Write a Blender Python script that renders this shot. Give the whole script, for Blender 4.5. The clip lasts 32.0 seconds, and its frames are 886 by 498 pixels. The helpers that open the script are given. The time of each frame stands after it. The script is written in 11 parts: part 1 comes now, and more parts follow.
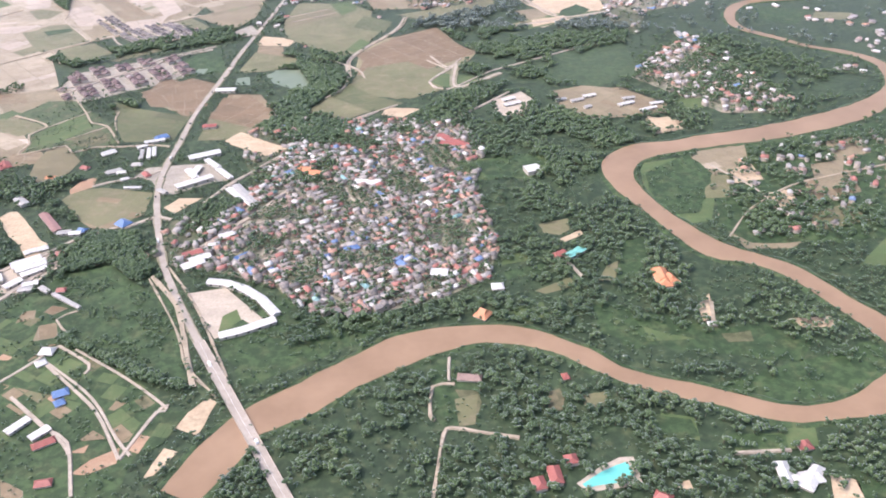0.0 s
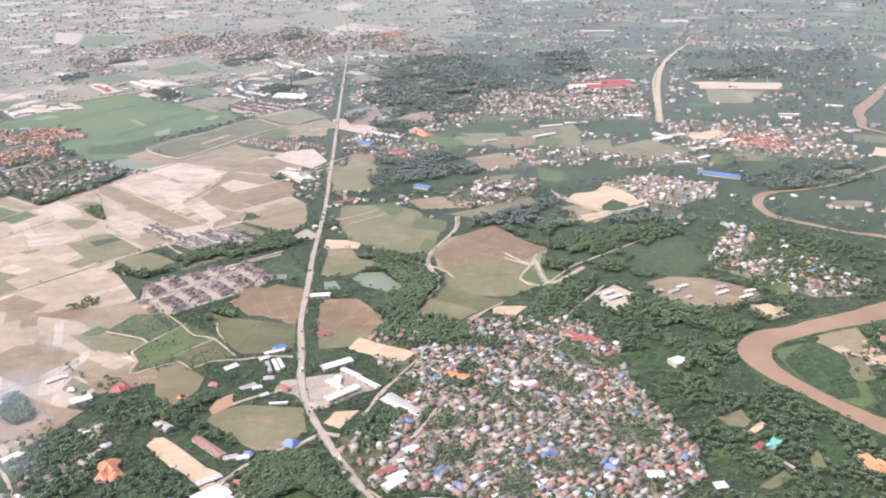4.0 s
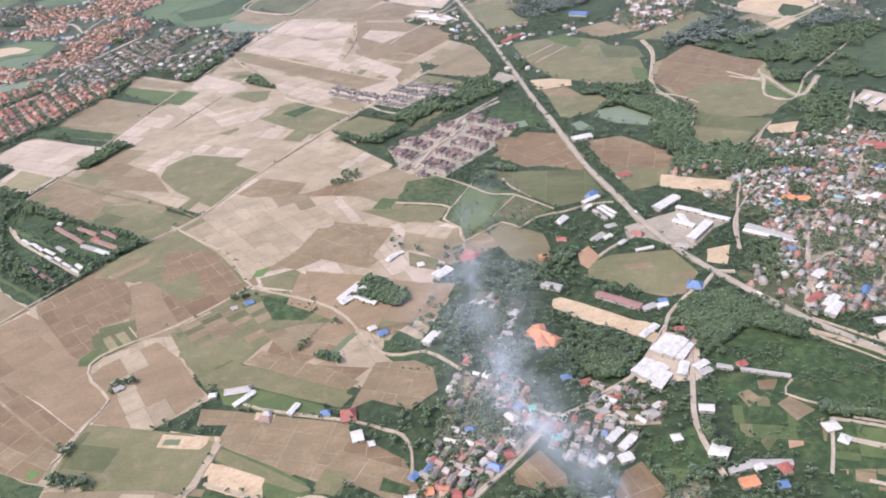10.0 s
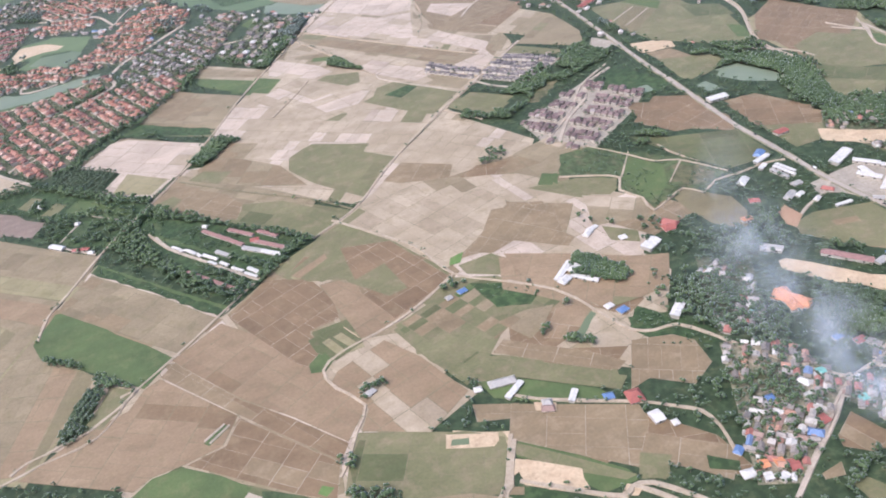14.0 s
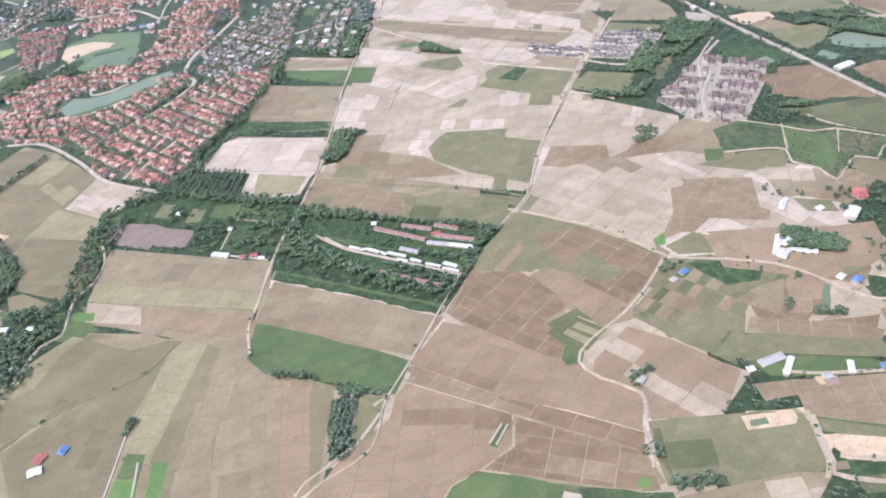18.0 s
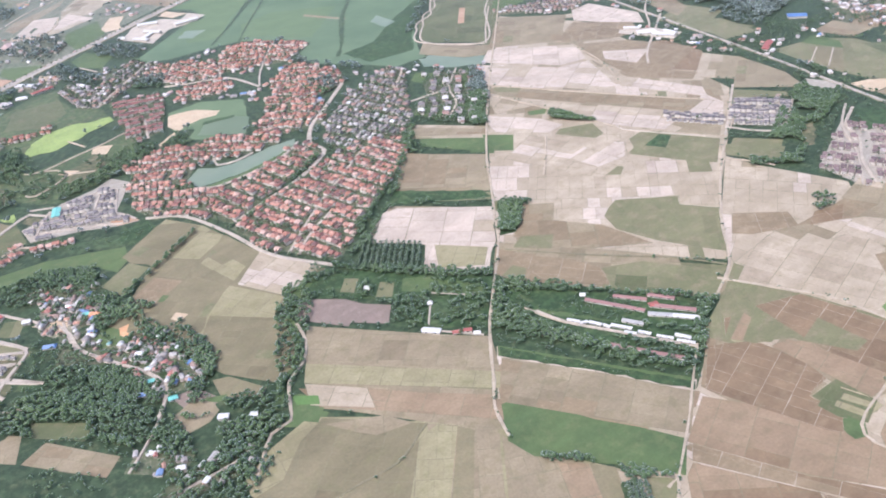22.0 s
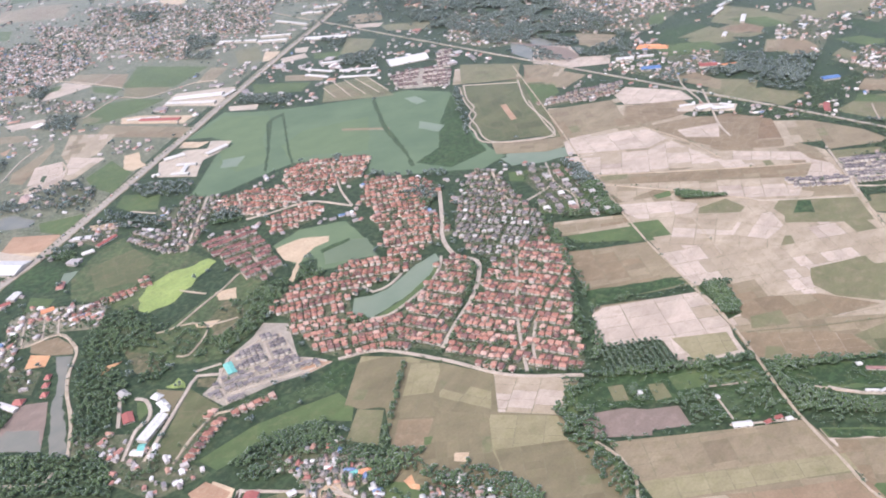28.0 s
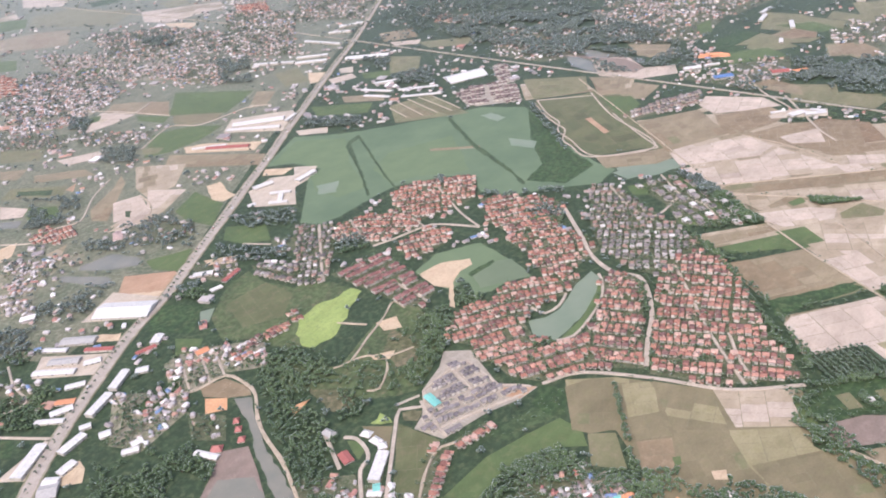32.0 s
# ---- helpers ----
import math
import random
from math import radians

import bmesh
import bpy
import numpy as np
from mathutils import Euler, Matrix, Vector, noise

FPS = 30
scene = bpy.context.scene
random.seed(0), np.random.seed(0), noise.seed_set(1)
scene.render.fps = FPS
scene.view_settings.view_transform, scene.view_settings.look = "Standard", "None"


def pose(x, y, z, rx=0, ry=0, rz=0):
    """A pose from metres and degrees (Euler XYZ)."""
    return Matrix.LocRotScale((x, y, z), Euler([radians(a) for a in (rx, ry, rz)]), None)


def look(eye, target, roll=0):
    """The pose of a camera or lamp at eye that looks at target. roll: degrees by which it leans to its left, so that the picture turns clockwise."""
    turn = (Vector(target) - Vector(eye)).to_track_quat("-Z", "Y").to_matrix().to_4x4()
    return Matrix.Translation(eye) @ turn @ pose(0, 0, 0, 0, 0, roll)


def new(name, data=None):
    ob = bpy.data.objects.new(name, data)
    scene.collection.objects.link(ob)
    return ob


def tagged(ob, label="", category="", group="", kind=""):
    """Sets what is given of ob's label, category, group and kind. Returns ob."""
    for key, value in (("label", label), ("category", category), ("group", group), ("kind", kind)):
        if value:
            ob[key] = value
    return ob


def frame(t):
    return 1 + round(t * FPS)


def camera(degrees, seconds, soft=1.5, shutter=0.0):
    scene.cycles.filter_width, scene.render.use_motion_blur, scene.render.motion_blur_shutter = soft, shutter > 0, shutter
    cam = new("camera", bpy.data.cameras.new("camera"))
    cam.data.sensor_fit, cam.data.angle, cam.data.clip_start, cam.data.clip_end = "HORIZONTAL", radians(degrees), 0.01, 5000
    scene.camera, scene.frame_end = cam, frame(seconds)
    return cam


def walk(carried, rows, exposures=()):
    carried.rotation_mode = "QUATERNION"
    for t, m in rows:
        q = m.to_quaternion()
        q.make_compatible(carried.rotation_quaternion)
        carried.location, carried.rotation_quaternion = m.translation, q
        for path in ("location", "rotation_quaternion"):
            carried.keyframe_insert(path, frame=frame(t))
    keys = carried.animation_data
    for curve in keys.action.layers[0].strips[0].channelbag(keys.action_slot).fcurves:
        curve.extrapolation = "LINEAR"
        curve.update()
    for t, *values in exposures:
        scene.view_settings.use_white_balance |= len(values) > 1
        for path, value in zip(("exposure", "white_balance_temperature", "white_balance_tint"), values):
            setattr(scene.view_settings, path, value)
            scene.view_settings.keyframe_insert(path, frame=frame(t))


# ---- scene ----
K = 0.414  # share of full size at which the whole country is laid out
cam = camera(53.6, 32.0, soft=1.9)
PATH = [
    (0.0, pose(-0.000, 0.000, 207.906, 57.556, 1.692, -2.375)),
    (0.5, pose(-16.940, 1.454, 209.248, 58.871, 2.741, -2.822)),
    (1.0, pose(-33.783, 3.286, 210.469, 59.538, 1.086, -3.466)),
    (1.5, pose(-50.545, 5.501, 211.601, 60.962, 0.458, -5.567)),
    (2.0, pose(-67.234, 8.091, 212.662, 64.485, 1.353, -5.326)),
    (2.5, pose(-83.864, 11.046, 213.680, 65.892, 0.405, -6.371)),
    (3.0, pose(-100.434, 14.311, 214.651, 68.125, 0.448, -7.609)),
    (3.5, pose(-116.938, 17.865, 215.587, 69.210, 0.709, -9.062)),
    (5.5, pose(-182.665, 34.767, 219.055, 69.471, 1.423, -13.938)),
    (6.0, pose(-198.790, 39.416, 219.995, 68.307, 2.169, -14.699)),
    (6.5, pose(-214.821, 44.254, 220.960, 66.975, 2.734, -15.257)),
    (7.0, pose(-230.764, 49.285, 221.950, 65.923, 3.017, -15.782)),
    (7.5, pose(-246.633, 54.522, 222.953, 63.702, 3.074, -15.521)),
    (8.0, pose(-262.413, 59.999, 223.970, 61.458, 4.064, -14.907)),
    (8.5, pose(-278.115, 65.692, 224.999, 59.549, 3.938, -16.103)),
    (9.0, pose(-293.727, 71.586, 226.053, 59.600, 4.291, -16.852)),
    (9.5, pose(-309.247, 77.665, 227.135, 58.509, 4.631, -17.150)),
    (10.0, pose(-324.669, 83.942, 228.243, 58.100, 5.489, -17.701)),
    (10.5, pose(-339.982, 90.440, 229.369, 57.758, 6.113, -18.460)),
    (11.0, pose(-355.181, 97.162, 230.518, 56.913, 6.542, -19.332)),
    (11.5, pose(-370.277, 104.115, 231.692, 55.957, 6.523, -20.172)),
    (12.0, pose(-385.257, 111.297, 232.918, 55.545, 6.481, -21.059)),
    (12.5, pose(-400.112, 118.693, 234.227, 55.257, 6.636, -22.158)),
    (13.0, pose(-414.845, 126.296, 235.631, 55.659, 6.723, -23.181)),
    (13.5, pose(-429.465, 134.078, 237.137, 55.785, 6.482, -23.891)),
    (14.0, pose(-443.991, 142.012, 238.723, 55.584, 6.648, -24.595)),
    (14.5, pose(-458.439, 150.092, 240.378, 55.645, 6.718, -25.344)),
    (16.5, pose(-516.098, 183.763, 247.995, 55.175, 7.107, -28.661)),
    (17.0, pose(-530.305, 192.745, 249.776, 54.756, 7.159, -29.375)),
    (17.5, pose(-544.392, 201.947, 251.540, 53.879, 7.118, -30.222)),
    (18.0, pose(-558.352, 211.357, 253.282, 53.546, 6.577, -31.058)),
    (18.5, pose(-572.179, 220.967, 255.011, 54.265, 6.217, -31.173)),
    (19.0, pose(-585.864, 230.796, 256.734, 55.098, 6.272, -31.252)),
    (19.5, pose(-599.395, 240.855, 258.473, 56.823, 7.659, -31.914)),
    (20.0, pose(-612.768, 251.128, 260.257, 56.317, 5.997, -32.280)),
    (20.5, pose(-625.983, 261.590, 262.105, 55.996, 5.529, -32.369)),
    (21.0, pose(-639.058, 272.220, 264.028, 56.559, 5.343, -33.047)),
    (21.5, pose(-652.012, 282.998, 266.031, 57.690, 5.580, -34.164)),
    (22.0, pose(-664.862, 293.942, 268.102, 56.917, 5.267, -34.672)),
    (22.5, pose(-677.623, 305.067, 270.222, 57.627, 6.114, -35.674)),
    (23.0, pose(-690.304, 316.398, 272.381, 57.425, 6.230, -36.510)),
    (23.5, pose(-702.910, 327.962, 274.572, 58.079, 6.531, -36.900)),
    (24.0, pose(-715.435, 339.791, 276.793, 57.178, 6.080, -37.683)),
    (24.5, pose(-727.880, 351.906, 279.038, 57.836, 6.619, -39.416)),
    (25.0, pose(-740.234, 364.331, 281.310, 57.901, 6.364, -40.315)),
    (25.5, pose(-752.496, 377.069, 283.614, 58.752, 7.032, -41.485)),
    (27.5, pose(-800.639, 431.917, 293.013, 60.661, 7.647, -46.472)),
    (28.0, pose(-812.483, 445.854, 295.733, 61.178, 7.503, -47.465)),
    (28.5, pose(-824.257, 459.978, 298.594, 60.932, 7.299, -48.424)),
    (29.0, pose(-835.965, 474.300, 301.604, 61.004, 7.536, -49.725)),
    (29.5, pose(-847.605, 488.836, 304.766, 61.143, 7.557, -50.644)),
    (30.0, pose(-859.171, 503.603, 308.081, 61.622, 8.004, -51.256)),
    (30.5, pose(-870.656, 518.604, 311.554, 61.856, 8.327, -52.298)),
    (31.0, pose(-882.072, 533.833, 315.204, 61.036, 7.648, -51.967)),
    (31.5, pose(-893.431, 549.290, 319.063, 60.934, 7.595, -51.864)),
    (32.0, pose(-904.751, 564.969, 323.171, 61.076, 8.116, -52.518)),
]
walk(cam, PATH, [(0.0, 0.9, 6110, 18), (2.0, 0.94, 6200, 18), (4.0, 0.86, 6380, 18), (7.0, 0.75, 6480, 16), (10.0, 0.61, 6170, 17), (12.0, 0.59, 6100, 16), (14.0, 0.62, 5950, 16), (16.0, 0.72, 5840, 14), (20.0, 0.81, 5640, 14), (25.0, 0.77, 5880, 16), (28.0, 0.68, 5990, 17), (32.0, 0.64, 6130, 18)])

# ---- sky, sun and exposure ----
world = bpy.data.worlds.new("hazy_sky")
scene.world = world
world.use_nodes = True
wn = world.node_tree
wn.nodes.clear()
sky = wn.nodes.new("ShaderNodeTexSky")
sky.sky_type = "NISHITA"
sky.sun_disc = False
sky.sun_elevation = radians(58)
sky.sun_rotation = radians(255)
sky.dust_density = 5.0
sky.air_density = 1.2
wbg = wn.nodes.new("ShaderNodeBackground")
wbg.inputs["Strength"].default_value = 0.15
wout = wn.nodes.new("ShaderNodeOutputWorld")
wn.links.new(sky.outputs["Color"], wbg.inputs["Color"])
wn.links.new(wbg.outputs["Background"], wout.inputs["Surface"])

sun_data = bpy.data.lights.new("sun", "SUN")
sun_data.energy = 1.1
sun_data.angle = radians(30.0)
sun_data.color = (1.0, 0.965, 0.92)
sun = new("sun", sun_data)
sun.matrix_world = look((0, 0, 900), (math.cos(radians(15)) * 560, math.sin(radians(15)) * 560, 0))


# ---- materials ----
def nodes_of(name):
    m = bpy.data.materials.new(name)
    m.use_nodes = True
    nt = m.node_tree
    return m, nt, nt.nodes["Principled BSDF"]


def node(nt, kind, **values):
    n = nt.nodes.new(kind)
    for key, value in values.items():
        n.inputs[key].default_value = value
    return n


def place(nt, stretch=(1, 1, 1)):
    """World position in metres, stretched."""
    geo = nt.nodes.new("ShaderNodeNewGeometry")
    mul = nt.nodes.new("ShaderNodeVectorMath")
    mul.operation = "MULTIPLY"
    mul.inputs[1].default_value = [s / K for s in stretch]
    nt.links.new(geo.outputs["Position"], mul.inputs[0])
    return mul.outputs[0], geo


def noise_tex(nt, pos, scale, detail=4.0, rough=0.6):
    n = node(nt, "ShaderNodeTexNoise", Scale=scale, Detail=detail, Roughness=rough)
    nt.links.new(pos, n.inputs["Vector"])
    return n.outputs["Fac"]


def ramp(nt, fac, stops, constant=False):
    n = nt.nodes.new("ShaderNodeValToRGB")
    n.color_ramp.interpolation = "CONSTANT" if constant else "LINEAR"
    els = n.color_ramp.elements
    while len(els) < len(stops):
        els.new(0.5)
    for el, (p, c) in zip(els, stops):
        el.position, el.color = p, (*c, 1)
    nt.links.new(fac, n.inputs["Fac"])
    return n.outputs["Color"]


def mix(nt, fac, a, b, how="MIX"):
    n = nt.nodes.new("ShaderNodeMix")
    n.data_type, n.blend_type = "RGBA", how
    for sock, value in ((n.inputs[0], fac), (n.inputs[6], a), (n.inputs[7], b)):
        if isinstance(value, (int, float)):
            sock.default_value = value
        elif isinstance(value, tuple):
            sock.default_value = (*value, 1)
        else:
            nt.links.new(value, sock)
    return n.outputs[2]


def scaled(nt, fac, low, high):
    n = nt.nodes.new("ShaderNodeMapRange")
    n.inputs["To Min"].default_value, n.inputs["To Max"].default_value = low, high
    nt.links.new(fac, n.inputs["Value"])
    return n.outputs["Result"]


def bump(nt, bsdf, height, strength, distance):
    b = node(nt, "ShaderNodeBump", Strength=strength, Distance=distance * K)
    nt.links.new(height, b.inputs["Height"])
    nt.links.new(b.outputs["Normal"], bsdf.inputs["Normal"])


def earth(name, light, dark, tint, rough=0.7, fine=0.35, wide=0.012, streak=(1, 1, 1), plots=0.0, sheen=0.95, blotch=0.0):
    """Fields and bare ground: two colours by a wide noise, a tint in stains, fine grain; plots: how much each plot differs."""
    m, nt, bsdf = nodes_of(name)
    pos, geo = place(nt, streak)
    a = noise_tex(nt, pos, wide, 5, 0.62)
    b = noise_tex(nt, pos, wide * 5.3, 4, 0.65)
    c = noise_tex(nt, pos, fine, 5, 0.7)
    col = mix(nt, ramp(nt, a, [(0.38, (0, 0, 0)), (0.62, (1, 1, 1))]), light, dark)
    col = mix(nt, ramp(nt, b, [(0.5, (0, 0, 0)), (0.68, (0.75, 0.75, 0.75))]), col, tint)
    drag = nt.nodes.new("ShaderNodeMapping")
    drag.inputs["Rotation"].default_value = (0, 0, 0.66)
    drag.inputs["Scale"].default_value = (0.32, 1.0, 1.0)
    nt.links.new(pos, drag.inputs["Vector"])
    smear = noise_tex(nt, drag.outputs["Vector"], 0.045, 5, 0.65)
    col = mix(nt, 1.0, col, ramp(nt, smear, [(0.3, (0.86, 0.86, 0.85)), (0.52, (1, 1, 1)), (0.72, (1.13, 1.13, 1.15))]), "MULTIPLY")
    grain = ramp(nt, c, [(0.25, (0.84, 0.84, 0.84)), (0.75, (1.14, 1.14, 1.14))])
    col = mix(nt, 1.0, col, grain, "MULTIPLY")
    if blotch:
        tufts = ramp(nt, noise_tex(nt, pos, 0.11, 4, 0.6), [(0.42, (1, 1, 1)), (0.56, (1 - blotch, 1 - blotch * 0.85, 1 - blotch))])
        col = mix(nt, 1.0, col, tufts, "MULTIPLY")
    if plots:
        shade = ramp(nt, geo.outputs["Random Per Island"], [(0.0, (1 - 2.6 * plots, 1 - 2.9 * plots, 1 - 3.1 * plots)), (0.1, (1 - plots, 1 - plots, 1 - plots * 1.2)), (0.45, (1, 1, 1)), (0.85, (1 + plots * 0.6, 1 + plots * 0.6, 1 + plots * 0.6)), (1.0, (1 + plots * 1.5, 1 + plots * 1.5, 1 + plots * 1.6))])
        col = mix(nt, 1.0, col, shade, "MULTIPLY")
    nt.links.new(col, bsdf.inputs["Base Color"])
    bsdf.inputs["Roughness"].default_value = rough
    bsdf.inputs["Specular IOR Level"].default_value = 0.5
    # sheen lightens the ground at low view angles in place of haze
    bsdf.inputs["Sheen Weight"].default_value = sheen
    bsdf.inputs["Sheen Roughness"].default_value = 0.25
    bsdf.inputs["Sheen Tint"].default_value = (0.98, 0.98, 1.0, 1)
    bump(nt, bsdf, c, 0.5, 0.6)
    return m


def watery(name, colour, other, rough=0.25, spec=0.4, wide=0.02, streak=(1, 1, 1)):
    m, nt, bsdf = nodes_of(name)
    pos, geo = place(nt, streak)
    a = noise_tex(nt, pos, wide, 4, 0.6)
    col = mix(nt, ramp(nt, a, [(0.35, (0, 0, 0)), (0.65, (1, 1, 1))]), colour, other)
    nt.links.new(col, bsdf.inputs["Base Color"])
    bsdf.inputs["Roughness"].default_value = rough
    bsdf.inputs["Specular IOR Level"].default_value = spec
    bump(nt, bsdf, noise_tex(nt, pos, 0.6, 3), 0.15, 0.3)
    return m


def leafy(name, dark, mid, light, sheen=0.6, haze_tint=(0.86, 0.93, 1.0)):
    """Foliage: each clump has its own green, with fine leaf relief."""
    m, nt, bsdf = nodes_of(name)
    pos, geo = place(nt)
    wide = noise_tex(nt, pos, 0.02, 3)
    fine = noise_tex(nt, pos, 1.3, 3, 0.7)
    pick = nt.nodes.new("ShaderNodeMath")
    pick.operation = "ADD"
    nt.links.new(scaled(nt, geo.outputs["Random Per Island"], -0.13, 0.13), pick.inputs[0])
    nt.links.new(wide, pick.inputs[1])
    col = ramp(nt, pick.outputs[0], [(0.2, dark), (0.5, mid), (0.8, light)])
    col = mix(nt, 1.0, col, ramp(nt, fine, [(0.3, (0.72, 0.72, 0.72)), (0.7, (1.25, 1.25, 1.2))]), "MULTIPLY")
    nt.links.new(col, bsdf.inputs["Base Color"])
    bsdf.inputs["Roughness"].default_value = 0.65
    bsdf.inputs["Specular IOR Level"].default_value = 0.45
    # bluish sheen over the leaves stands in for haze
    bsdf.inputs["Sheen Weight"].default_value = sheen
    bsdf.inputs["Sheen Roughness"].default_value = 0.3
    bsdf.inputs["Sheen Tint"].default_value = (*haze_tint, 1)
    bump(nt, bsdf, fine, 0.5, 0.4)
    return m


def roofing(name, colours, joined=False, rough=0.6):
    """Roof cover whose colour is drawn for each house from the given ones, weathered."""
    m, nt, bsdf = nodes_of(name)
    pos, geo = place(nt)
    if joined:
        pick = geo.outputs["Random Per Island"]
    else:
        pick = nt.nodes.new("ShaderNodeObjectInfo").outputs["Random"]
    total, stops = sum(w for w, c in colours), []
    at = 0.0
    for w, c in colours:
        stops.append((at, c))
        at += w / total
    col = ramp(nt, pick, stops, True)
    wear = noise_tex(nt, pos, 0.35, 4, 0.7)
    col = mix(nt, 1.0, col, ramp(nt, wear, [(0.25, (0.7, 0.68, 0.66)), (0.75, (1.2, 1.2, 1.2))]), "MULTIPLY")
    nt.links.new(col, bsdf.inputs["Base Color"])
    bsdf.inputs["Roughness"].default_value = rough
    bsdf.inputs["Specular IOR Level"].default_value = 0.35
    wave = nt.nodes.new("ShaderNodeTexWave")
    wave.inputs["Scale"].default_value = 1.2
    nt.links.new(pos, wave.inputs["Vector"])
    bump(nt, bsdf, wave.outputs["Fac"], 0.25, 0.1)
    return m


def painted(name, colour, rough=0.7, wear=0.25):
    m, nt, bsdf = nodes_of(name)
    pos, geo = place(nt)
    a = noise_tex(nt, pos, 0.25, 5, 0.7)
    b = noise_tex(nt, pos, 2.0, 3)
    col = mix(nt, 1.0, colour, ramp(nt, a, [(0.3, (1 - wear, 1 - wear, 1 - wear * 1.05)), (0.6, (1, 1, 1))]), "MULTIPLY")
    nt.links.new(col, bsdf.inputs["Base Color"])
    bsdf.inputs["Roughness"].default_value = rough
    bump(nt, bsdf, b, 0.2, 0.1)
    return m


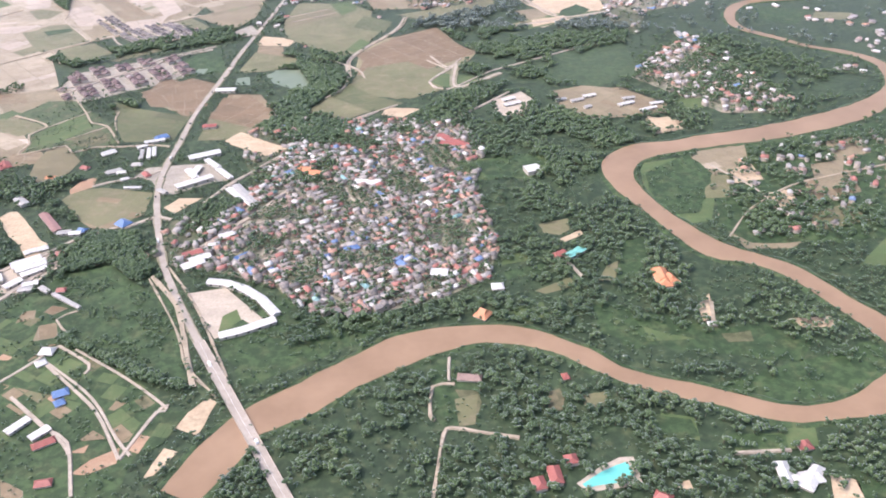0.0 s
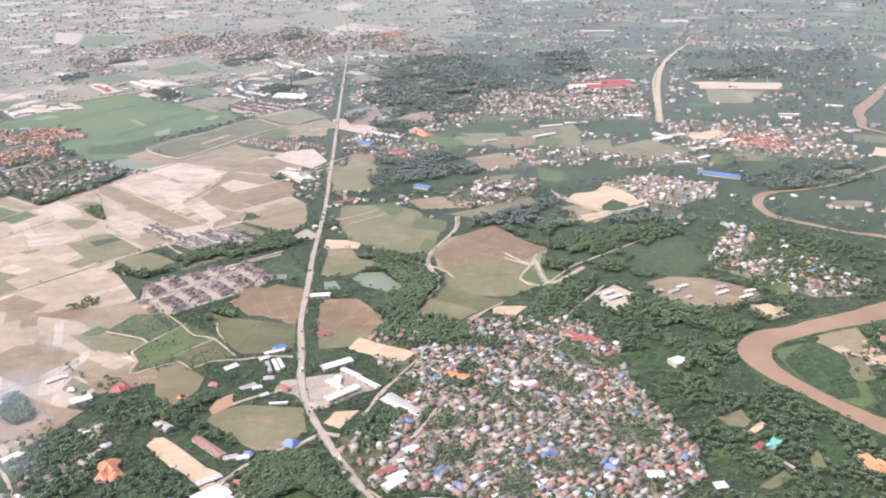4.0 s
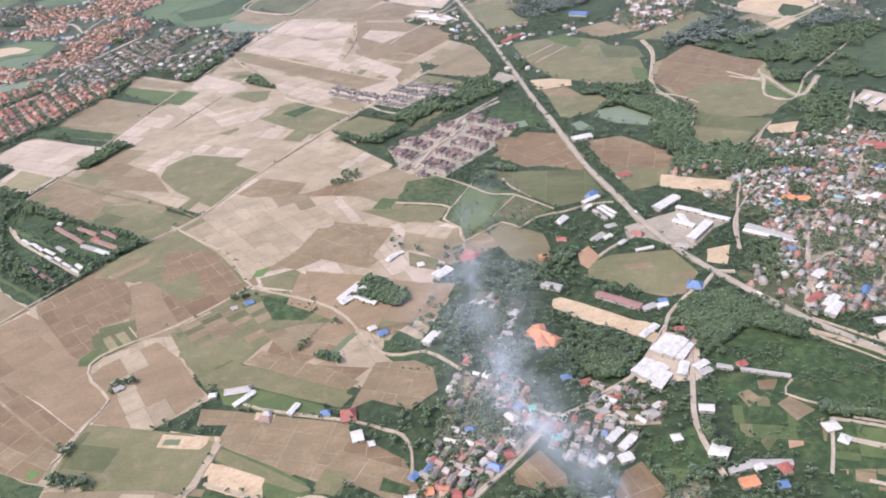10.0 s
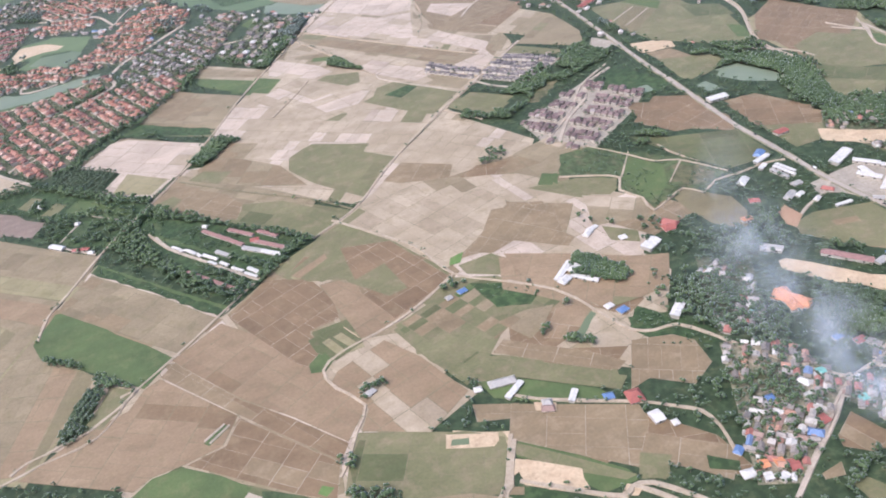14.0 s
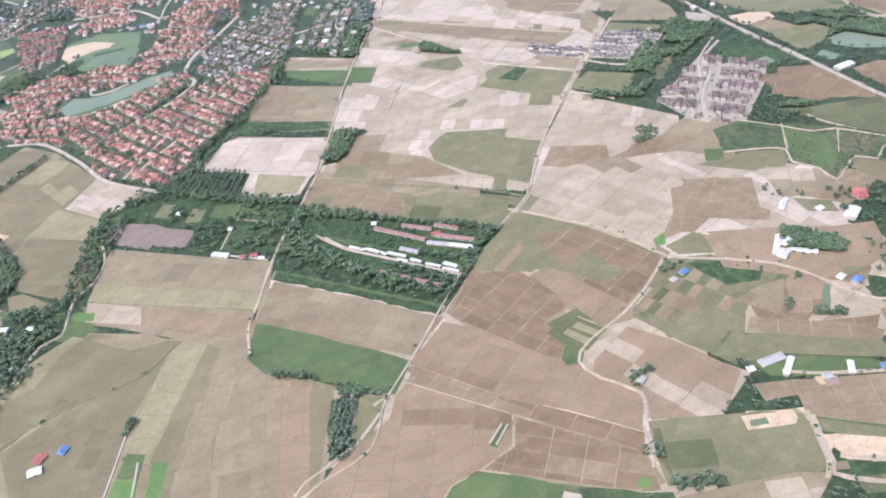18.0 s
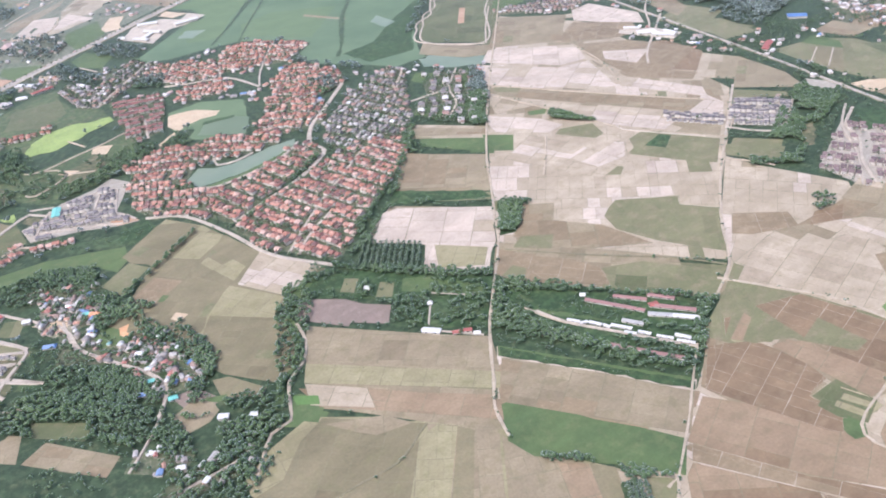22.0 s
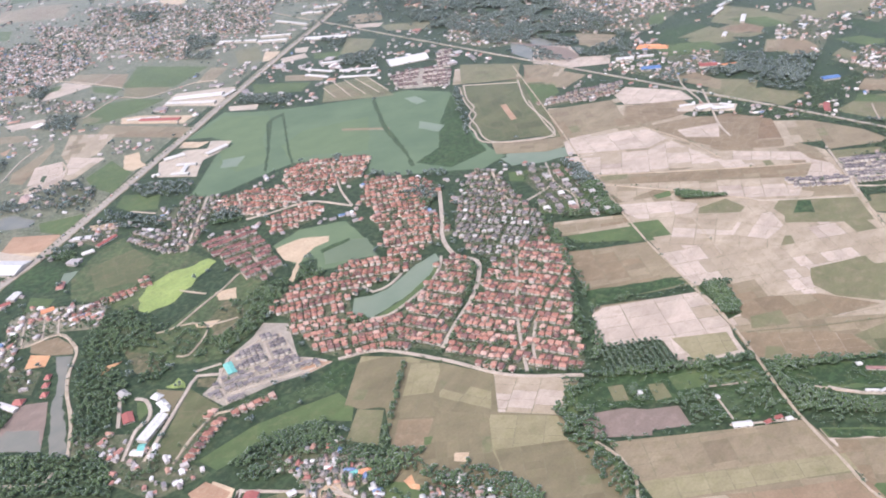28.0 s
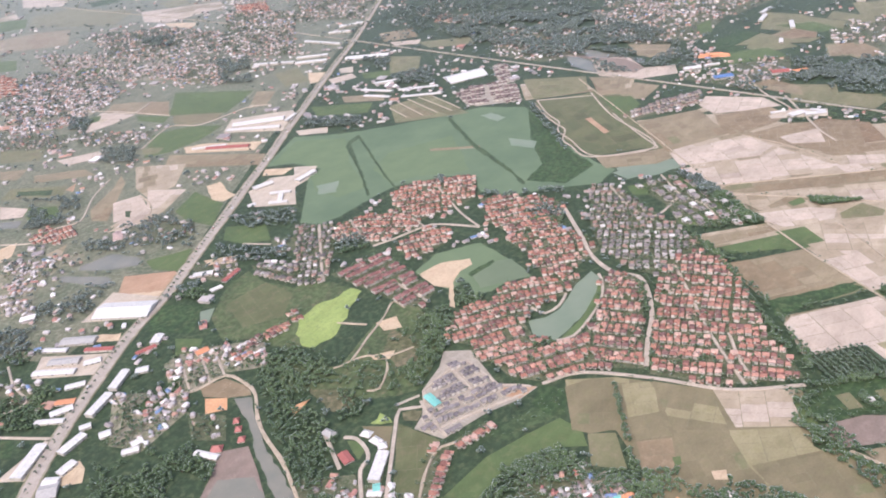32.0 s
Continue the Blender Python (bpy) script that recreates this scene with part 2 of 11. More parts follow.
EARTH = {
    "ground": earth("ground_scrub", (0.05, 0.08, 0.033), (0.035, 0.06, 0.025), (0.1, 0.115, 0.052), wide=0.014, blotch=0.5, sheen=0.8),
    "straw": earth("rice_stubble", (0.400, 0.327, 0.236), (0.328, 0.264, 0.182), (0.295, 0.241, 0.154), plots=0.05),
    "straw2": earth("pinkish_stubble", (0.268, 0.214, 0.134), (0.227, 0.180, 0.111), (0.197, 0.163, 0.086), plots=0.07),
    "white": earth("pale_stubble", (0.500, 0.414, 0.335), (0.420, 0.342, 0.271), (0.370, 0.292, 0.221), plots=0.06),
    "greyfield": earth("grey_stubble", (0.203, 0.169, 0.095), (0.168, 0.141, 0.077), (0.171, 0.153, 0.075), plots=0.06),
    "sand_field": earth("sandy_stubble", (0.285, 0.247, 0.140), (0.245, 0.213, 0.116), (0.215, 0.196, 0.094), plots=0.05),
    "olive": earth("dry_grass_field", (0.179, 0.167, 0.085), (0.141, 0.141, 0.065), (0.228, 0.185, 0.116), plots=0.06),
    "darkolive": earth("dull_grass_field", (0.12, 0.125, 0.055), (0.085, 0.1, 0.04), (0.15, 0.13, 0.07), plots=0.08),
    "brown": earth("ploughed_field", (0.235, 0.176, 0.103), (0.200, 0.147, 0.085), (0.285, 0.220, 0.140), plots=0.06),
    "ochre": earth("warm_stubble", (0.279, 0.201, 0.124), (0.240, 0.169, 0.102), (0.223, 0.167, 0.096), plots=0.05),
    "russet": earth("reddish_stubble", (0.204, 0.138, 0.078), (0.175, 0.117, 0.065), (0.235, 0.171, 0.100), plots=0.06),
    "green": earth("green_crop", (0.095, 0.135, 0.046), (0.072, 0.108, 0.038), (0.13, 0.145, 0.058), sheen=0.7),
    "bright": earth("young_rice", (0.12, 0.21, 0.055), (0.10, 0.18, 0.05), (0.15, 0.2, 0.07), streak=(1, 0.35, 1)),
    "grass": earth("rough_grass", (0.06, 0.102, 0.034), (0.042, 0.077, 0.026), (0.098, 0.113, 0.046), blotch=0.5, sheen=0.7),
    "darkgreen": earth("low_shrubs", (0.07, 0.105, 0.042), (0.045, 0.075, 0.03), (0.1, 0.12, 0.05), blotch=0.4, sheen=0.8),
    "scrubland": earth("wet_scrub", (0.11, 0.14, 0.055), (0.075, 0.105, 0.042), (0.17, 0.14, 0.08), blotch=0.4, sheen=0.8),
    "scrub_brown": earth("brown_scrub", (0.17, 0.145, 0.08), (0.12, 0.12, 0.055), (0.26, 0.2, 0.13), blotch=0.4, sheen=0.8),
    "sand": earth("bare_sand", (0.55, 0.43, 0.29), (0.47, 0.35, 0.23), (0.38, 0.28, 0.18), wide=0.04),
    "sand_red": earth("red_fill", (0.4, 0.255, 0.16), (0.34, 0.205, 0.125), (0.42, 0.3, 0.2), wide=0.03),
    "orange_ground": earth("orange_soil", (0.58, 0.32, 0.16), (0.5, 0.26, 0.13), (0.6, 0.4, 0.25), wide=0.05),
    "paleyard": earth("paved_yard", (0.5, 0.42, 0.33), (0.42, 0.35, 0.28), (0.36, 0.33, 0.24), wide=0.05),
    "estate_ground": earth("estate_ground", (0.39, 0.34, 0.28), (0.31, 0.27, 0.22), (0.23, 0.215, 0.145), wide=0.05),
    "garden": earth("estate_gardens", (0.135, 0.135, 0.077), (0.076, 0.1, 0.042), (0.27, 0.228, 0.17), wide=0.05, blotch=0.3),
    "village": earth("village_ground", (0.34, 0.29, 0.225), (0.16, 0.17, 0.09), (0.44, 0.37, 0.29), wide=0.05, blotch=0.3),
    # grass and soil colours lightened to imitate haze over far ground
    "outskirts": earth("hazed_outskirts", (0.2, 0.195, 0.128), (0.125, 0.142, 0.085), (0.31, 0.275, 0.205), wide=0.02, blotch=0.35),
    "mud": earth("drained_pond_mud", (0.235, 0.175, 0.14), (0.19, 0.145, 0.115), (0.27, 0.21, 0.17)),
    "algae": earth("duckweed", (0.3, 0.36, 0.11), (0.24, 0.31, 0.09), (0.17, 0.22, 0.08), wide=0.03),
    "marsh": watery("flooded_marsh", (0.142, 0.192, 0.112), (0.11, 0.155, 0.092), 0.6, 0.3, 0.008),
    "lake": watery("green_lake", (0.132, 0.178, 0.1), (0.15, 0.198, 0.11), 0.6, 0.2),
    "water": watery("grey_water", (0.23, 0.215, 0.17), (0.18, 0.18, 0.145), 0.2, 0.5),
    "pond": watery("pale_pond", (0.2, 0.235, 0.165), (0.17, 0.21, 0.145), 0.35, 0.35),
    "pond_green": watery("green_pond", (0.15, 0.185, 0.11), (0.13, 0.165, 0.095), 0.35, 0.3),
    "river": watery("muddy_river", (0.33, 0.218, 0.135), (0.255, 0.165, 0.1), 0.3, 0.35, 0.016, (1, 1, 1)),
    "pool": watery("pool_water", (0.14, 0.5, 0.45), (0.17, 0.56, 0.48), 0.15, 0.4, 0.1),
}
ROAD = {
    "asphalt": earth("worn_asphalt", (0.41, 0.355, 0.3), (0.36, 0.31, 0.26), (0.31, 0.265, 0.22), wide=0.06, fine=0.8, sheen=0.15),
    "shoulder": earth("dusty_shoulder", (0.34, 0.29, 0.22), (0.2, 0.19, 0.11), (0.1, 0.125, 0.05), wide=0.06, sheen=0.15),
    "dirt": earth("dirt_track", (0.45, 0.37, 0.28), (0.38, 0.31, 0.23), (0.29, 0.24, 0.16), wide=0.06, sheen=0.15),
    "lane": earth("concrete_lane", (0.46, 0.39, 0.315), (0.4, 0.335, 0.268), (0.32, 0.275, 0.22), wide=0.06, sheen=0.15),
    "bund": earth("field_bund", (0.2, 0.175, 0.105), (0.155, 0.145, 0.08), (0.24, 0.2, 0.13), wide=0.06),
    "pale_bund": earth("dry_bund", (0.36, 0.3, 0.225), (0.3, 0.245, 0.18), (0.24, 0.2, 0.125), wide=0.06),
    "mark": painted("road_paint", (0.75, 0.74, 0.7)),
    "concrete": painted("concrete", (0.52, 0.45, 0.385)),
}
LEAF = {
    "wood": leafy("tree_leaves", (0.042, 0.074, 0.034), (0.066, 0.107, 0.044), (0.1, 0.144, 0.056)),
    # far leaves: haze put into the colour as a paler, bluer green
    "far": leafy("hazed_leaves", (0.068, 0.09, 0.074), (0.094, 0.118, 0.095), (0.125, 0.15, 0.116), 1.0, (0.78, 0.9, 1.0)),
    "row": leafy("orchard_leaves", (0.046, 0.078, 0.04), (0.066, 0.1, 0.05), (0.09, 0.125, 0.062)),
}
BARK = painted("bark", (0.14, 0.10, 0.07))
VILLAGE_ROOFS = [(16, (0.22, 0.2, 0.188)), (17, (0.31, 0.278, 0.26)), (14, (0.42, 0.39, 0.365)), (11, (0.34, 0.24, 0.205)), (9, (0.4, 0.18, 0.15)),
                 (8, (0.56, 0.54, 0.515)), (3, (0.7, 0.69, 0.67)), (2.5, (0.19, 0.265, 0.43)), (0.6, (0.28, 0.46, 0.46)), (6, (0.46, 0.27, 0.205))]
SUBURB_ROOFS = [(14, (0.46, 0.42, 0.41)), (12, (0.32, 0.285, 0.28)), (10, (0.46, 0.34, 0.3)), (7, (0.42, 0.22, 0.18)), (16, (0.6, 0.56, 0.54)), (7, (0.76, 0.74, 0.73)), (2, (0.2, 0.29, 0.46)), (4, (0.48, 0.29, 0.22))]
RED_ROOFS = [(5, (0.34, 0.162, 0.118)), (6, (0.4, 0.215, 0.162)), (4, (0.25, 0.12, 0.096)), (4, (0.48, 0.325, 0.265)), (3, (0.18, 0.1, 0.088))]
GREY_ROOFS = [(5, (0.21, 0.185, 0.18)), (5, (0.28, 0.245, 0.235)), (4, (0.42, 0.39, 0.37)), (1.2, (0.58, 0.56, 0.54)), (5, (0.3, 0.195, 0.16)), (4, (0.15, 0.135, 0.13))]
NEW_ROOFS = [(5, (0.2, 0.18, 0.18)), (4, (0.15, 0.135, 0.14)), (3, (0.26, 0.235, 0.23))]
BROWN_ROOFS = [(5, (0.185, 0.135, 0.13)), (4, (0.23, 0.168, 0.16)), (4, (0.14, 0.1, 0.098)), (1, (0.38, 0.33, 0.31))]
TOWN_ROOFS = [(5, (0.24, 0.115, 0.1)), (4, (0.28, 0.145, 0.13)), (2, (0.2, 0.1, 0.09))]
ROOFS = {"village": VILLAGE_ROOFS, "suburb": SUBURB_ROOFS, "newgrey": NEW_ROOFS, "redroof": RED_ROOFS, "greyroof": GREY_ROOFS, "brownroof": BROWN_ROOFS, "townhouse": TOWN_ROOFS, "villa": GREY_ROOFS}
ROOF = {k: roofing(k + "_roof", v) for k, v in ROOFS.items()}
ROOF_JOINED = {k: roofing(k + "_roofs", v, True) for k, v in ROOFS.items()}
WALL = painted("rendered_wall", (0.56, 0.51, 0.445))
WALL_DARK = painted("timber_wall", (0.43, 0.37, 0.31))
GLASS = painted("dark_window", (0.05, 0.055, 0.06), 0.15)
SHEET = {"white": painted("white_metal_roof", (0.64, 0.62, 0.595), 0.5, 0.3), "red": painted("red_roof_sheet", (0.36, 0.12, 0.1), 0.5), "orange": painted("orange_roof_tiles", (0.62, 0.27, 0.14), 0.6),
         "blue": painted("blue_roof_sheet", (0.13, 0.22, 0.42), 0.45), "grey": painted("grey_roof_sheet", (0.42, 0.4, 0.38), 0.5), "long": painted("brown_roof_sheet", (0.33, 0.19, 0.17), 0.6),
         "teal": painted("teal_roof_sheet", (0.2, 0.5, 0.44), 0.5), "brown": painted("brown_roof_tiles", (0.3, 0.2, 0.17), 0.6)}


# ---- mesh helpers ----
def plain_mesh(name, verts, faces, mats=(), smooth=False, slots=None):
    me = bpy.data.meshes.new(name)
    me.from_pydata([tuple(map(float, v)) for v in verts], [], [tuple(map(int, f)) for f in faces])
    for m in mats:
        me.materials.append(m)
    if slots is not None:
        me.polygons.foreach_set("material_index", np.asarray(slots, dtype=np.int32))
    if smooth:
        me.polygons.foreach_set("use_smooth", np.ones(len(me.polygons), dtype=bool))
    me.update()
    return me


def tri_mesh(name, verts, tris, mats, slots=None, smooth=False):
    """A large mesh of triangles from arrays."""
    me = bpy.data.meshes.new(name)
    n, k = len(verts), len(tris)
    me.vertices.add(n)
    me.vertices.foreach_set("co", np.ascontiguousarray(verts, dtype=np.float32).ravel())
    me.loops.add(3 * k)
    me.loops.foreach_set("vertex_index", np.ascontiguousarray(tris, dtype=np.int32).ravel())
    me.polygons.add(k)
    me.polygons.foreach_set("loop_start", np.arange(0, 3 * k, 3, dtype=np.int32))
    me.polygons.foreach_set("loop_total", np.full(k, 3, dtype=np.int32))
    for m in mats:
        me.materials.append(m)
    if slots is not None:
        me.polygons.foreach_set("material_index", np.ascontiguousarray(slots, dtype=np.int32))
    if smooth:
        me.polygons.foreach_set("use_smooth", np.ones(k, dtype=bool))
    me.update(calc_edges=True)
    return me


def part(name, me, parent=None, label=""):
    ob = new(name, me)
    if parent is not None:
        ob.parent = parent
    if label:
        ob["label"] = label
    return ob


def tris_of(faces):
    return np.array([(f[0], f[i], f[i + 1]) for f in faces for i in range(1, len(f) - 1)], dtype=np.int32)


def scatter(name, protos, xy, size, turn, which, mats, smooth=False, high=None):
    """Many copies of small shapes in one mesh. protos: (verts, tris, slots)."""
    vs, ts, ss, base = [], [], [], 0
    for i, (pv, pt, ps) in enumerate(protos):
        k = np.where(which == i)[0]
        if not len(k):
            continue
        c, s = np.cos(turn[k]), np.sin(turn[k])
        sc = size[k]
        if sc.ndim == 1:
            sc = np.repeat(sc[:, None], 3, 1)
        p = pv[None] * sc[:, None, :]
        v = np.empty_like(p)
        v[..., 0] = p[..., 0] * c[:, None] - p[..., 1] * s[:, None] + xy[k, 0][:, None]
        v[..., 1] = p[..., 0] * s[:, None] + p[..., 1] * c[:, None] + xy[k, 1][:, None]
        v[..., 2] = p[..., 2] + (0 if high is None else high[k][:, None])
        off = base + np.arange(len(k))[:, None, None] * len(pv)
        vs.append(v.reshape(-1, 3))
        ts.append((pt[None] + off).reshape(-1, 3))
        ss.append(np.tile(ps, len(k)))
        base += len(k) * len(pv)
    if not vs:
        return None
    return new(name, tri_mesh(name, np.concatenate(vs), np.concatenate(ts), mats, np.concatenate(ss), smooth))


FLIGHT = [(0, 0), (-400, 70), (-784, 203), (-1140, 380), (-1480, 606), (-1840, 940), (-2185, 1365)]


def reach(g):
    """How far places lie from the flight line, in metres."""
    return np.min([np.hypot(g[:, 0] - x, g[:, 1] - y) for x, y in FLIGHT], axis=0)


# ---- the map: what lies where, on a grid of 3.5 m cells ----
X0, Y0, CELL, NX, NY = -3000.0, 150.0, 3.5, 1950, 2450
FREE, FIELD, WATER, PAVED, HOMES, WOODS, BUILT, CLEAR = range(8)
land = np.zeros((NY, NX), dtype=np.uint8)
level = np.zeros((NY, NX), dtype=np.uint8)
lower = np.zeros((NY, NX), dtype=np.uint8)


def inside(pts, x, y):
    """Even-odd test of arrays of points against a polygon."""
    res = np.zeros(np.broadcast(x, y).shape, dtype=bool)
    n = len(pts)
    for i in range(n):
        (x1, y1), (x2, y2) = pts[i][:2], pts[(i + 1) % n][:2]
        if y1 == y2:
            continue
        res ^= ((y1 > y) != (y2 > y)) & (x < (x2 - x1) * (y - y1) / (y2 - y1) + x1)
    return res


def cells(pts):
    px, py = [p[0] for p in pts], [p[1] for p in pts]
    i0, i1 = max(0, int((min(px) - X0) / CELL)), min(NX, int((max(px) - X0) / CELL) + 2)
    j0, j1 = max(0, int((min(py) - Y0) / CELL)), min(NY, int((max(py) - Y0) / CELL) + 2)
    if i0 >= i1 or j0 >= j1:
        return None
    x = X0 + (np.arange(i0, i1) + 0.5) * CELL
    y = Y0 + (np.arange(j0, j1) + 0.5) * CELL
    return slice(j0, j1), slice(i0, i1), inside(pts, x[None, :], y[:, None])


def stamp(pts, kind, raise_level=False):
    c = cells(pts)
    lev = 0
    if c is not None and c[2].any():
        js, is_, m = c
        land[js, is_][m] = kind
        if raise_level:
            lev = int(level[js, is_][m].max()) + 1
            level[js, is_][m] = lev
    return max(lev, 1)


def at_map(xy):
    i = np.clip(((xy[:, 0] - X0) / CELL).astype(int), 0, NX - 1)
    j = np.clip(((xy[:, 1] - Y0) / CELL).astype(int), 0, NY - 1)
    return land[j, i]


def curve_through(pts, step=14.0):
    """A smooth line through the points, evenly dense."""
    p = np.array(pts, dtype=float)
    p = np.vstack([2 * p[0] - p[1], p, 2 * p[-1] - p[-2]])
    out = []
    for i in range(1, len(p) - 2):
        k = max(2, int(np.linalg.norm(p[i + 1, :2] - p[i, :2]) / step))
        for t in np.arange(k) / k:
            a, b, c, d = p[i - 1:i + 3]
            out.append(0.5 * (2 * b + (c - a) * t + (2 * a - 5 * b + 4 * c - d) * t * t + (3 * b - 3 * c + d - a) * t ** 3))
    out.append(p[-2])
    return np.array(out)


def sides(line, half):
    d = np.gradient(line[:, :2], axis=0)
    d /= np.linalg.norm(d, axis=1)[:, None] + 1e-9
    nrm = np.stack([-d[:, 1], d[:, 0]], 1)
    h = np.asarray(half)
    h = h[:, None] if h.ndim else h
    return line[:, :2] + nrm * h, line[:, :2] - nrm * h


def band(name, line, half, z, mat, lip=0.0, ragged=0.0, seed=1):
    """A strip of ground along a line, with sloping edges."""
    rng = np.random.RandomState(seed)
    n = len(line)
    half = np.full(n, half) if np.ndim(half) == 0 else np.asarray(half)
    if ragged:
        half = half + rng.uniform(-ragged, ragged, n)
    l, r = sides(line, half)
    lo, ro = sides(line, half + 0.6 + lip)
    zz = np.full(n, z) if np.ndim(z) == 0 else z
    v = np.concatenate([np.c_[lo, zz * 0], np.c_[l, zz], np.c_[r, zz], np.c_[ro, zz * 0]])
    f = []
    for i in range(n - 1):
        for a in range(3):
            f.append((a * n + i, (a + 1) * n + i, (a + 1) * n + i + 1, a * n + i + 1))
    return plain_mesh(name, v, f, [mat])


def clip_half(poly, nx, ny, c):
    out = []
    for i in range(len(poly)):
        p, q = poly[i], poly[(i + 1) % len(poly)]
        dp, dq = p[0] * nx + p[1] * ny - c, q[0] * nx + q[1] * ny - c
        if dp <= 0:
            out.append(p)
        if (dp < 0 < dq) or (dq < 0 < dp):
            t = dp / (dp - dq)
            out.append((p[0] + (q[0] - p[0]) * t, p[1] + (q[1] - p[1]) * t))
    return out


fields_made = []
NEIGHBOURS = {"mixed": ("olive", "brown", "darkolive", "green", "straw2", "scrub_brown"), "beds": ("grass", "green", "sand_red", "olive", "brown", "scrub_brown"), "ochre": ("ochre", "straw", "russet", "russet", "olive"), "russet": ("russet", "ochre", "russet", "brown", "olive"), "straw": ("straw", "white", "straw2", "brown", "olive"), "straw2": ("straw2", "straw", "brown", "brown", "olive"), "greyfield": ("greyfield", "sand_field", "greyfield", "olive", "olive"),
              "olive": ("olive", "olive", "olive", "darkolive", "grass"), "brown": ("brown", "straw2", "brown", "brown", "olive"), "white": ("white", "white", "straw", "straw2", "straw")}


def cover_of(kind, x, y, rng):
    """Which cover a plot has: neighbours tend to be alike."""
    n = noise.noise((x * 0.008, y * 0.008, 6.1)) + 0.35 * noise.noise((x * 0.025, y * 0.025, 2.1)) + rng.normal(0, 0.04)
    if kind not in NEIGHBOURS:
        return 0
    if kind == "beds":
        return rng.choice(6, p=[0.62, 0.2, 0.03, 0.08, 0.04, 0.03])
    if kind == "mixed":
        return int(np.clip((n + rng.normal(0, 0.22)) * 5 + 2.2, 0, 5.9)) if rng.uniform() < 0.8 else 0
    if rng.uniform() < 0.005:
        return 4
    return 1 if n > (0.3 if kind == "straw" else 0.5) else 3 if n < -0.5 else 2 if n < -0.3 else 0


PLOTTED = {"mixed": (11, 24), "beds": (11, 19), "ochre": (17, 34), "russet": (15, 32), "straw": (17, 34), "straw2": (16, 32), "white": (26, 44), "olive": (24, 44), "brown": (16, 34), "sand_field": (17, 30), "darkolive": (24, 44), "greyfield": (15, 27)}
FIELD_LABEL = {"outskirts": "dry grass and soil on the edge of town, paled for haze", "mixed": "patchwork of olive grass, bare brown soil and green crops", "beds": "vegetable plots of green crops and bare reddish soil", "ochre": "harvested rice field in warm tan stubble", "russet": "harvested field of reddish brown stubble with pale bunds", "greyfield": "harvested greyish brown field in low plots", "straw": "dry harvested rice field in pale tan stubble", "straw2": "harvested field of pinkish brown stubble", "white": "pale bleached stubble field beside a tree belt", "olive": "dull olive field of dry grass",
               "darkolive": "dark olive field of rough grass", "brown": "reddish brown ploughed field with pale streaks", "green": "even green crop field", "bright": "bright green strip of young rice",
               "grass": "rough green grassland with brown patches", "darkgreen": "dense dark green low shrubs", "sand": "bare pale sandy ground", "sand_red": "bare reddish earth fill", "sand_field": "sandy tan stubble strip",
               "orange_ground": "bare orange soil of a building site", "paleyard": "pale paved yard", "mud": "drained pond with greyish pink mud", "algae": "bright yellow-green duckweed on a pond", "marsh": "shallow flooded green marsh",
               "lake": "dull green lake", "water": "brownish grey pond water", "pond": "pale green-grey pond", "pond_green": "murky green pond", "pool": "turquoise swimming pool water", "scrubland": "wet green scrubland", "scrub_brown": "brown scrubland with bare patches",
               "village": "trodden village ground of soil and grass", "garden": "small gardens of grass and trodden soil between houses", "estate_ground": "pale dusty ground of a new estate"}


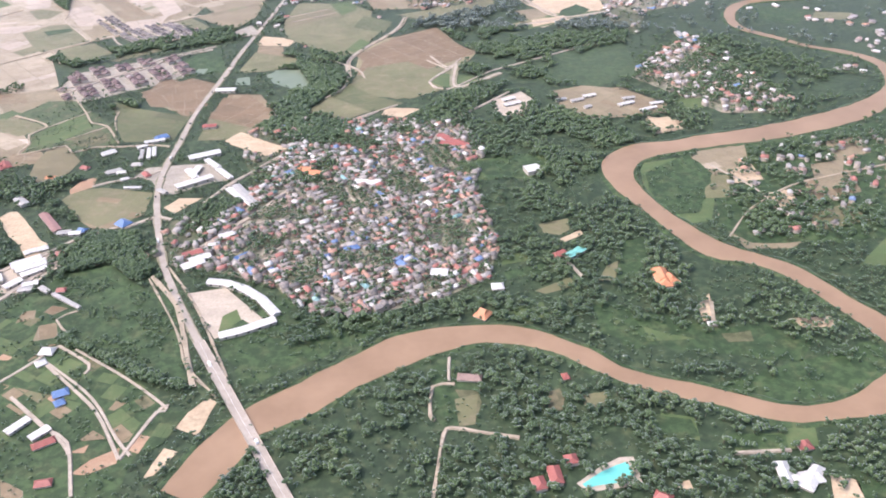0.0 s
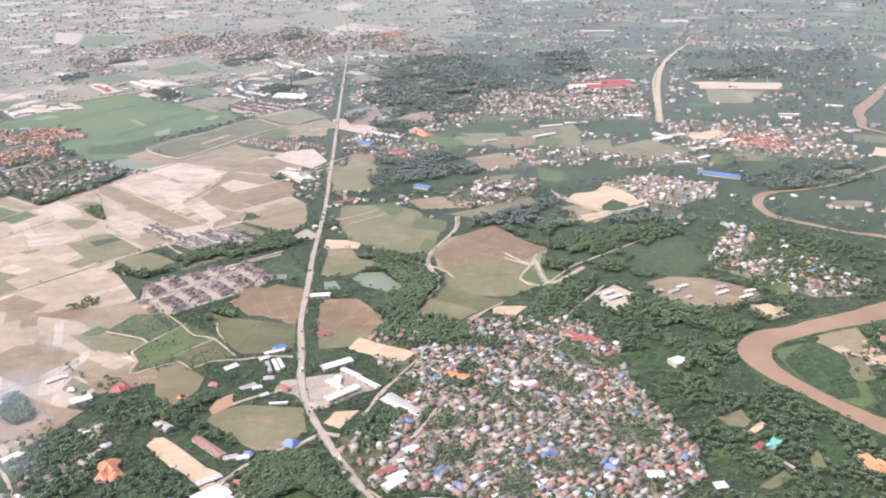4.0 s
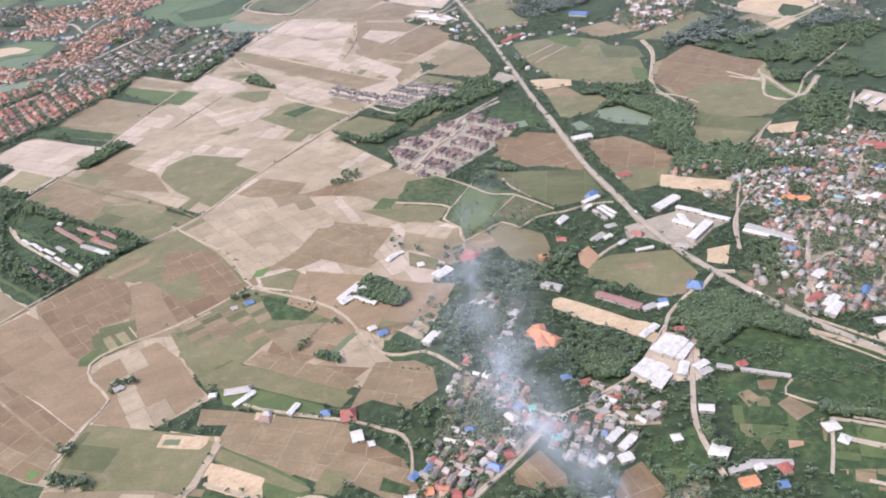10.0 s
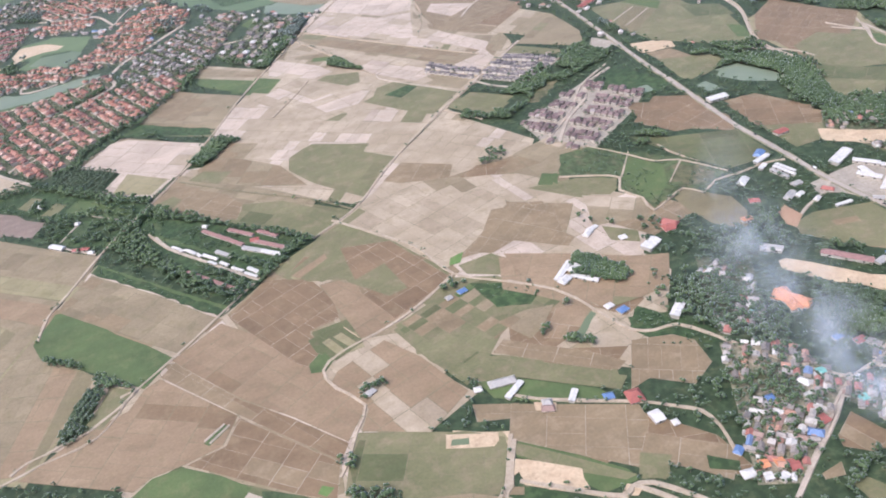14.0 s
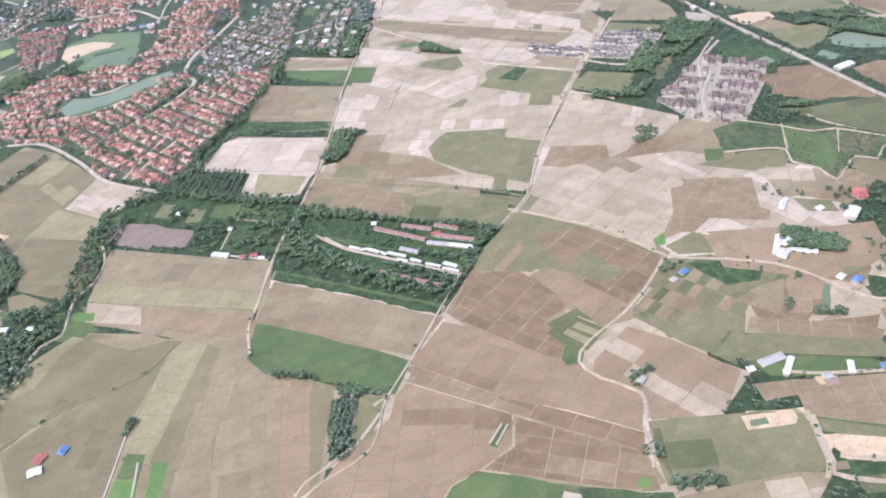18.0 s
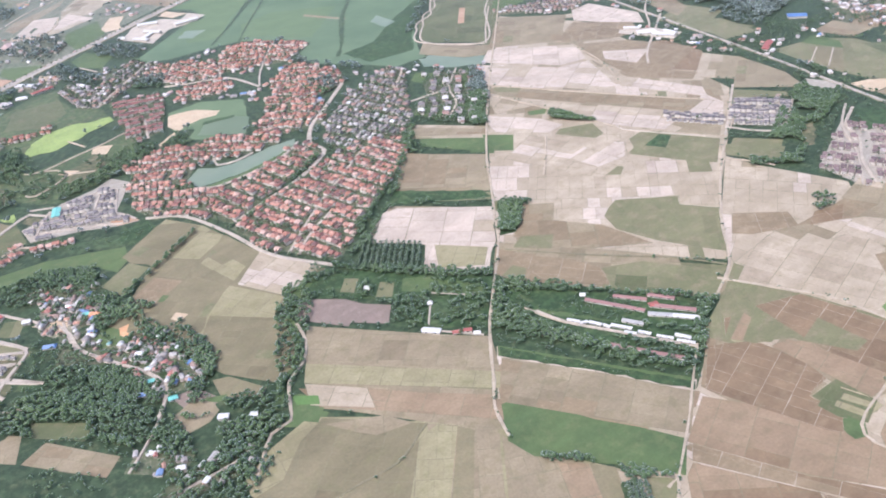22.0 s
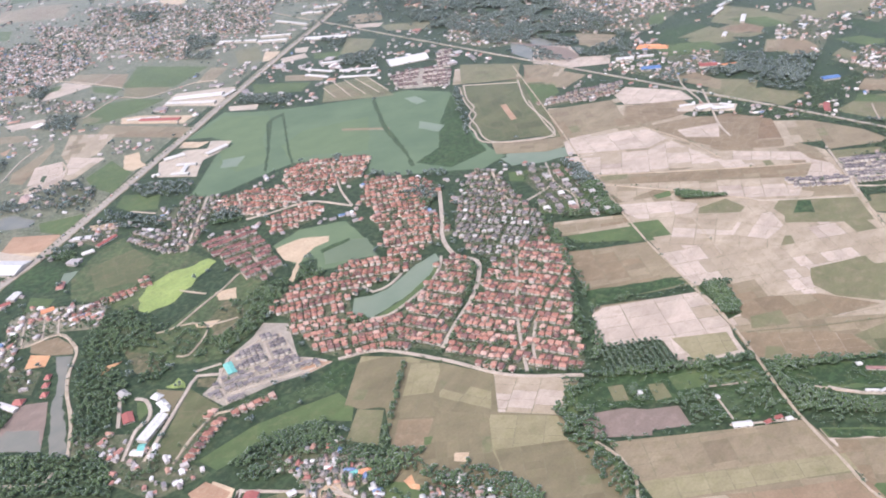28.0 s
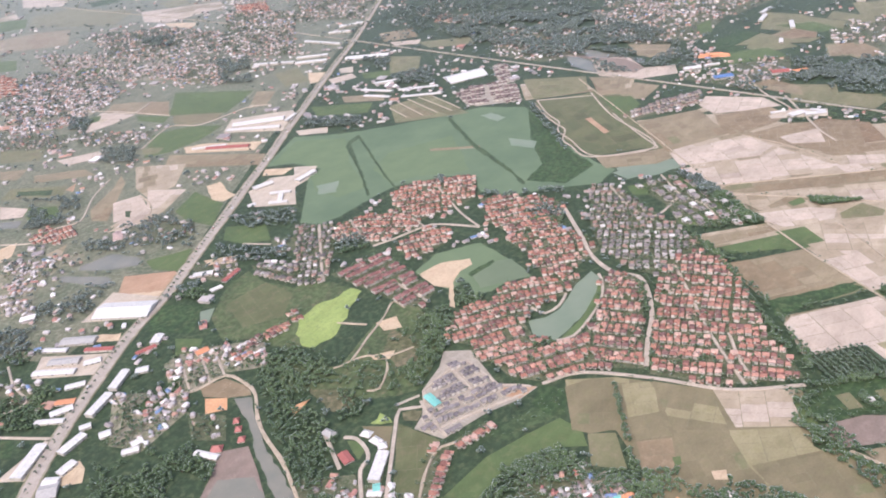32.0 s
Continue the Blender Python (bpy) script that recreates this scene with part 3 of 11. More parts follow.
def field(kind, *pts):
    """A piece of ground with its own cover; rice fields are split into plots with low bunds between."""
    wet = kind in ("marsh", "lake", "water", "pond", "pond_green", "pool")
    lev = stamp(pts, WATER if wet else FIELD, True)
    rng = np.random.RandomState(len(fields_made) + 7)
    z = 0.12 + 0.07 * lev
    name = {"pool": "swimming_pool", "water": "pond", "pond_green": "pond", "paleyard": "yard", "sand": "sand_ground", "sand_red": "earth_ground", "orange_ground": "earth_ground"}.get(kind, kind if kind in ("pond", "lake", "marsh") else "field")
    # slightly wavy outline
    ring = []
    n = len(pts)
    for i in range(n):
        a, b = np.array(pts[i], float), np.array(pts[(i + 1) % n], float)
        k = max(1, int(np.linalg.norm(b - a) / (12 if wet or kind in ("grass", "sand", "algae", "scrubland", "scrub_brown", "darkgreen") else 40)))
        off = np.array([-(b - a)[1], (b - a)[0]]) / (np.linalg.norm(b - a) + 1e-6)
        amp = 2.2 if k > 3 and kind not in PLOTTED else 0.8
        if kind in ("algae", "scrub_brown"):
            amp = 5.0
        for j in range(k):
            ring.append(tuple(a + (b - a) * j / k + off * (rng.uniform(-amp, amp) if j else 0)))
    bm = bmesh.new()
    top = [bm.verts.new((x, y, z)) for x, y in ring]
    bm.faces.new(top)
    bmesh.ops.triangulate(bm, faces=bm.faces[:])
    if sum(f.normal.z for f in bm.faces) < 0:
        bmesh.ops.reverse_faces(bm, faces=bm.faces[:])
    me = bpy.data.meshes.new(name)
    bm.to_mesh(me)
    bm.free()
    me.materials.append(EARTH["grass"] if kind == "beds" else ROAD["pale_bund" if kind in ("brown", "russet") else "bund"] if kind in PLOTTED else EARTH[kind])
    ob = tagged(new(name, me), FIELD_LABEL[kind], "field" if name == "field" else name.replace("_", " "), kind="structure")
    fields_made.append((kind, pts))
    if kind in PLOTTED:
        u, w = PLOTTED[kind]
        p = np.array(pts, float)
        e = np.roll(p, -1, 0) - p
        long = e[np.argmax(np.linalg.norm(e, axis=1))]
        a = math.atan2(long[1], long[0])
        ca, sa = math.cos(a), math.sin(a)
        q = p @ np.array([[ca, -sa], [sa, ca]])
        verts, faces, slots = [], [], []
        lines = [q[:, 1].min() - rng.uniform(0, u)]
        while lines[-1] < q[:, 1].max():
            lines.append(lines[-1] + u * rng.uniform(0.75, 1.3))
        tilt = rng.uniform(-0.06, 0.06)
        x = q[:, 0].min()
        while x < q[:, 0].max():
            dx = w * rng.uniform(0.8, 1.25)
            strip = clip_half(clip_half([tuple(r) for r in q], 1, 0, x + dx), -1, 0, -x)
            slip = (x - q[:, 0].min()) * tilt % u + rng.choice([0.0, 0.0, u * 0.4])
            cuts = [v for n, v in enumerate(lines) if n in (0, len(lines) - 1) or rng.uniform() > 0.12]
            for low, high in zip([cuts[0] - u] + cuts, cuts):
                if len(strip) < 3:
                    break
                plot = clip_half(clip_half(strip, 0, 1, high + slip), 0, -1, -low - slip)
                if len(plot) > 2:
                    c = np.mean(plot, 0)
                    r = np.array(plot) - c
                    d = np.linalg.norm(r, axis=1)[:, None] + 1e-6
                    r = c + r * np.maximum(0.2, 1 - rng.choice([0.32, 0.42, 0.75], p=[0.5, 0.38, 0.12]) / d)
                    k = len(verts)
                    for m in r:
                        verts.append((m[0] * ca - m[1] * sa, m[0] * sa + m[1] * ca, z + 0.05))
                    faces.append(tuple(range(k, k + len(r))))
                    slots.append(cover_of(kind, c[0] * 0.4 + p[0, 0], c[1] * 1.5 + p[0, 1], rng))
            x += dx
        if faces:
            part("plots", plain_mesh("plots", verts, faces, [EARTH[k] for k in NEIGHBOURS.get(kind, (kind,))], slots=slots), ob)
    return ob


def clearing(kind, *pts):
    """A field that stays open among the trees."""
    ob = field(kind, *pts)
    stamp(pts, CLEAR)
    return ob


LANES = {"main_road": ("asphalt", 0.9), "highway": ("asphalt", 3.0), "dirt_track": ("dirt", 0.0), "lane": ("lane", 0.0), "canal_road": ("dirt", 0.0), "estate_road": ("lane", 0.0), "far_road": ("lane", 3.0), "bund_path": ("bund", 0.0)}
roads_made = []


def road(kind, width, *pts):
    """A road along the points: verge, surface and, on the wide ones, painted lines."""
    line = curve_through(pts)
    mat, verge = LANES[kind]
    l, r = sides(line, width / 2 + verge + 1.0)
    for i in range(len(line) - 1):
        stamp([tuple(l[i]), tuple(l[i + 1]), tuple(r[i + 1]), tuple(r[i])], PAVED)
    name = {"main_road": "road", "highway": "road", "far_road": "road", "canal_road": "dirt_track", "estate_road": "lane"}.get(kind, kind)
    words = {"main_road": "straight two-lane road of worn pale asphalt", "highway": "wide dual carriageway lined with small trees", "dirt_track": "pale dirt track between fields", "lane": "narrow pale concrete lane", "canal_road": "winding dirt track along a canal",
             "estate_road": "concrete street between houses", "far_road": "distant pale road", "bund_path": "low earth bund between fields"}[kind]
    z = 1.25 + 0.03 * (len(roads_made) % 8)
    ob = tagged(new(name, band(name, line, width / 2, z, ROAD[mat], ragged=0.5 if mat in ("dirt", "bund") else 0.0, seed=len(roads_made))), words, "road" if "path" not in kind else "path", kind="structure")
    if verge:
        part("verge", band("verge", line, width / 2 + verge, z - 0.1, ROAD["shoulder"], ragged=1.2, seed=5), ob, "dusty grass verge")
    roads_made.append((kind, width, line))
    return ob


def river(name, *pts):
    """Muddy river: points of middle and width."""
    line = curve_through(pts, 10.0)
    half = line[:, 2] / 2
    l, r = sides(line, half + 2)
    for i in range(len(line) - 1):
        stamp([tuple(l[i]), tuple(l[i + 1]), tuple(r[i + 1]), tuple(r[i])], WATER)
    ob = tagged(new("water", band("water", line, half, 1.1, EARTH["river"], lip=1.0, ragged=1.1, seed=3)), "wide muddy brown river winding between wooded banks", "river", kind="structure")
    part("bank", band("bank", line, half + 3.5, 0.95, EARTH["grass"], lip=2.0, ragged=2.0, seed=4), ob, "grassy green river bank")
    return line


def bridge(a, b, width):
    """Concrete road bridge between two points: deck, parapets, piers."""
    a, b = Vector(a), Vector(b)
    d = b - a
    length, turn = d.length, math.atan2(d.y, d.x)
    ob = tagged(new("bridge", box_mesh("bridge", (length, width, 0.9), (0, 0, 1.7), ROAD["concrete"])), "long straight concrete road bridge over the river", "bridge")
    ob.matrix_world = pose(*((a + b) / 2), 0, 0, math.degrees(turn))
    part("roadway", box_mesh("roadway", (length - 0.4, width - 1.0, 0.06), (0, 0, 2.2), ROAD["asphalt"]), ob, "pale worn asphalt deck")
    for s in (-1, 1):
        part("parapet", box_mesh("parapet", (length, 0.35, 1.0), (0, s * (width / 2 - 0.18), 2.6), ROAD["concrete"]), ob)
    part("centre_line", box_mesh("centre_line", (length - 1, 0.18, 0.03), (0, 0, 2.25), ROAD["mark"]), ob, "thin white centre line")
    pier = box_mesh("pier", (1.4, width * 0.8, 4.0), (0, 0, -0.4), ROAD["concrete"])
    for i in range(7):
        p = part("pier", pier, ob)
        p.location.x = -length / 2 + length * (i + 0.5) / 7


def box_mesh(name, size, centre, mat):
    x, y, z = (s / 2 for s in size)
    cx, cy, cz = centre
    v = [(cx + i * x, cy + j * y, cz + k * z) for i in (-1, 1) for j in (-1, 1) for k in (-1, 1)]
    f = [(0, 1, 3, 2), (4, 6, 7, 5), (0, 4, 5, 1), (2, 3, 7, 6), (0, 2, 6, 4), (1, 5, 7, 3)]
    return plain_mesh(name, v, f, [mat])


# ---- trees ----
def clump(n=5):
    """A coarse leaf clump: two poles and a ring."""
    ring = [(math.cos(a), math.sin(a)) for a in np.arange(n) * 2 * math.pi / n]
    v = np.array([(0, 0, 1)] + [(0.95 * x, 0.95 * y, 0.15) for x, y in ring] + [(0, 0, -0.7)], float)
    t = [(0, 1 + i, 1 + (i + 1) % n) for i in range(n)] + [(n + 1, 1 + (i + 1) % n, 1 + i) for i in range(n)]
    return v, np.array(t, dtype=np.int32)


def crown(seed, lumps, spread, squash=0.75, size=1.0, sides=4):
    """An uneven crown of leaf clumps round a forked trunk, one metre in radius."""
    rng = np.random.RandomState(seed)
    leaf_v, leaf_t = clump(sides)
    vs, ts = [], []
    for i in range(lumps):
        a, r = rng.uniform(0, 6.283), spread * math.sqrt(rng.uniform(0.02, 1))
        s = size * rng.uniform(0.42, 0.66) * (1.15 - 0.35 * r)
        c = np.array([r * math.cos(a), r * math.sin(a), 0.85 + 0.45 * (1 - r * r) + rng.uniform(-0.12, 0.14)])
        q = rng.uniform(0, 6.283)
        v = leaf_v @ np.array([[math.cos(q), math.sin(q), 0], [-math.sin(q), math.cos(q), 0], [0, 0, 1]]) * rng.uniform(0.7, 1.25, (len(leaf_v), 1)) * np.array([s, s, s * squash]) + c
        ts.append(leaf_t + len(vs) * len(leaf_v))
        vs.append(v)
    k = lumps * len(leaf_v)
    # trunk: a tapered three-sided stem
    ring = [(math.cos(q) * 0.06, math.sin(q) * 0.06, -0.02) for q in (0, 2.09, 4.19)] + [(math.cos(q) * 0.035, math.sin(q) * 0.035, 0.9) for q in (0, 2.09, 4.19)]
    st = [(0, 1, 4), (0, 4, 3), (1, 2, 5), (1, 5, 4), (2, 0, 3), (2, 3, 5)]
    v = np.concatenate(vs + [np.array(ring)])
    t = np.concatenate(ts + [np.array(st, dtype=np.int32) + k])
    slots = np.r_[np.zeros(len(t) - 6, dtype=np.int32), np.ones(6, dtype=np.int32)]
    return v, t, slots


TREES = [crown(s, 4, 0.75) for s in range(16)]
NEAR_TREES = [crown(s + 60, 12, 0.85, 0.8, 0.66, 5) for s in range(12)]
FAR_TREES = [crown(s + 20, 3, 0.75) for s in range(8)]
BUSHES = [crown(s + 90, 2, 0.5, 0.8, 1.3) for s in range(8)]
SHRUBS = [crown(s + 40, 3, 0.65, 0.65) for s in range(8)]
wood_spots, far_spots, row_spots, bush_spots = [], [], [], []


def spots_in(pts, area, seed, rows=None, pitch=(0.65, 1.5), loose=0.1):
    """Jittered places inside a polygon, one for each so many square metres; rows: the heading of planted lines."""
    rng = np.random.RandomState(seed)
    p = np.array(pts, float)
    s = math.sqrt(area)
    a = 0.0 if rows is None else radians(rows)
    m = np.array([[math.cos(a), -math.sin(a)], [math.sin(a), math.cos(a)]])
    q = p @ m
    gx, gy = np.meshgrid(np.arange(q[:, 0].min(), q[:, 0].max(), s if rows is None else s * pitch[0]), np.arange(q[:, 1].min(), q[:, 1].max(), s if rows is None else s * pitch[1]))
    g = np.stack([gx.ravel(), gy.ravel()], 1)
    g += rng.uniform(-0.75, 0.75, g.shape) * s * (1.0 if rows is None else loose)
    g = g @ m.T
    return g[inside([tuple(r) for r in p], g[:, 0], g[:, 1])]


def wood(kind, area, *pts):
    """Dense trees over a stretch of ground."""
    g = spots_in(pts, area * (1.0 if kind == "plantation" else 0.68), int(abs(pts[0][0] * 7 + pts[0][1])) % 9973, 52 if kind == "plantation" else None)
    c = cells(pts)
    if c is not None:
        js, is_, m = c
        sub = land[js, is_]
        sub[m & (sub == FREE)] = WOODS
    g = g[~np.isin(at_map(g), (WATER, PAVED, BUILT, CLEAR))]
    p = np.array(pts, float)
    span = 0.5 * abs(p[:, 0] @ np.roll(p[:, 1], -1) - p[:, 1] @ np.roll(p[:, 0], -1))
    if area >= 70 or span > 15000:
        gaps = np.array([noise.noise((x * 0.016, y * 0.016, 2.2)) + 0.5 * noise.noise((x * 0.05, y * 0.05, 4.2)) for x, y in g])
        g = g[gaps > -0.13]
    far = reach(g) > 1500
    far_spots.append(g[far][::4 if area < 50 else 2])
    (row_spots if kind == "plantation" else wood_spots).append(g[~far])


# ---- houses ----
def gable(w, d, h, rise, over=0.7, hip=0.0, thick=0.18):
    """Roof: ridge along x, hipped ends by hip metres."""
    x, y = w / 2 + over, d / 2 + over
    rx = max(0.2, x - hip)
    lo = h - rise * over / (d / 2)
    v = [(-x, -y, lo), (x, -y, lo), (x, y, lo), (-x, y, lo), (-rx, 0, h + rise), (rx, 0, h + rise)]
    v += [(a, b, c - thick) for a, b, c in v[:4]]
    f = [(0, 1, 5, 4), (2, 3, 4, 5), (1, 2, 5), (3, 0, 4), (0, 6, 7, 1), (1, 7, 8, 2), (2, 8, 9, 3), (3, 9, 6, 0), (6, 9, 8, 7)]
    return v, f


def walls(w, d, h, x=0.0, y=0.0, rise=0.0):
    v = [(x + i * w / 2, y + j * d / 2, k) for k in (0, h) for i, j in ((-1, -1), (1, -1), (1, 1), (-1, 1))]
    f = [(0, 1, 5, 4), (1, 2, 6, 5), (2, 3, 7, 6), (3, 0, 4, 7), (4, 5, 6, 7)]
    return v, f


def merge(*shapes):
    vs, fs = [], []
    for v, f in shapes:
        fs += [tuple(i + len(vs) for i in q) for q in f]
        vs += list(v)
    return vs, fs


def moved(shape, x, y, z=0.0, turn=False):
    v, f = shape
    return [((-b if turn else a) + x, (a if turn else b) + y, c + z) for a, b, c in v], f


def house_shapes(kind):
    """Walls, roof, porch roof and size for the variants of one kind of house."""
    out = []
    for i in range(5):
        if kind in ("village", "suburb"):
            w, d, h = ((11, 6.2, 3.0), (8, 5.5, 3.0), (13, 7, 3.2), (9, 7.2, 5.6), (6.5, 4.6, 2.8))[i]
            body, porch = [walls(w, d, h)], None
            roof = gable(w, d, h, (1.5, 1.2, 1.7, 2.0, 0.9)[i], 0.5, (0, 0, 0, 0.8, 0)[i])
            if i in (0, 2):
                body.append(walls(4.5, 3.4, 2.5, w * 0.15, -d / 2 - 1.6))
                porch = moved(gable(5.2, 3.8, 2.5, 0.6, 0.3), w * 0.15, -d / 2 - 1.8)
        elif kind == "redroof" or kind == "villa":
            w, d, h = ((9.5, 8, 3.4), (9, 9, 5.8), (10, 8.5, 5.6), (9, 8, 3.3), (10.5, 8, 5.4))[i]
            body = [walls(w, d, h), walls(4.6, 4, h * 0.8, w * 0.22, -d / 2 - 1.4)]
            roof = gable(w, d, h, 2.1, 0.6, 3.2 if i % 2 else 0.6)
            porch = moved(gable(4.8, 5, h * 0.8, 1.3, 0.4, 0, 0.15), w * 0.22, -d / 2 - 1.2, 0, True)
        elif kind == "townhouse":
            w, d, h = (8.6, 9.5 + 0.3 * i, 5.6)
            body, porch = [walls(w, d, h)], moved(gable(w * 0.9, 2.4, 2.9, 0.3, 0.1), 0, -d / 2 - 1.2)
            roof = gable(w, d, h, 2.0, 0.2)
        else:
            w, d, h = ((8.5, 8, 3.4), (8, 8.5, 5.6), (9, 8, 5.6), (8.5, 7.5, 3.3), (8, 8, 5.4))[i]
            body = [walls(w, d, h), walls(3.6, 3, h * 0.75, -w * 0.2, -d / 2 - 1.0)]
            roof = gable(w, d, h, 1.8, 0.6, (0, 2.6, 0, 2.2, 1.0)[i])
            porch = moved(gable(4.0, 3.4, h * 0.75, 0.6, 0.3), -w * 0.2, -d / 2 - 1.1)
        out.append((merge(*body), roof, porch, (w, d, h)))
    return out


HOUSE_WORDS = {"village": ("small tin-roofed village house among trees", "village houses"), "suburb": ("low suburban house with a weathered roof", "suburban houses"), "redroof": ("detached house with an orange-red tiled roof", "red-roofed estate houses"),
               "greyroof": ("pale estate house with a grey roof", "grey-roofed estate houses"), "newgrey": ("newly built house with a grey roof beside a concrete street", "newly built houses"), "brownroof": ("small estate house with a brown roof", "brown-roofed estate houses"), "townhouse": ("terraced townhouse with a dark red roof", "terraced townhouses"), "villa": ("pale villa with a tiled roof in a green garden", "garden villas")}
home_spots = {k: [] for k in HOUSE_WORDS}


def village(kind, area, *pts):
    """Houses strewn over a village, headings roughly shared by each quarter."""
    seed = int(abs(pts[0][0])) % 997
    rng = np.random.RandomState(seed)
    lanes = radians(28 + seed % 30)
    if kind == "village" and area < 140:
        # close rows along the lanes, with gaps
        g = spots_in(pts, area * 0.92, seed + 3, math.degrees(lanes), (1.02, 0.98), 0.2)
        g = g[rng.uniform(0, 1, len(g)) > 0.12]
    else:
        g = spots_in(pts, area, int(abs(pts[0][0] * 3 + pts[0][1] * 5)) % 9973)
    stamp_homes(pts)
    field_under(pts, "village" if area < 100 or kind == "suburb" and area < 220 else "garden")
    g = g[~np.isin(at_map(g), (WATER, PAVED, BUILT, CLEAR))]
    gap = np.array([noise.noise((x * 0.02, y * 0.02, 9.1)) for x, y in g]) if len(g) else np.zeros(0)
    g = g[gap < 0.2]
    base = lanes + np.array([noise.noise((x * 0.006, y * 0.006, seed)) for x, y in g]) * (0.5 if area < 140 else 2.2) if len(g) else np.zeros(0)
    turn = base + rng.choice([0, math.pi / 2, math.pi], len(g)) + rng.normal(0, 0.08, len(g))
    sc = rng.uniform(0.62, 1.05, (len(g), 3)) if kind == "village" else rng.uniform(0.68, 1.1, (len(g), 3))
    sc[:, 2] = rng.uniform(0.85, 1.2, len(g))
    home_spots[kind].append(np.c_[g, turn, sc])
    t = spots_in(pts, area * (0.62 if kind == "village" else 0.9), seed + 5)
    t = t[~np.isin(at_map(t), (WATER, PAVED, BUILT, CLEAR))]
    away = reach(t) > 1500
    bush_spots.append(t[~away])
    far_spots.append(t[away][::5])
    k = spots_in(pts, 42 if not away.any() else 160, seed + 9)
    k = k[~np.isin(at_map(k), (WATER, PAVED, BUILT, CLEAR))]
    grove = np.array([noise.noise((x * 0.02, y * 0.02, 9.1)) for x, y in k]) if len(k) else np.zeros(0)
    bush_spots.append(k[grove > 0.2])


def estate(kind, along, across, heading, *pts):
    """Rows of like houses on a building estate, set out along one heading."""
    p = np.array(pts, float)
    a = radians(heading)
    m = np.array([[math.cos(a), -math.sin(a)], [math.sin(a), math.cos(a)]])
    q = p @ m
    rng = np.random.RandomState(int(abs(pts[0][0] + pts[0][1])) % 997)
    stamp_homes(pts)
    field_under(pts, "estate_ground" if kind in ("newgrey", "brownroof") else "garden")
    rows = np.arange(q[:, 1].min() + across * 0.4, q[:, 1].max(), across)
    out = []
    for i, y in enumerate(rows):
        y = y + (1 if i % 2 else -1) * across * (0.15 if kind == "brownroof" else 0.09)
        x = q[:, 0].min() + along * rng.uniform(0.2, 0.7)
        k = 0
        while x < q[:, 0].max():
            out.append((x, y + rng.normal(0, 0.3), math.pi if i % 2 else 0.0))
            x += along * rng.uniform(0.96, 1.06)
            k += 1
            if k % (6 if kind == "brownroof" else 11) == 0:
                x += along * (0.9 if kind == "brownroof" else 0.45)
    o = np.array(out)
    g = o[:, :2] @ m.T
    keep = inside([tuple(r) for r in p], g[:, 0], g[:, 1]) & ~np.isin(at_map(g), (WATER, PAVED, BUILT)) & (rng.uniform(0, 1, len(g)) > 0.04)
    g, t = g[keep], o[keep, 2] + a + rng.normal(0, 0.02, keep.sum())
    wide = {"redroof": 10.6, "greyroof": 11.4, "newgrey": 8.0, "brownroof": 9.6, "townhouse": 9.0, "villa": 18.0}[kind]
    sc = np.ones((len(g), 3)) * rng.uniform(0.92, 1.02, (len(g), 1)) * 0.9 * along / wide
    sc[:, 1] = min(along / wide * 1.1, across * (0.62 if kind in ("brownroof", "newgrey") else 0.68) / (9.0 if kind == "townhouse" else 11.0)) * rng.uniform(0.95, 1.05, len(g))
    sc[:, 2] = rng.uniform(0.85, 1.1, len(g))
    home_spots[kind].append(np.c_[g, t, sc])
    b = spots_in(pts, {"villa": 70, "greyroof": 52, "newgrey": 900, "brownroof": 500}.get(kind, 80), 11)
    b = b[~np.isin(at_map(b), (WATER, PAVED, BUILT))]
    bush_spots.append(b[reach(b) < 1700])


def stamp_homes(pts):
    c = cells(pts)
    if c is not None:
        js, is_, m = c
        sub = land[js, is_]
        sub[m & np.isin(sub, (FREE, WOODS, FIELD))] = HOMES


def field_under(pts, cover="village"):
    c = cells(pts)
    lev = 0
    if c is not None and c[2].any():
        lev = int(lower[c[0], c[1]][c[2]].max()) + 1
        lower[c[0], c[1]][c[2]] = lev
    bm = bmesh.new()
    bm.faces.new([bm.verts.new((x, y, 0.02 + 0.03 * lev)) for x, y in pts])
    bmesh.ops.triangulate(bm, faces=bm.faces[:])
    if sum(f.normal.z for f in bm.faces) < 0:
        bmesh.ops.reverse_faces(bm, faces=bm.faces[:])
    me = bpy.data.meshes.new("ground_patch")
    bm.to_mesh(me)
    bm.free()
    me.materials.append(EARTH[cover])
    tagged(new("ground_patch", me), FIELD_LABEL[cover], "ground", kind="structure")


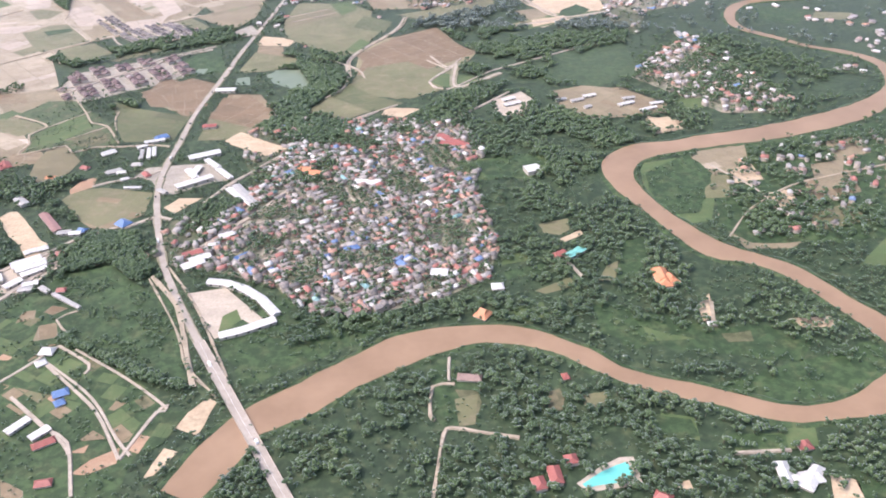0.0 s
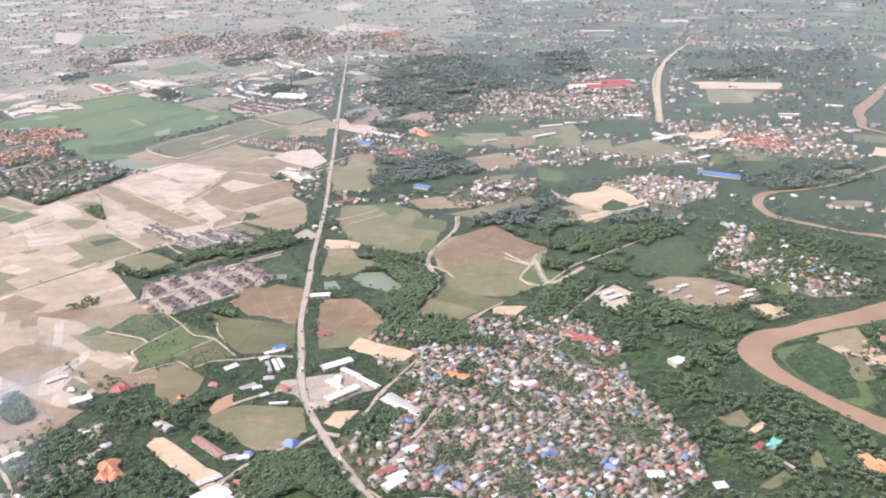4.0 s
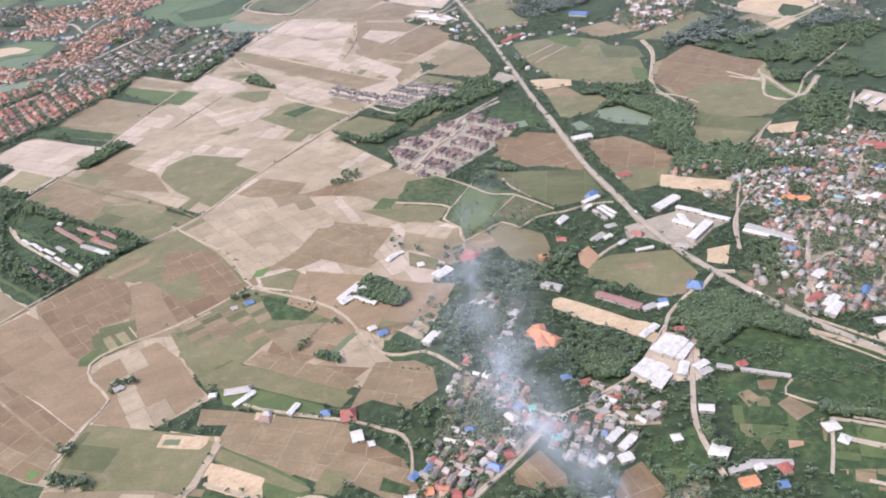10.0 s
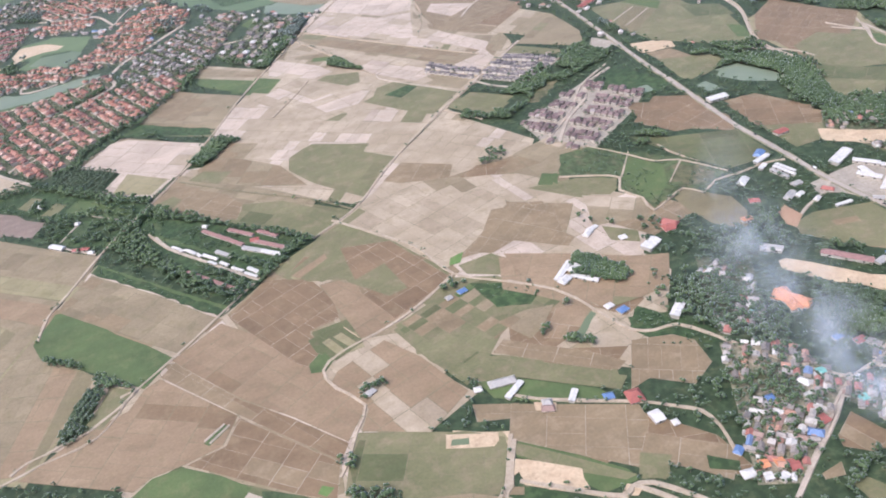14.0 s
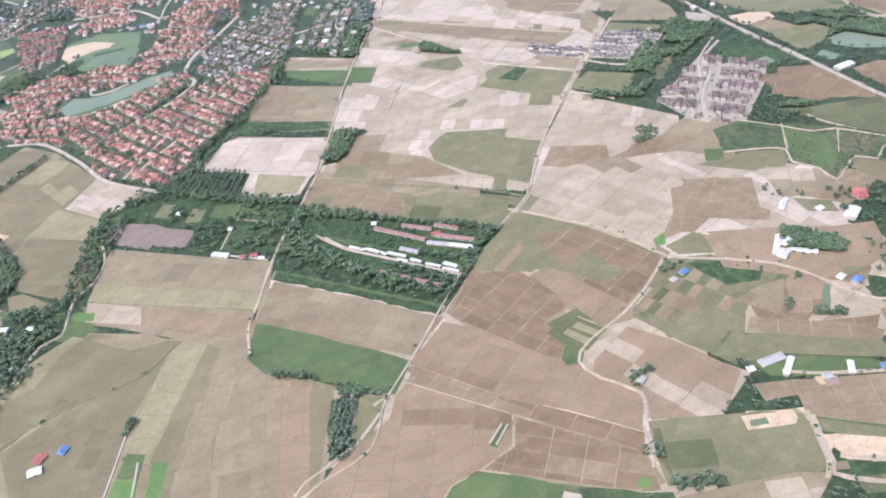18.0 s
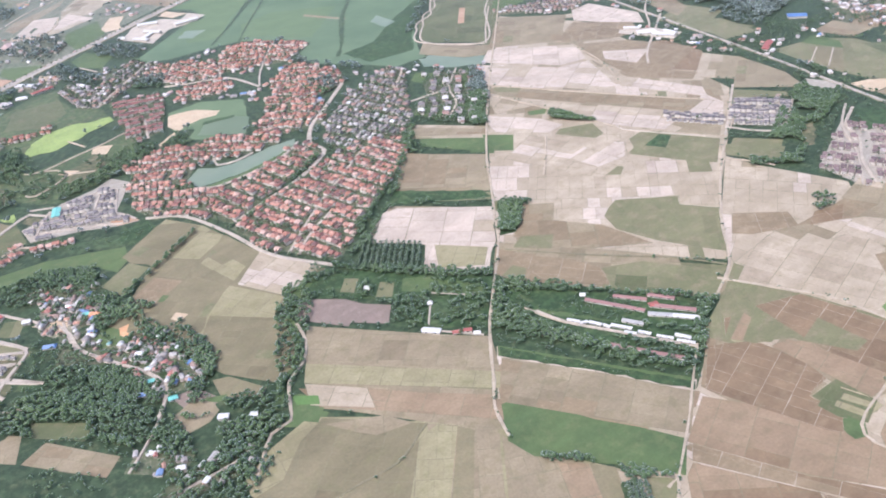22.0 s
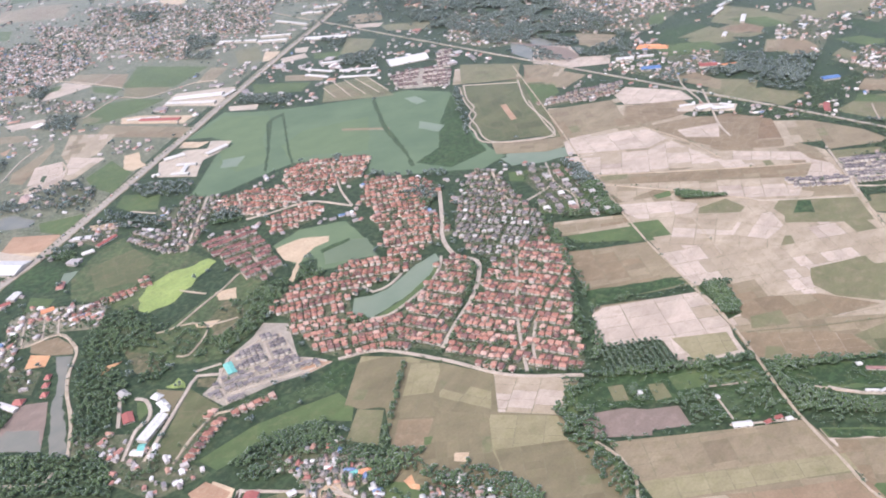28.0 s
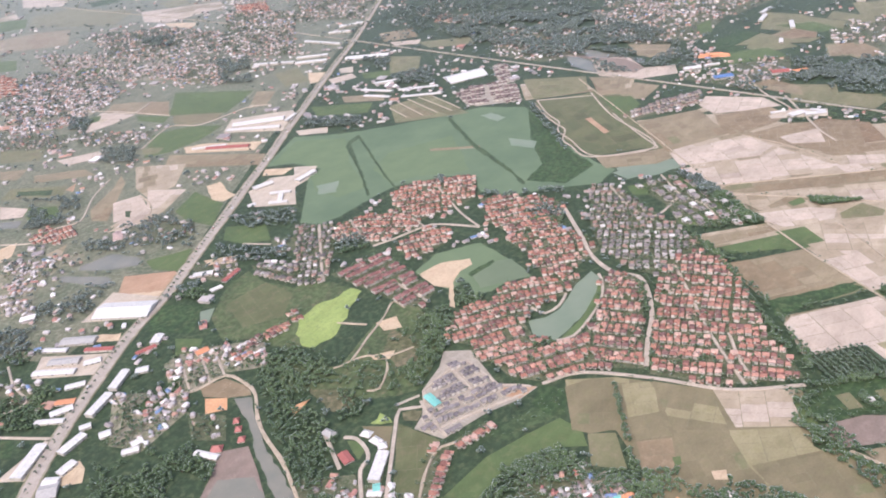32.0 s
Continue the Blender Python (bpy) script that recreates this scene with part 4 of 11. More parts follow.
def build_homes(kind, limit, name):
    """Up to limit houses as things with their parts, the rest joined."""
    words, group = HOUSE_WORDS[kind]
    g = np.concatenate(home_spots[kind]) if home_spots[kind] else np.zeros((0, 6))
    shapes = house_shapes(kind)
    pick = np.random.RandomState(17)
    which = pick.randint(0, 5, len(g))
    near = np.argsort(reach(g))
    single, rest = near[:limit], near[limit:]
    models = []
    for n, (body, roof, porch, size) in enumerate(shapes):
        w, d, h = size
        wall_mat = WALL_DARK if kind == "village" and n % 2 else WALL
        models.append((plain_mesh(name, *body, [wall_mat]), plain_mesh("roof", *roof, [ROOF[kind]]), plain_mesh("porch_roof", *porch, [ROOF[kind]]) if porch else None,
                       box_mesh("door", (1.0, 0.12, 2.05), (-w * 0.25, -d / 2 - 0.03, 1.03), WALL_DARK), box_mesh("window", (1.6, 0.12, 1.2), (w * 0.18, d / 2 + 0.03, 1.6), GLASS)))
    for i in single:
        x, y, t, sx, sy, sz = g[i]
        body, roof, porch, door, pane = models[which[i]]
        ob = tagged(new(name, body), words, "house", group)
        ob.matrix_world = Matrix.LocRotScale((x, y, 0.3), Euler((0, 0, t)), (sx, sy, sz))
        part("roof", roof, ob)
        if porch:
            part("porch_roof", porch, ob)
        part("door", door, ob)
        part("window", pane, ob)
    if len(rest):
        protos = []
        for body, roof, porch, size in shapes:
            both = merge(roof, porch) if porch else roof
            bt, rt = tris_of(body[1]), tris_of(both[1])
            protos.append((np.array(list(body[0]) + list(both[0]), float), np.concatenate([bt, rt + len(body[0])]), np.r_[np.zeros(len(bt), int), np.ones(len(rt), int)]))
        ob = scatter("houses", protos, g[rest, :2], g[rest, 3:], g[rest, 2], which[rest], [WALL_DARK if kind in ("village", "suburb", "greyroof") else WALL, ROOF_JOINED[kind]], high=np.full(len(rest), 0.3))
        tagged(ob, group + " in a dense quarter among trees", "houses", kind="stuff")


def hall(kind, height, width, a, b):
    """A long hall, shed or large house: ridge from a to b."""
    a, b = Vector((*a, 0)), Vector((*b, 0))
    d = b - a
    length, turn = max(d.length, 5.0), math.atan2(d.y, d.x)
    style, colour = kind.split("_")
    hip = width * 0.35 if style in ("villa", "temple", "house") else 0.0
    rise = width * (0.32 if style in ("villa", "temple", "house") else 0.11)
    h = max(2.6, height - rise)
    word = {"hall": "large hall", "shed": "long low shed", "temple": "temple hall with a steep roof", "villa": "villa with a hipped roof", "house": "single house", "mall": "wide shopping hall"}[style]
    tone = {"white": "white", "red": "red", "orange": "bright orange", "blue": "blue", "grey": "grey", "long": "brown", "brown": "brown", "teal": "teal"}[colour]
    name = {"hall": "hall", "shed": "shed", "temple": "temple", "villa": "villa", "house": "house", "mall": "shopping_hall"}[style]
    ob = tagged(new(name, plain_mesh(name, *walls(length, width, h), [WALL])), f"{word} under a {tone} roof", "building")
    ob.matrix_world = pose((a.x + b.x) / 2, (a.y + b.y) / 2, 0.3, 0, 0, math.degrees(turn))
    l, r = sides(np.array([tuple(a), tuple(b)]), width / 2)
    stamp([tuple(l[0]), tuple(l[1]), tuple(r[1]), tuple(r[0])], BUILT)
    roof = part("roof", plain_mesh("roof", *gable(length, width, h, rise, 0.7, hip, 0.25), [SHEET[colour]]), ob)
    if style == "temple":
        up = gable(length * 0.55, width * 0.6, h + rise * 0.55, rise * 0.8, 0.4, 0.5)
        part("upper_roof", plain_mesh("upper_roof", *up, [SHEET[colour]]), ob)
    n = max(1, int(length / 9))
    pane = box_mesh("window", (2.6, 0.1, 1.4), (0, 0, 0), GLASS)
    shown = min(n, 3) if reach(np.array([[a.x, a.y]]))[0] < 1700 else 0
    for i in range(shown):
        for s in (-1, 1):
            w = part("window", pane, ob)
            w.location = (-length / 2 + length * (i + 0.5) / min(n, 3), s * (width / 2 + 0.03), min(1.7, h - 0.9))
    if style in ("hall", "shed", "mall"):
        part("ridge_cap", box_mesh("ridge_cap", (length + 1.2, 0.8, 0.25), (0, 0, h + rise + 0.05), SHEET[colour]), roof)
    return ob


# ---- the ground: one sheet to the horizon ----
def ground_sheet():
    n = 60
    xs, ys = np.linspace(-14000, 14000, n), np.linspace(-9000, 19000, n)
    v = [(x, y, 0.0) for y in ys for x in xs]
    f = [(j * n + i, j * n + i + 1, (j + 1) * n + i + 1, (j + 1) * n + i) for j in range(n - 1) for i in range(n - 1)]
    tagged(new("ground", plain_mesh("ground", v, f, [EARTH["ground"]])), "flat green and brown lowland of grass and scrub", "ground", kind="structure")


ground_sheet()
# paler ground beyond the highway, added to imitate haze
field_under([(-1700, 2700), (-1327, 2804), (-816, 3129), (-200, 3480), (337, 3780), (620, 4300), (900, 5600), (1200, 7800), (-2700, 7800), (-2300, 4200)], "outskirts")


# ---- river, roads, fields ----
river_line = river("river", (-194, 461, 31), (-178, 491, 38), (-166, 513, 36), (-156, 532, 34), (-131, 550, 40), (-109, 563, 40), (-83, 585, 38), (-57, 602, 39), (-22, 624, 42), (15, 636, 33), (51, 640, 26), (86, 633, 24), (114, 618, 21), (136, 601, 22), (159, 578, 18), (185, 562, 19), (215, 549, 20), (245, 536, 20), (268, 523, 22), (295, 515, 20), (328, 517, 19), (357, 523, 26), (382, 537, 31), (413, 566, 23), (421, 599, 32), (411, 628, 29), (395, 658, 23), (380, 691, 24), (362, 721, 24), (334, 744, 22), (301, 765, 32), (275, 814, 25), (256, 861, 22), (242, 903, 30), (238, 944, 35), (250, 976, 42), (280, 1000, 39), (326, 1009, 32), (373, 1021, 34), (442, 1033, 38), (527, 1059, 41), (609, 1096, 39), (673, 1153, 23), (707, 1216, 25), (705, 1276, 17), (674, 1319, 14), (636, 1346, 10), (598, 1394, 13), (556, 1450, 14), (556, 1510, 18), (580, 1561, 20), (615, 1591, 18), (658, 1597, 12), (713, 1600, 10), (800, 1625, 9), (920, 1690, 10), (1080, 1780, 12), (1190, 1900, 12), (1170, 2010, 14), (1160, 2071, 20), (1210, 2150, 26), (1258, 2235, 30), (1352, 2334, 34), (1480, 2460, 26), (1567, 2562, 14), (1700, 2700, 10), (1926, 2969, 10))
field("grass", (-384, 797), (-364, 789), (-289, 739), (-246, 695), (-228, 608), (-232, 602), (-345, 669), (-353, 712), (-389, 752))
field("straw", (-447, 2267), (-351, 2101), (-374, 1883), (-416, 1646), (-562, 1525), (-733, 1397), (-832, 1297), (-1031, 1509), (-1005, 1554), (-912, 1690), (-817, 1821), (-660, 2016))
field("straw", (-617, 1484), (-610, 1435), (-588, 1384), (-560, 1315), (-653, 1205), (-759, 1106), (-809, 1179), (-857, 1277), (-822, 1304), (-754, 1375))
field("straw", (-872, 1278), (-829, 1203), (-791, 1089), (-847, 1059), (-892, 1042), (-971, 1014), (-968, 983), (-950, 944), (-1005, 878), (-1302, 1097), (-1219, 1045), (-1126, 1105), (-1045, 1158), (-958, 1199))
field("straw2", (-815, 1293), (-643, 1290), (-578, 1293), (-570, 1204), (-641, 1109), (-653, 1002), (-699, 968), (-751, 1046), (-791, 1089), (-827, 1205))
field("straw", (-890, 1041), (-891, 993), (-853, 905), (-907, 885), (-969, 915), (-950, 945), (-968, 983), (-968, 1013))
field("straw", (-348, 2096), (-374, 1883), (-403, 1931), (-414, 2071))
field("straw", (-324, 1793), (-292, 1727), (-379, 1662), (-421, 1722))
field("straw2", (-292, 1727), (-297, 1621), (-327, 1556), (-413, 1642))
field("olive", (-643, 1628), (-579, 1528), (-643, 1480), (-715, 1587))
field("olive", (-772, 1590), (-751, 1566), (-771, 1554), (-790, 1580))
field("olive", (-830, 1501), (-759, 1449), (-775, 1431), (-742, 1388), (-818, 1310), (-864, 1387), (-883, 1443), (-872, 1479), (-853, 1491))
field("straw2", (-907, 1936), (-808, 1827), (-840, 1790), (-940, 1891))
field("straw2", (-975, 1845), (-876, 1748), (-943, 1648), (-1051, 1745))
field("olive", (-1053, 1742), (-942, 1642), (-954, 1623), (-1074, 1721))
field("white", (-1080, 1715), (-968, 1603), (-1069, 1484), (-1136, 1539), (-1099, 1590), (-1156, 1659))
field("straw2", (-1078, 1713), (-1025, 1661), (-1051, 1602), (-1122, 1614), (-1154, 1658))
field("grass", (-954, 1616), (-929, 1589), (-986, 1530), (-1010, 1539))
field("olive", (-1030, 1506), (-843, 1289), (-906, 1252), (-988, 1359), (-1071, 1464))
field("brown", (-1030, 1506), (-946, 1406), (-969, 1387), (-1054, 1483))
field("straw2", (-960, 1550), (-928, 1516), (-889, 1464), (-872, 1385), (-988, 1466), (-998, 1526))
field("straw2", (-538, 1738), (-512, 1579), (-571, 1534), (-639, 1637))
field("straw2", (-1310, 1537), (-1155, 1373), (-1191, 1317), (-1239, 1251), (-1286, 1305), (-1363, 1398), (-1351, 1456), (-1335, 1494))
field("olive", (-1346, 1464), (-1197, 1311), (-1206, 1299), (-1353, 1448))
field("sand_field", (-1343, 1423), (-1215, 1285), (-1227, 1266), (-1356, 1402))
field("green", (-1377, 1436), (-1355, 1413), (-1367, 1398), (-1390, 1419))
field("green", (-1390, 1417), (-1361, 1385), (-1378, 1369), (-1410, 1396))
field("straw", (-1158, 1354), (-1030, 1170), (-1103, 1113), (-1212, 1282))
field("green", (-1156, 1354), (-1032, 1176), (-1039, 1165), (-1167, 1339))
field("green", (-1214, 1280), (-1103, 1113), (-1143, 1084), (-1170, 1128), (-1208, 1167), (-1235, 1232))
field("straw2", (-1685, 1557), (-1654, 1584), (-1642, 1573), (-1657, 1532))
field("straw2", (-1653, 1528), (-1623, 1545), (-1564, 1470), (-1585, 1449))
field("green", (193, 1541), (255, 1573), (346, 1576), (186, 1502))
field("darkgreen", (228, 1365), (326, 1405), (330, 1269), (244, 1198), (153, 1281))
field("brown", (-77, 1684), (6, 1690), (168, 1707), (0, 1635))
field("grass", (-346, 700), (-260, 731), (-225, 647), (-267, 626), (-321, 654))
field("grass", (-145, 721), (-32, 675), (-58, 642), (-163, 580), (-190, 652))
field("green", (38, 997), (154, 1002), (139, 949), (69, 941))
field("grass", (160, 686), (223, 654), (345, 610), (323, 580), (220, 604), (155, 633))
field("green", (269, 966), (321, 977), (360, 942), (317, 823), (277, 815), (259, 894))
field("straw2", (335, 975), (403, 1009), (400, 938), (345, 914))
field("straw2", (358, 913), (447, 933), (618, 1048), (539, 881), (446, 800), (381, 759), (335, 763), (323, 823))
field("green", (436, 722), (488, 772), (463, 720))
field("grass", (220, 551), (405, 605), (387, 560), (331, 529), (292, 525))
field("grass", (-2, 597), (18, 604), (40, 564), (37, 524), (10, 522), (2, 560))
field("scrub_brown", (19, 566), (38, 563), (36, 534), (20, 533))
field("green", (185, 526), (211, 518), (208, 492), (179, 501))
field("green", (236, 497), (281, 496), (275, 478), (231, 479))
field("sand", (294, 451), (312, 444), (309, 427), (285, 419))
field("grass", (311, 461), (337, 454), (324, 426), (309, 427))
field("olive", (125, 551), (147, 553), (144, 539), (125, 537))
field("sand", (188, 453), (189, 442), (174, 448))
field("sand", (-217, 539), (-195, 568), (-185, 567), (-202, 531))
field("sand", (-316, 821), (-298, 808), (-295, 769), (-311, 787))
field("paleyard", (-242, 729), (-204, 736), (-156, 676), (-201, 653))
field("green", (-199, 688), (-187, 698), (-177, 673), (-199, 662))
field("straw2", (183, 1598), (281, 1619), (340, 1593), (221, 1495))
field("straw2", (114, 1191), (157, 1207), (147, 1126), (116, 1130))
field("straw2", (216, 1211), (300, 1213), (350, 1144), (342, 1115), (238, 1107))
field("sand", (313, 1108), (358, 1085), (311, 1053))
field("green", (368, 1168), (406, 1158), (391, 1119), (365, 1126))
field("sand", (-1573, 1777), (-1539, 1761), (-1555, 1733), (-1586, 1777))
field("paleyard", (104, 455), (124, 470), (141, 479), (152, 479), (153, 464), (153, 453), (141, 449), (111, 446))
field("pool", (108, 454), (124, 465), (139, 472), (146, 474), (149, 462), (146, 456), (120, 452), (111, 450))
field("brown", (-398, 700), (-382, 703), (-379, 685), (-392, 684))
field("brown", (-399, 706), (-381, 707), (-379, 686), (-402, 680))
field("brown", (-378, 718), (-353, 712), (-358, 699), (-376, 701))
field("grass", (-492, 693), (-454, 689), (-458, 648), (-484, 638), (-509, 660))
field("paleyard", (112, 1176), (150, 1191), (154, 1149), (121, 1124), (107, 1146))
field("straw2", (207, 1205), (274, 1217), (340, 1163), (315, 1125), (235, 1117), (198, 1153))
field("paleyard", (233, 1179), (287, 1181), (331, 1143), (305, 1122), (236, 1141))
field("sand", (306, 1087), (338, 1102), (351, 1061), (312, 1049))
field("green", (373, 1158), (408, 1157), (395, 1123), (372, 1137))
field("green", (183, 1501), (264, 1590), (352, 1569), (184, 1485))
field("green", (71, 985), (138, 1007), (156, 973), (129, 939), (83, 953))
field("green", (81, 774), (106, 776), (106, 760), (77, 754))
field("green", (1202, 3176), (1417, 3163), (1344, 3019), (1149, 3055))
field("sand", (1080, 2810), (1302, 2707), (1252, 2616), (1041, 2683))
field("mud", (983, 2597), (1122, 2545), (1032, 2438), (935, 2472))
field("green", (862, 2485), (1018, 2375), (990, 2288), (829, 2330))
field("sand", (696, 2131), (786, 2097), (760, 2041), (683, 2065))
field("green", (648, 1919), (777, 1847), (754, 1778), (619, 1824))
field("olive", (224, 2191), (295, 2179), (277, 2103), (198, 2134))
field("green", (225, 1888), (274, 1833), (245, 1771), (203, 1799))
field("olive", (118, 2007), (204, 1966), (180, 1920), (107, 1946))
field("green", (523, 2678), (635, 2630), (548, 2522), (496, 2548))
field("green", (-1264, 4765), (-1053, 4730), (-1041, 4380), (-1219, 4297))
field("white", (-1455, 4985), (-1295, 4892), (-1252, 4441), (-1364, 4540))
field("water", (-72, 2598), (10, 2673), (-36, 2446), (-93, 2435))
field("water", (38, 2490), (92, 2506), (73, 2398), (11, 2403))
field("straw2", (-336, 2367), (-207, 2449), (-218, 2316), (-313, 2312))
field("darkolive", (-611, 2300), (-432, 2477), (-236, 2462), (-322, 2361), (-456, 2264), (-576, 2124))
field("grass", (-104, 2333), (-8, 2225), (-79, 2163), (-139, 2219))
field("olive", (-185, 2039), (-128, 1990), (-142, 1922), (-201, 1946))
field("olive", (115, 2237), (195, 2156), (147, 2096), (81, 2167))
field("olive", (104, 1961), (182, 1950), (143, 1878), (78, 1921))
field("olive", (-63, 2684), (-94, 2487), (-136, 2367), (-185, 2473))
field("water", (-40, 2697), (-90, 2577), (-130, 2435), (-171, 2514), (-139, 2620))
field("green", (46, 2289), (120, 2164), (65, 2086), (-32, 2211))
field("mud", (-1490, 1523), (-1461, 1520), (-1444, 1483), (-1478, 1471))
field("green", (-1516, 1708), (-1475, 1691), (-1490, 1655), (-1528, 1670))
field("orange_ground", (-1492, 1695), (-1479, 1687), (-1495, 1669), (-1500, 1679))
field("sand", (-1687, 1860), (-1631, 1889), (-1623, 1855), (-1669, 1825))
field("sand", (-1696, 1856), (-1677, 1849), (-1690, 1834))
field("olive", (-1652, 1813), (-1597, 1722), (-1612, 1708), (-1662, 1782))
field("olive", (-1612, 1812), (-1588, 1799), (-1605, 1765), (-1628, 1785))
field("olive", (-1770, 1903), (-1703, 1820), (-1704, 1782), (-1769, 1784), (-1797, 1815))
field("marsh", (-972, 2980), (-804, 3055), (-749, 2944), (-652, 2835), (-557, 2743), (-480, 2690), (-447, 2573), (-516, 2479), (-582, 2400), (-634, 2332), (-688, 2232), (-701, 2185), (-773, 2185), (-805, 2233), (-884, 2332), (-894, 2396), (-829, 2457), (-852, 2502), (-884, 2541), (-939, 2592), (-1032, 2608), (-1102, 2610), (-1149, 2629), (-1154, 2674), (-1060, 2753), (-979, 2825), (-931, 2827), (-931, 2923))
field("lake", (-957, 2976), (-822, 3026), (-765, 2909), (-882, 2781), (-963, 2655), (-1030, 2677), (-1028, 2749), (-977, 2819), (-926, 2832), (-926, 2928))
field("lake", (-796, 2731), (-661, 2646), (-809, 2487), (-842, 2510), (-879, 2577), (-932, 2614), (-887, 2705))
field("grass", (-465, 2552), (-536, 2459), (-643, 2327), (-697, 2240), (-797, 2250), (-815, 2336), (-729, 2347), (-630, 2439))
field("pond", (-531, 2654), (-550, 2589), (-521, 2583), (-506, 2637))
field("pond", (-1006, 2771), (-964, 2740), (-1011, 2704), (-1037, 2732))
field("pond", (-632, 2501), (-625, 2427), (-661, 2412), (-667, 2470))
field("brown", (-747, 2648), (-691, 2541), (-702, 2533), (-757, 2637))
field("darkgreen", (-564, 2725), (-686, 2557), (-777, 2396), (-826, 2328), (-833, 2331), (-787, 2397), (-702, 2554), (-581, 2719))
field("darkgreen", (-812, 2862), (-776, 2885), (-735, 2888), (-792, 2804), (-884, 2678), (-948, 2576), (-953, 2581), (-886, 2684), (-797, 2808), (-756, 2871), (-791, 2864), (-902, 2727), (-993, 2619), (-1000, 2621), (-904, 2734))
field("darkolive", (-413, 2569), (-313, 2461), (-565, 2162), (-663, 2265), (-599, 2367), (-548, 2405), (-516, 2440), (-468, 2509))
field("sand_red", (-471, 2366), (-533, 2302), (-504, 2354))
field("pond", (-696, 2188), (-660, 2168), (-608, 2090), (-629, 2063), (-667, 2088), (-737, 2141))
field("straw2", (-668, 2243), (-568, 2134), (-595, 2096), (-691, 2190))
field("olive", (-545, 2946), (-441, 2890), (-523, 2695), (-640, 2845))
field("greyfield", (-547, 2924), (-514, 2911), (-559, 2778), (-611, 2831))
field("straw2", (-528, 3143), (-470, 3031), (-514, 2993), (-562, 3100))
field("green", (-620, 3177), (-538, 3014), (-605, 2975), (-666, 3109))
field("paleyard", (-847, 3289), (-768, 3348), (-653, 3213), (-700, 3152), (-782, 3122))
field("paleyard", (-770, 3084), (-720, 3013), (-750, 2984), (-790, 3048))
field("sand", (-389, 3422), (-366, 3370), (-440, 3309), (-463, 3340))
field("olive", (-185, 3254), (-161, 3145), (-277, 3063), (-321, 3138))
field("straw2", (17, 3479), (98, 3391), (16, 3300), (-62, 3385))
field("white", (-58, 3363), (-9, 3267), (-53, 3243), (-90, 3310))
field("olive", (-38, 3256), (50, 3111), (-15, 3042), (-81, 3174))
field("green", (-344, 3233), (-299, 3156), (-342, 3119), (-384, 3185))
field("paleyard", (-327, 3345), (-298, 3311), (-342, 3270), (-361, 3305))
field("green", (-659, 3753), (-562, 3484), (-734, 3413), (-807, 3584))
field("straw2", (-567, 3465), (-549, 3400), (-651, 3333), (-685, 3370))
field("brown", (-773, 3851), (-721, 3700), (-808, 3588), (-833, 3704))
field("straw2", (-799, 3890), (-739, 3764), (-827, 3729), (-861, 3844))
field("white", (-864, 3855), (-837, 3714), (-916, 3715), (-1001, 3732), (-912, 3826))
field("green", (-967, 3881), (-880, 3830), (-916, 3790), (-984, 3820))
field("green", (-843, 3705), (-814, 3576), (-855, 3547), (-872, 3648))
field("greyfield", (-804, 3574), (-736, 3422), (-794, 3391), (-865, 3480))
field("green", (-933, 3494), (-854, 3443), (-808, 3337), (-916, 3314), (-999, 3328), (-1051, 3369))
field("sand", (-963, 3314), (-924, 3279), (-853, 3122), (-905, 3096), (-987, 3271))
field("straw2", (-1012, 3311), (-911, 3047), (-967, 3006), (-1075, 3250))
field("olive", (-1007, 3444), (-983, 3374), (-1016, 3355), (-1038, 3387))
field("white", (-1158, 3622), (-1051, 3540), (-1077, 3500), (-1169, 3546))
field("green", (-582, 4437), (-538, 4247), (-615, 4167), (-660, 4348))
field("straw2", (-437, 5359), (-296, 5269), (-209, 5106), (-378, 4851), (-487, 5021), (-550, 5141))
field("green", (-627, 4992), (-589, 4882), (-670, 4732), (-722, 4810))
field("white", (203, 6275), (249, 5830), (88, 5672), (23, 5947))
field("white", (80, 4984), (291, 4676), (224, 4556), (-25, 4631), (-48, 4782))
field("sand", (-43, 4646), (0, 4470), (-71, 4418), (-78, 4560))
field("olive", (73, 5544), (90, 5043), (-112, 4922), (-236, 5425), (-86, 5641))
field("green", (-199, 5762), (-130, 5617), (-240, 5445), (-323, 5525))
field("olive", (-566, 3876), (-489, 3792), (-552, 3730), (-597, 3820))
field("olive", (-1186, 3880), (-1120, 3746), (-1177, 3677), (-1235, 3787))
field("straw2", (-1270, 3721), (-1226, 3651), (-1283, 3606), (-1302, 3659))
field("straw2", (-1246, 3585), (-1163, 3475), (-1174, 3405), (-1274, 3535))
field("straw", (-1099, 3338), (-1033, 3212), (-1137, 3121), (-1207, 3137), (-1187, 3211))
field("straw", (-1179, 3172), (-1137, 3077), (-1240, 3026), (-1299, 3030), (-1354, 3047), (-1342, 3086), (-1231, 3103))
field("straw2", (-1308, 3220), (-1211, 3273), (-1147, 3331), (-1176, 3270), (-1259, 3189), (-1327, 3120), (-1343, 3159))
field("white", (-1261, 3196), (-1203, 3166), (-1246, 3079), (-1286, 3069), (-1327, 3098))
field("darkgreen", (-1276, 3124), (-1270, 3110), (-1294, 3080), (-1295, 3097))
field("sand", (-1107, 3040), (-1076, 3026), (-1107, 2957), (-1111, 2927), (-1148, 2928), (-1155, 2961))
field("green", (-1229, 2999), (-1139, 3042), (-1152, 2954), (-1154, 2921), (-1241, 2854), (-1247, 2935))
field("green", (-1405, 2864), (-1328, 2812), (-1400, 2756), (-1422, 2817))
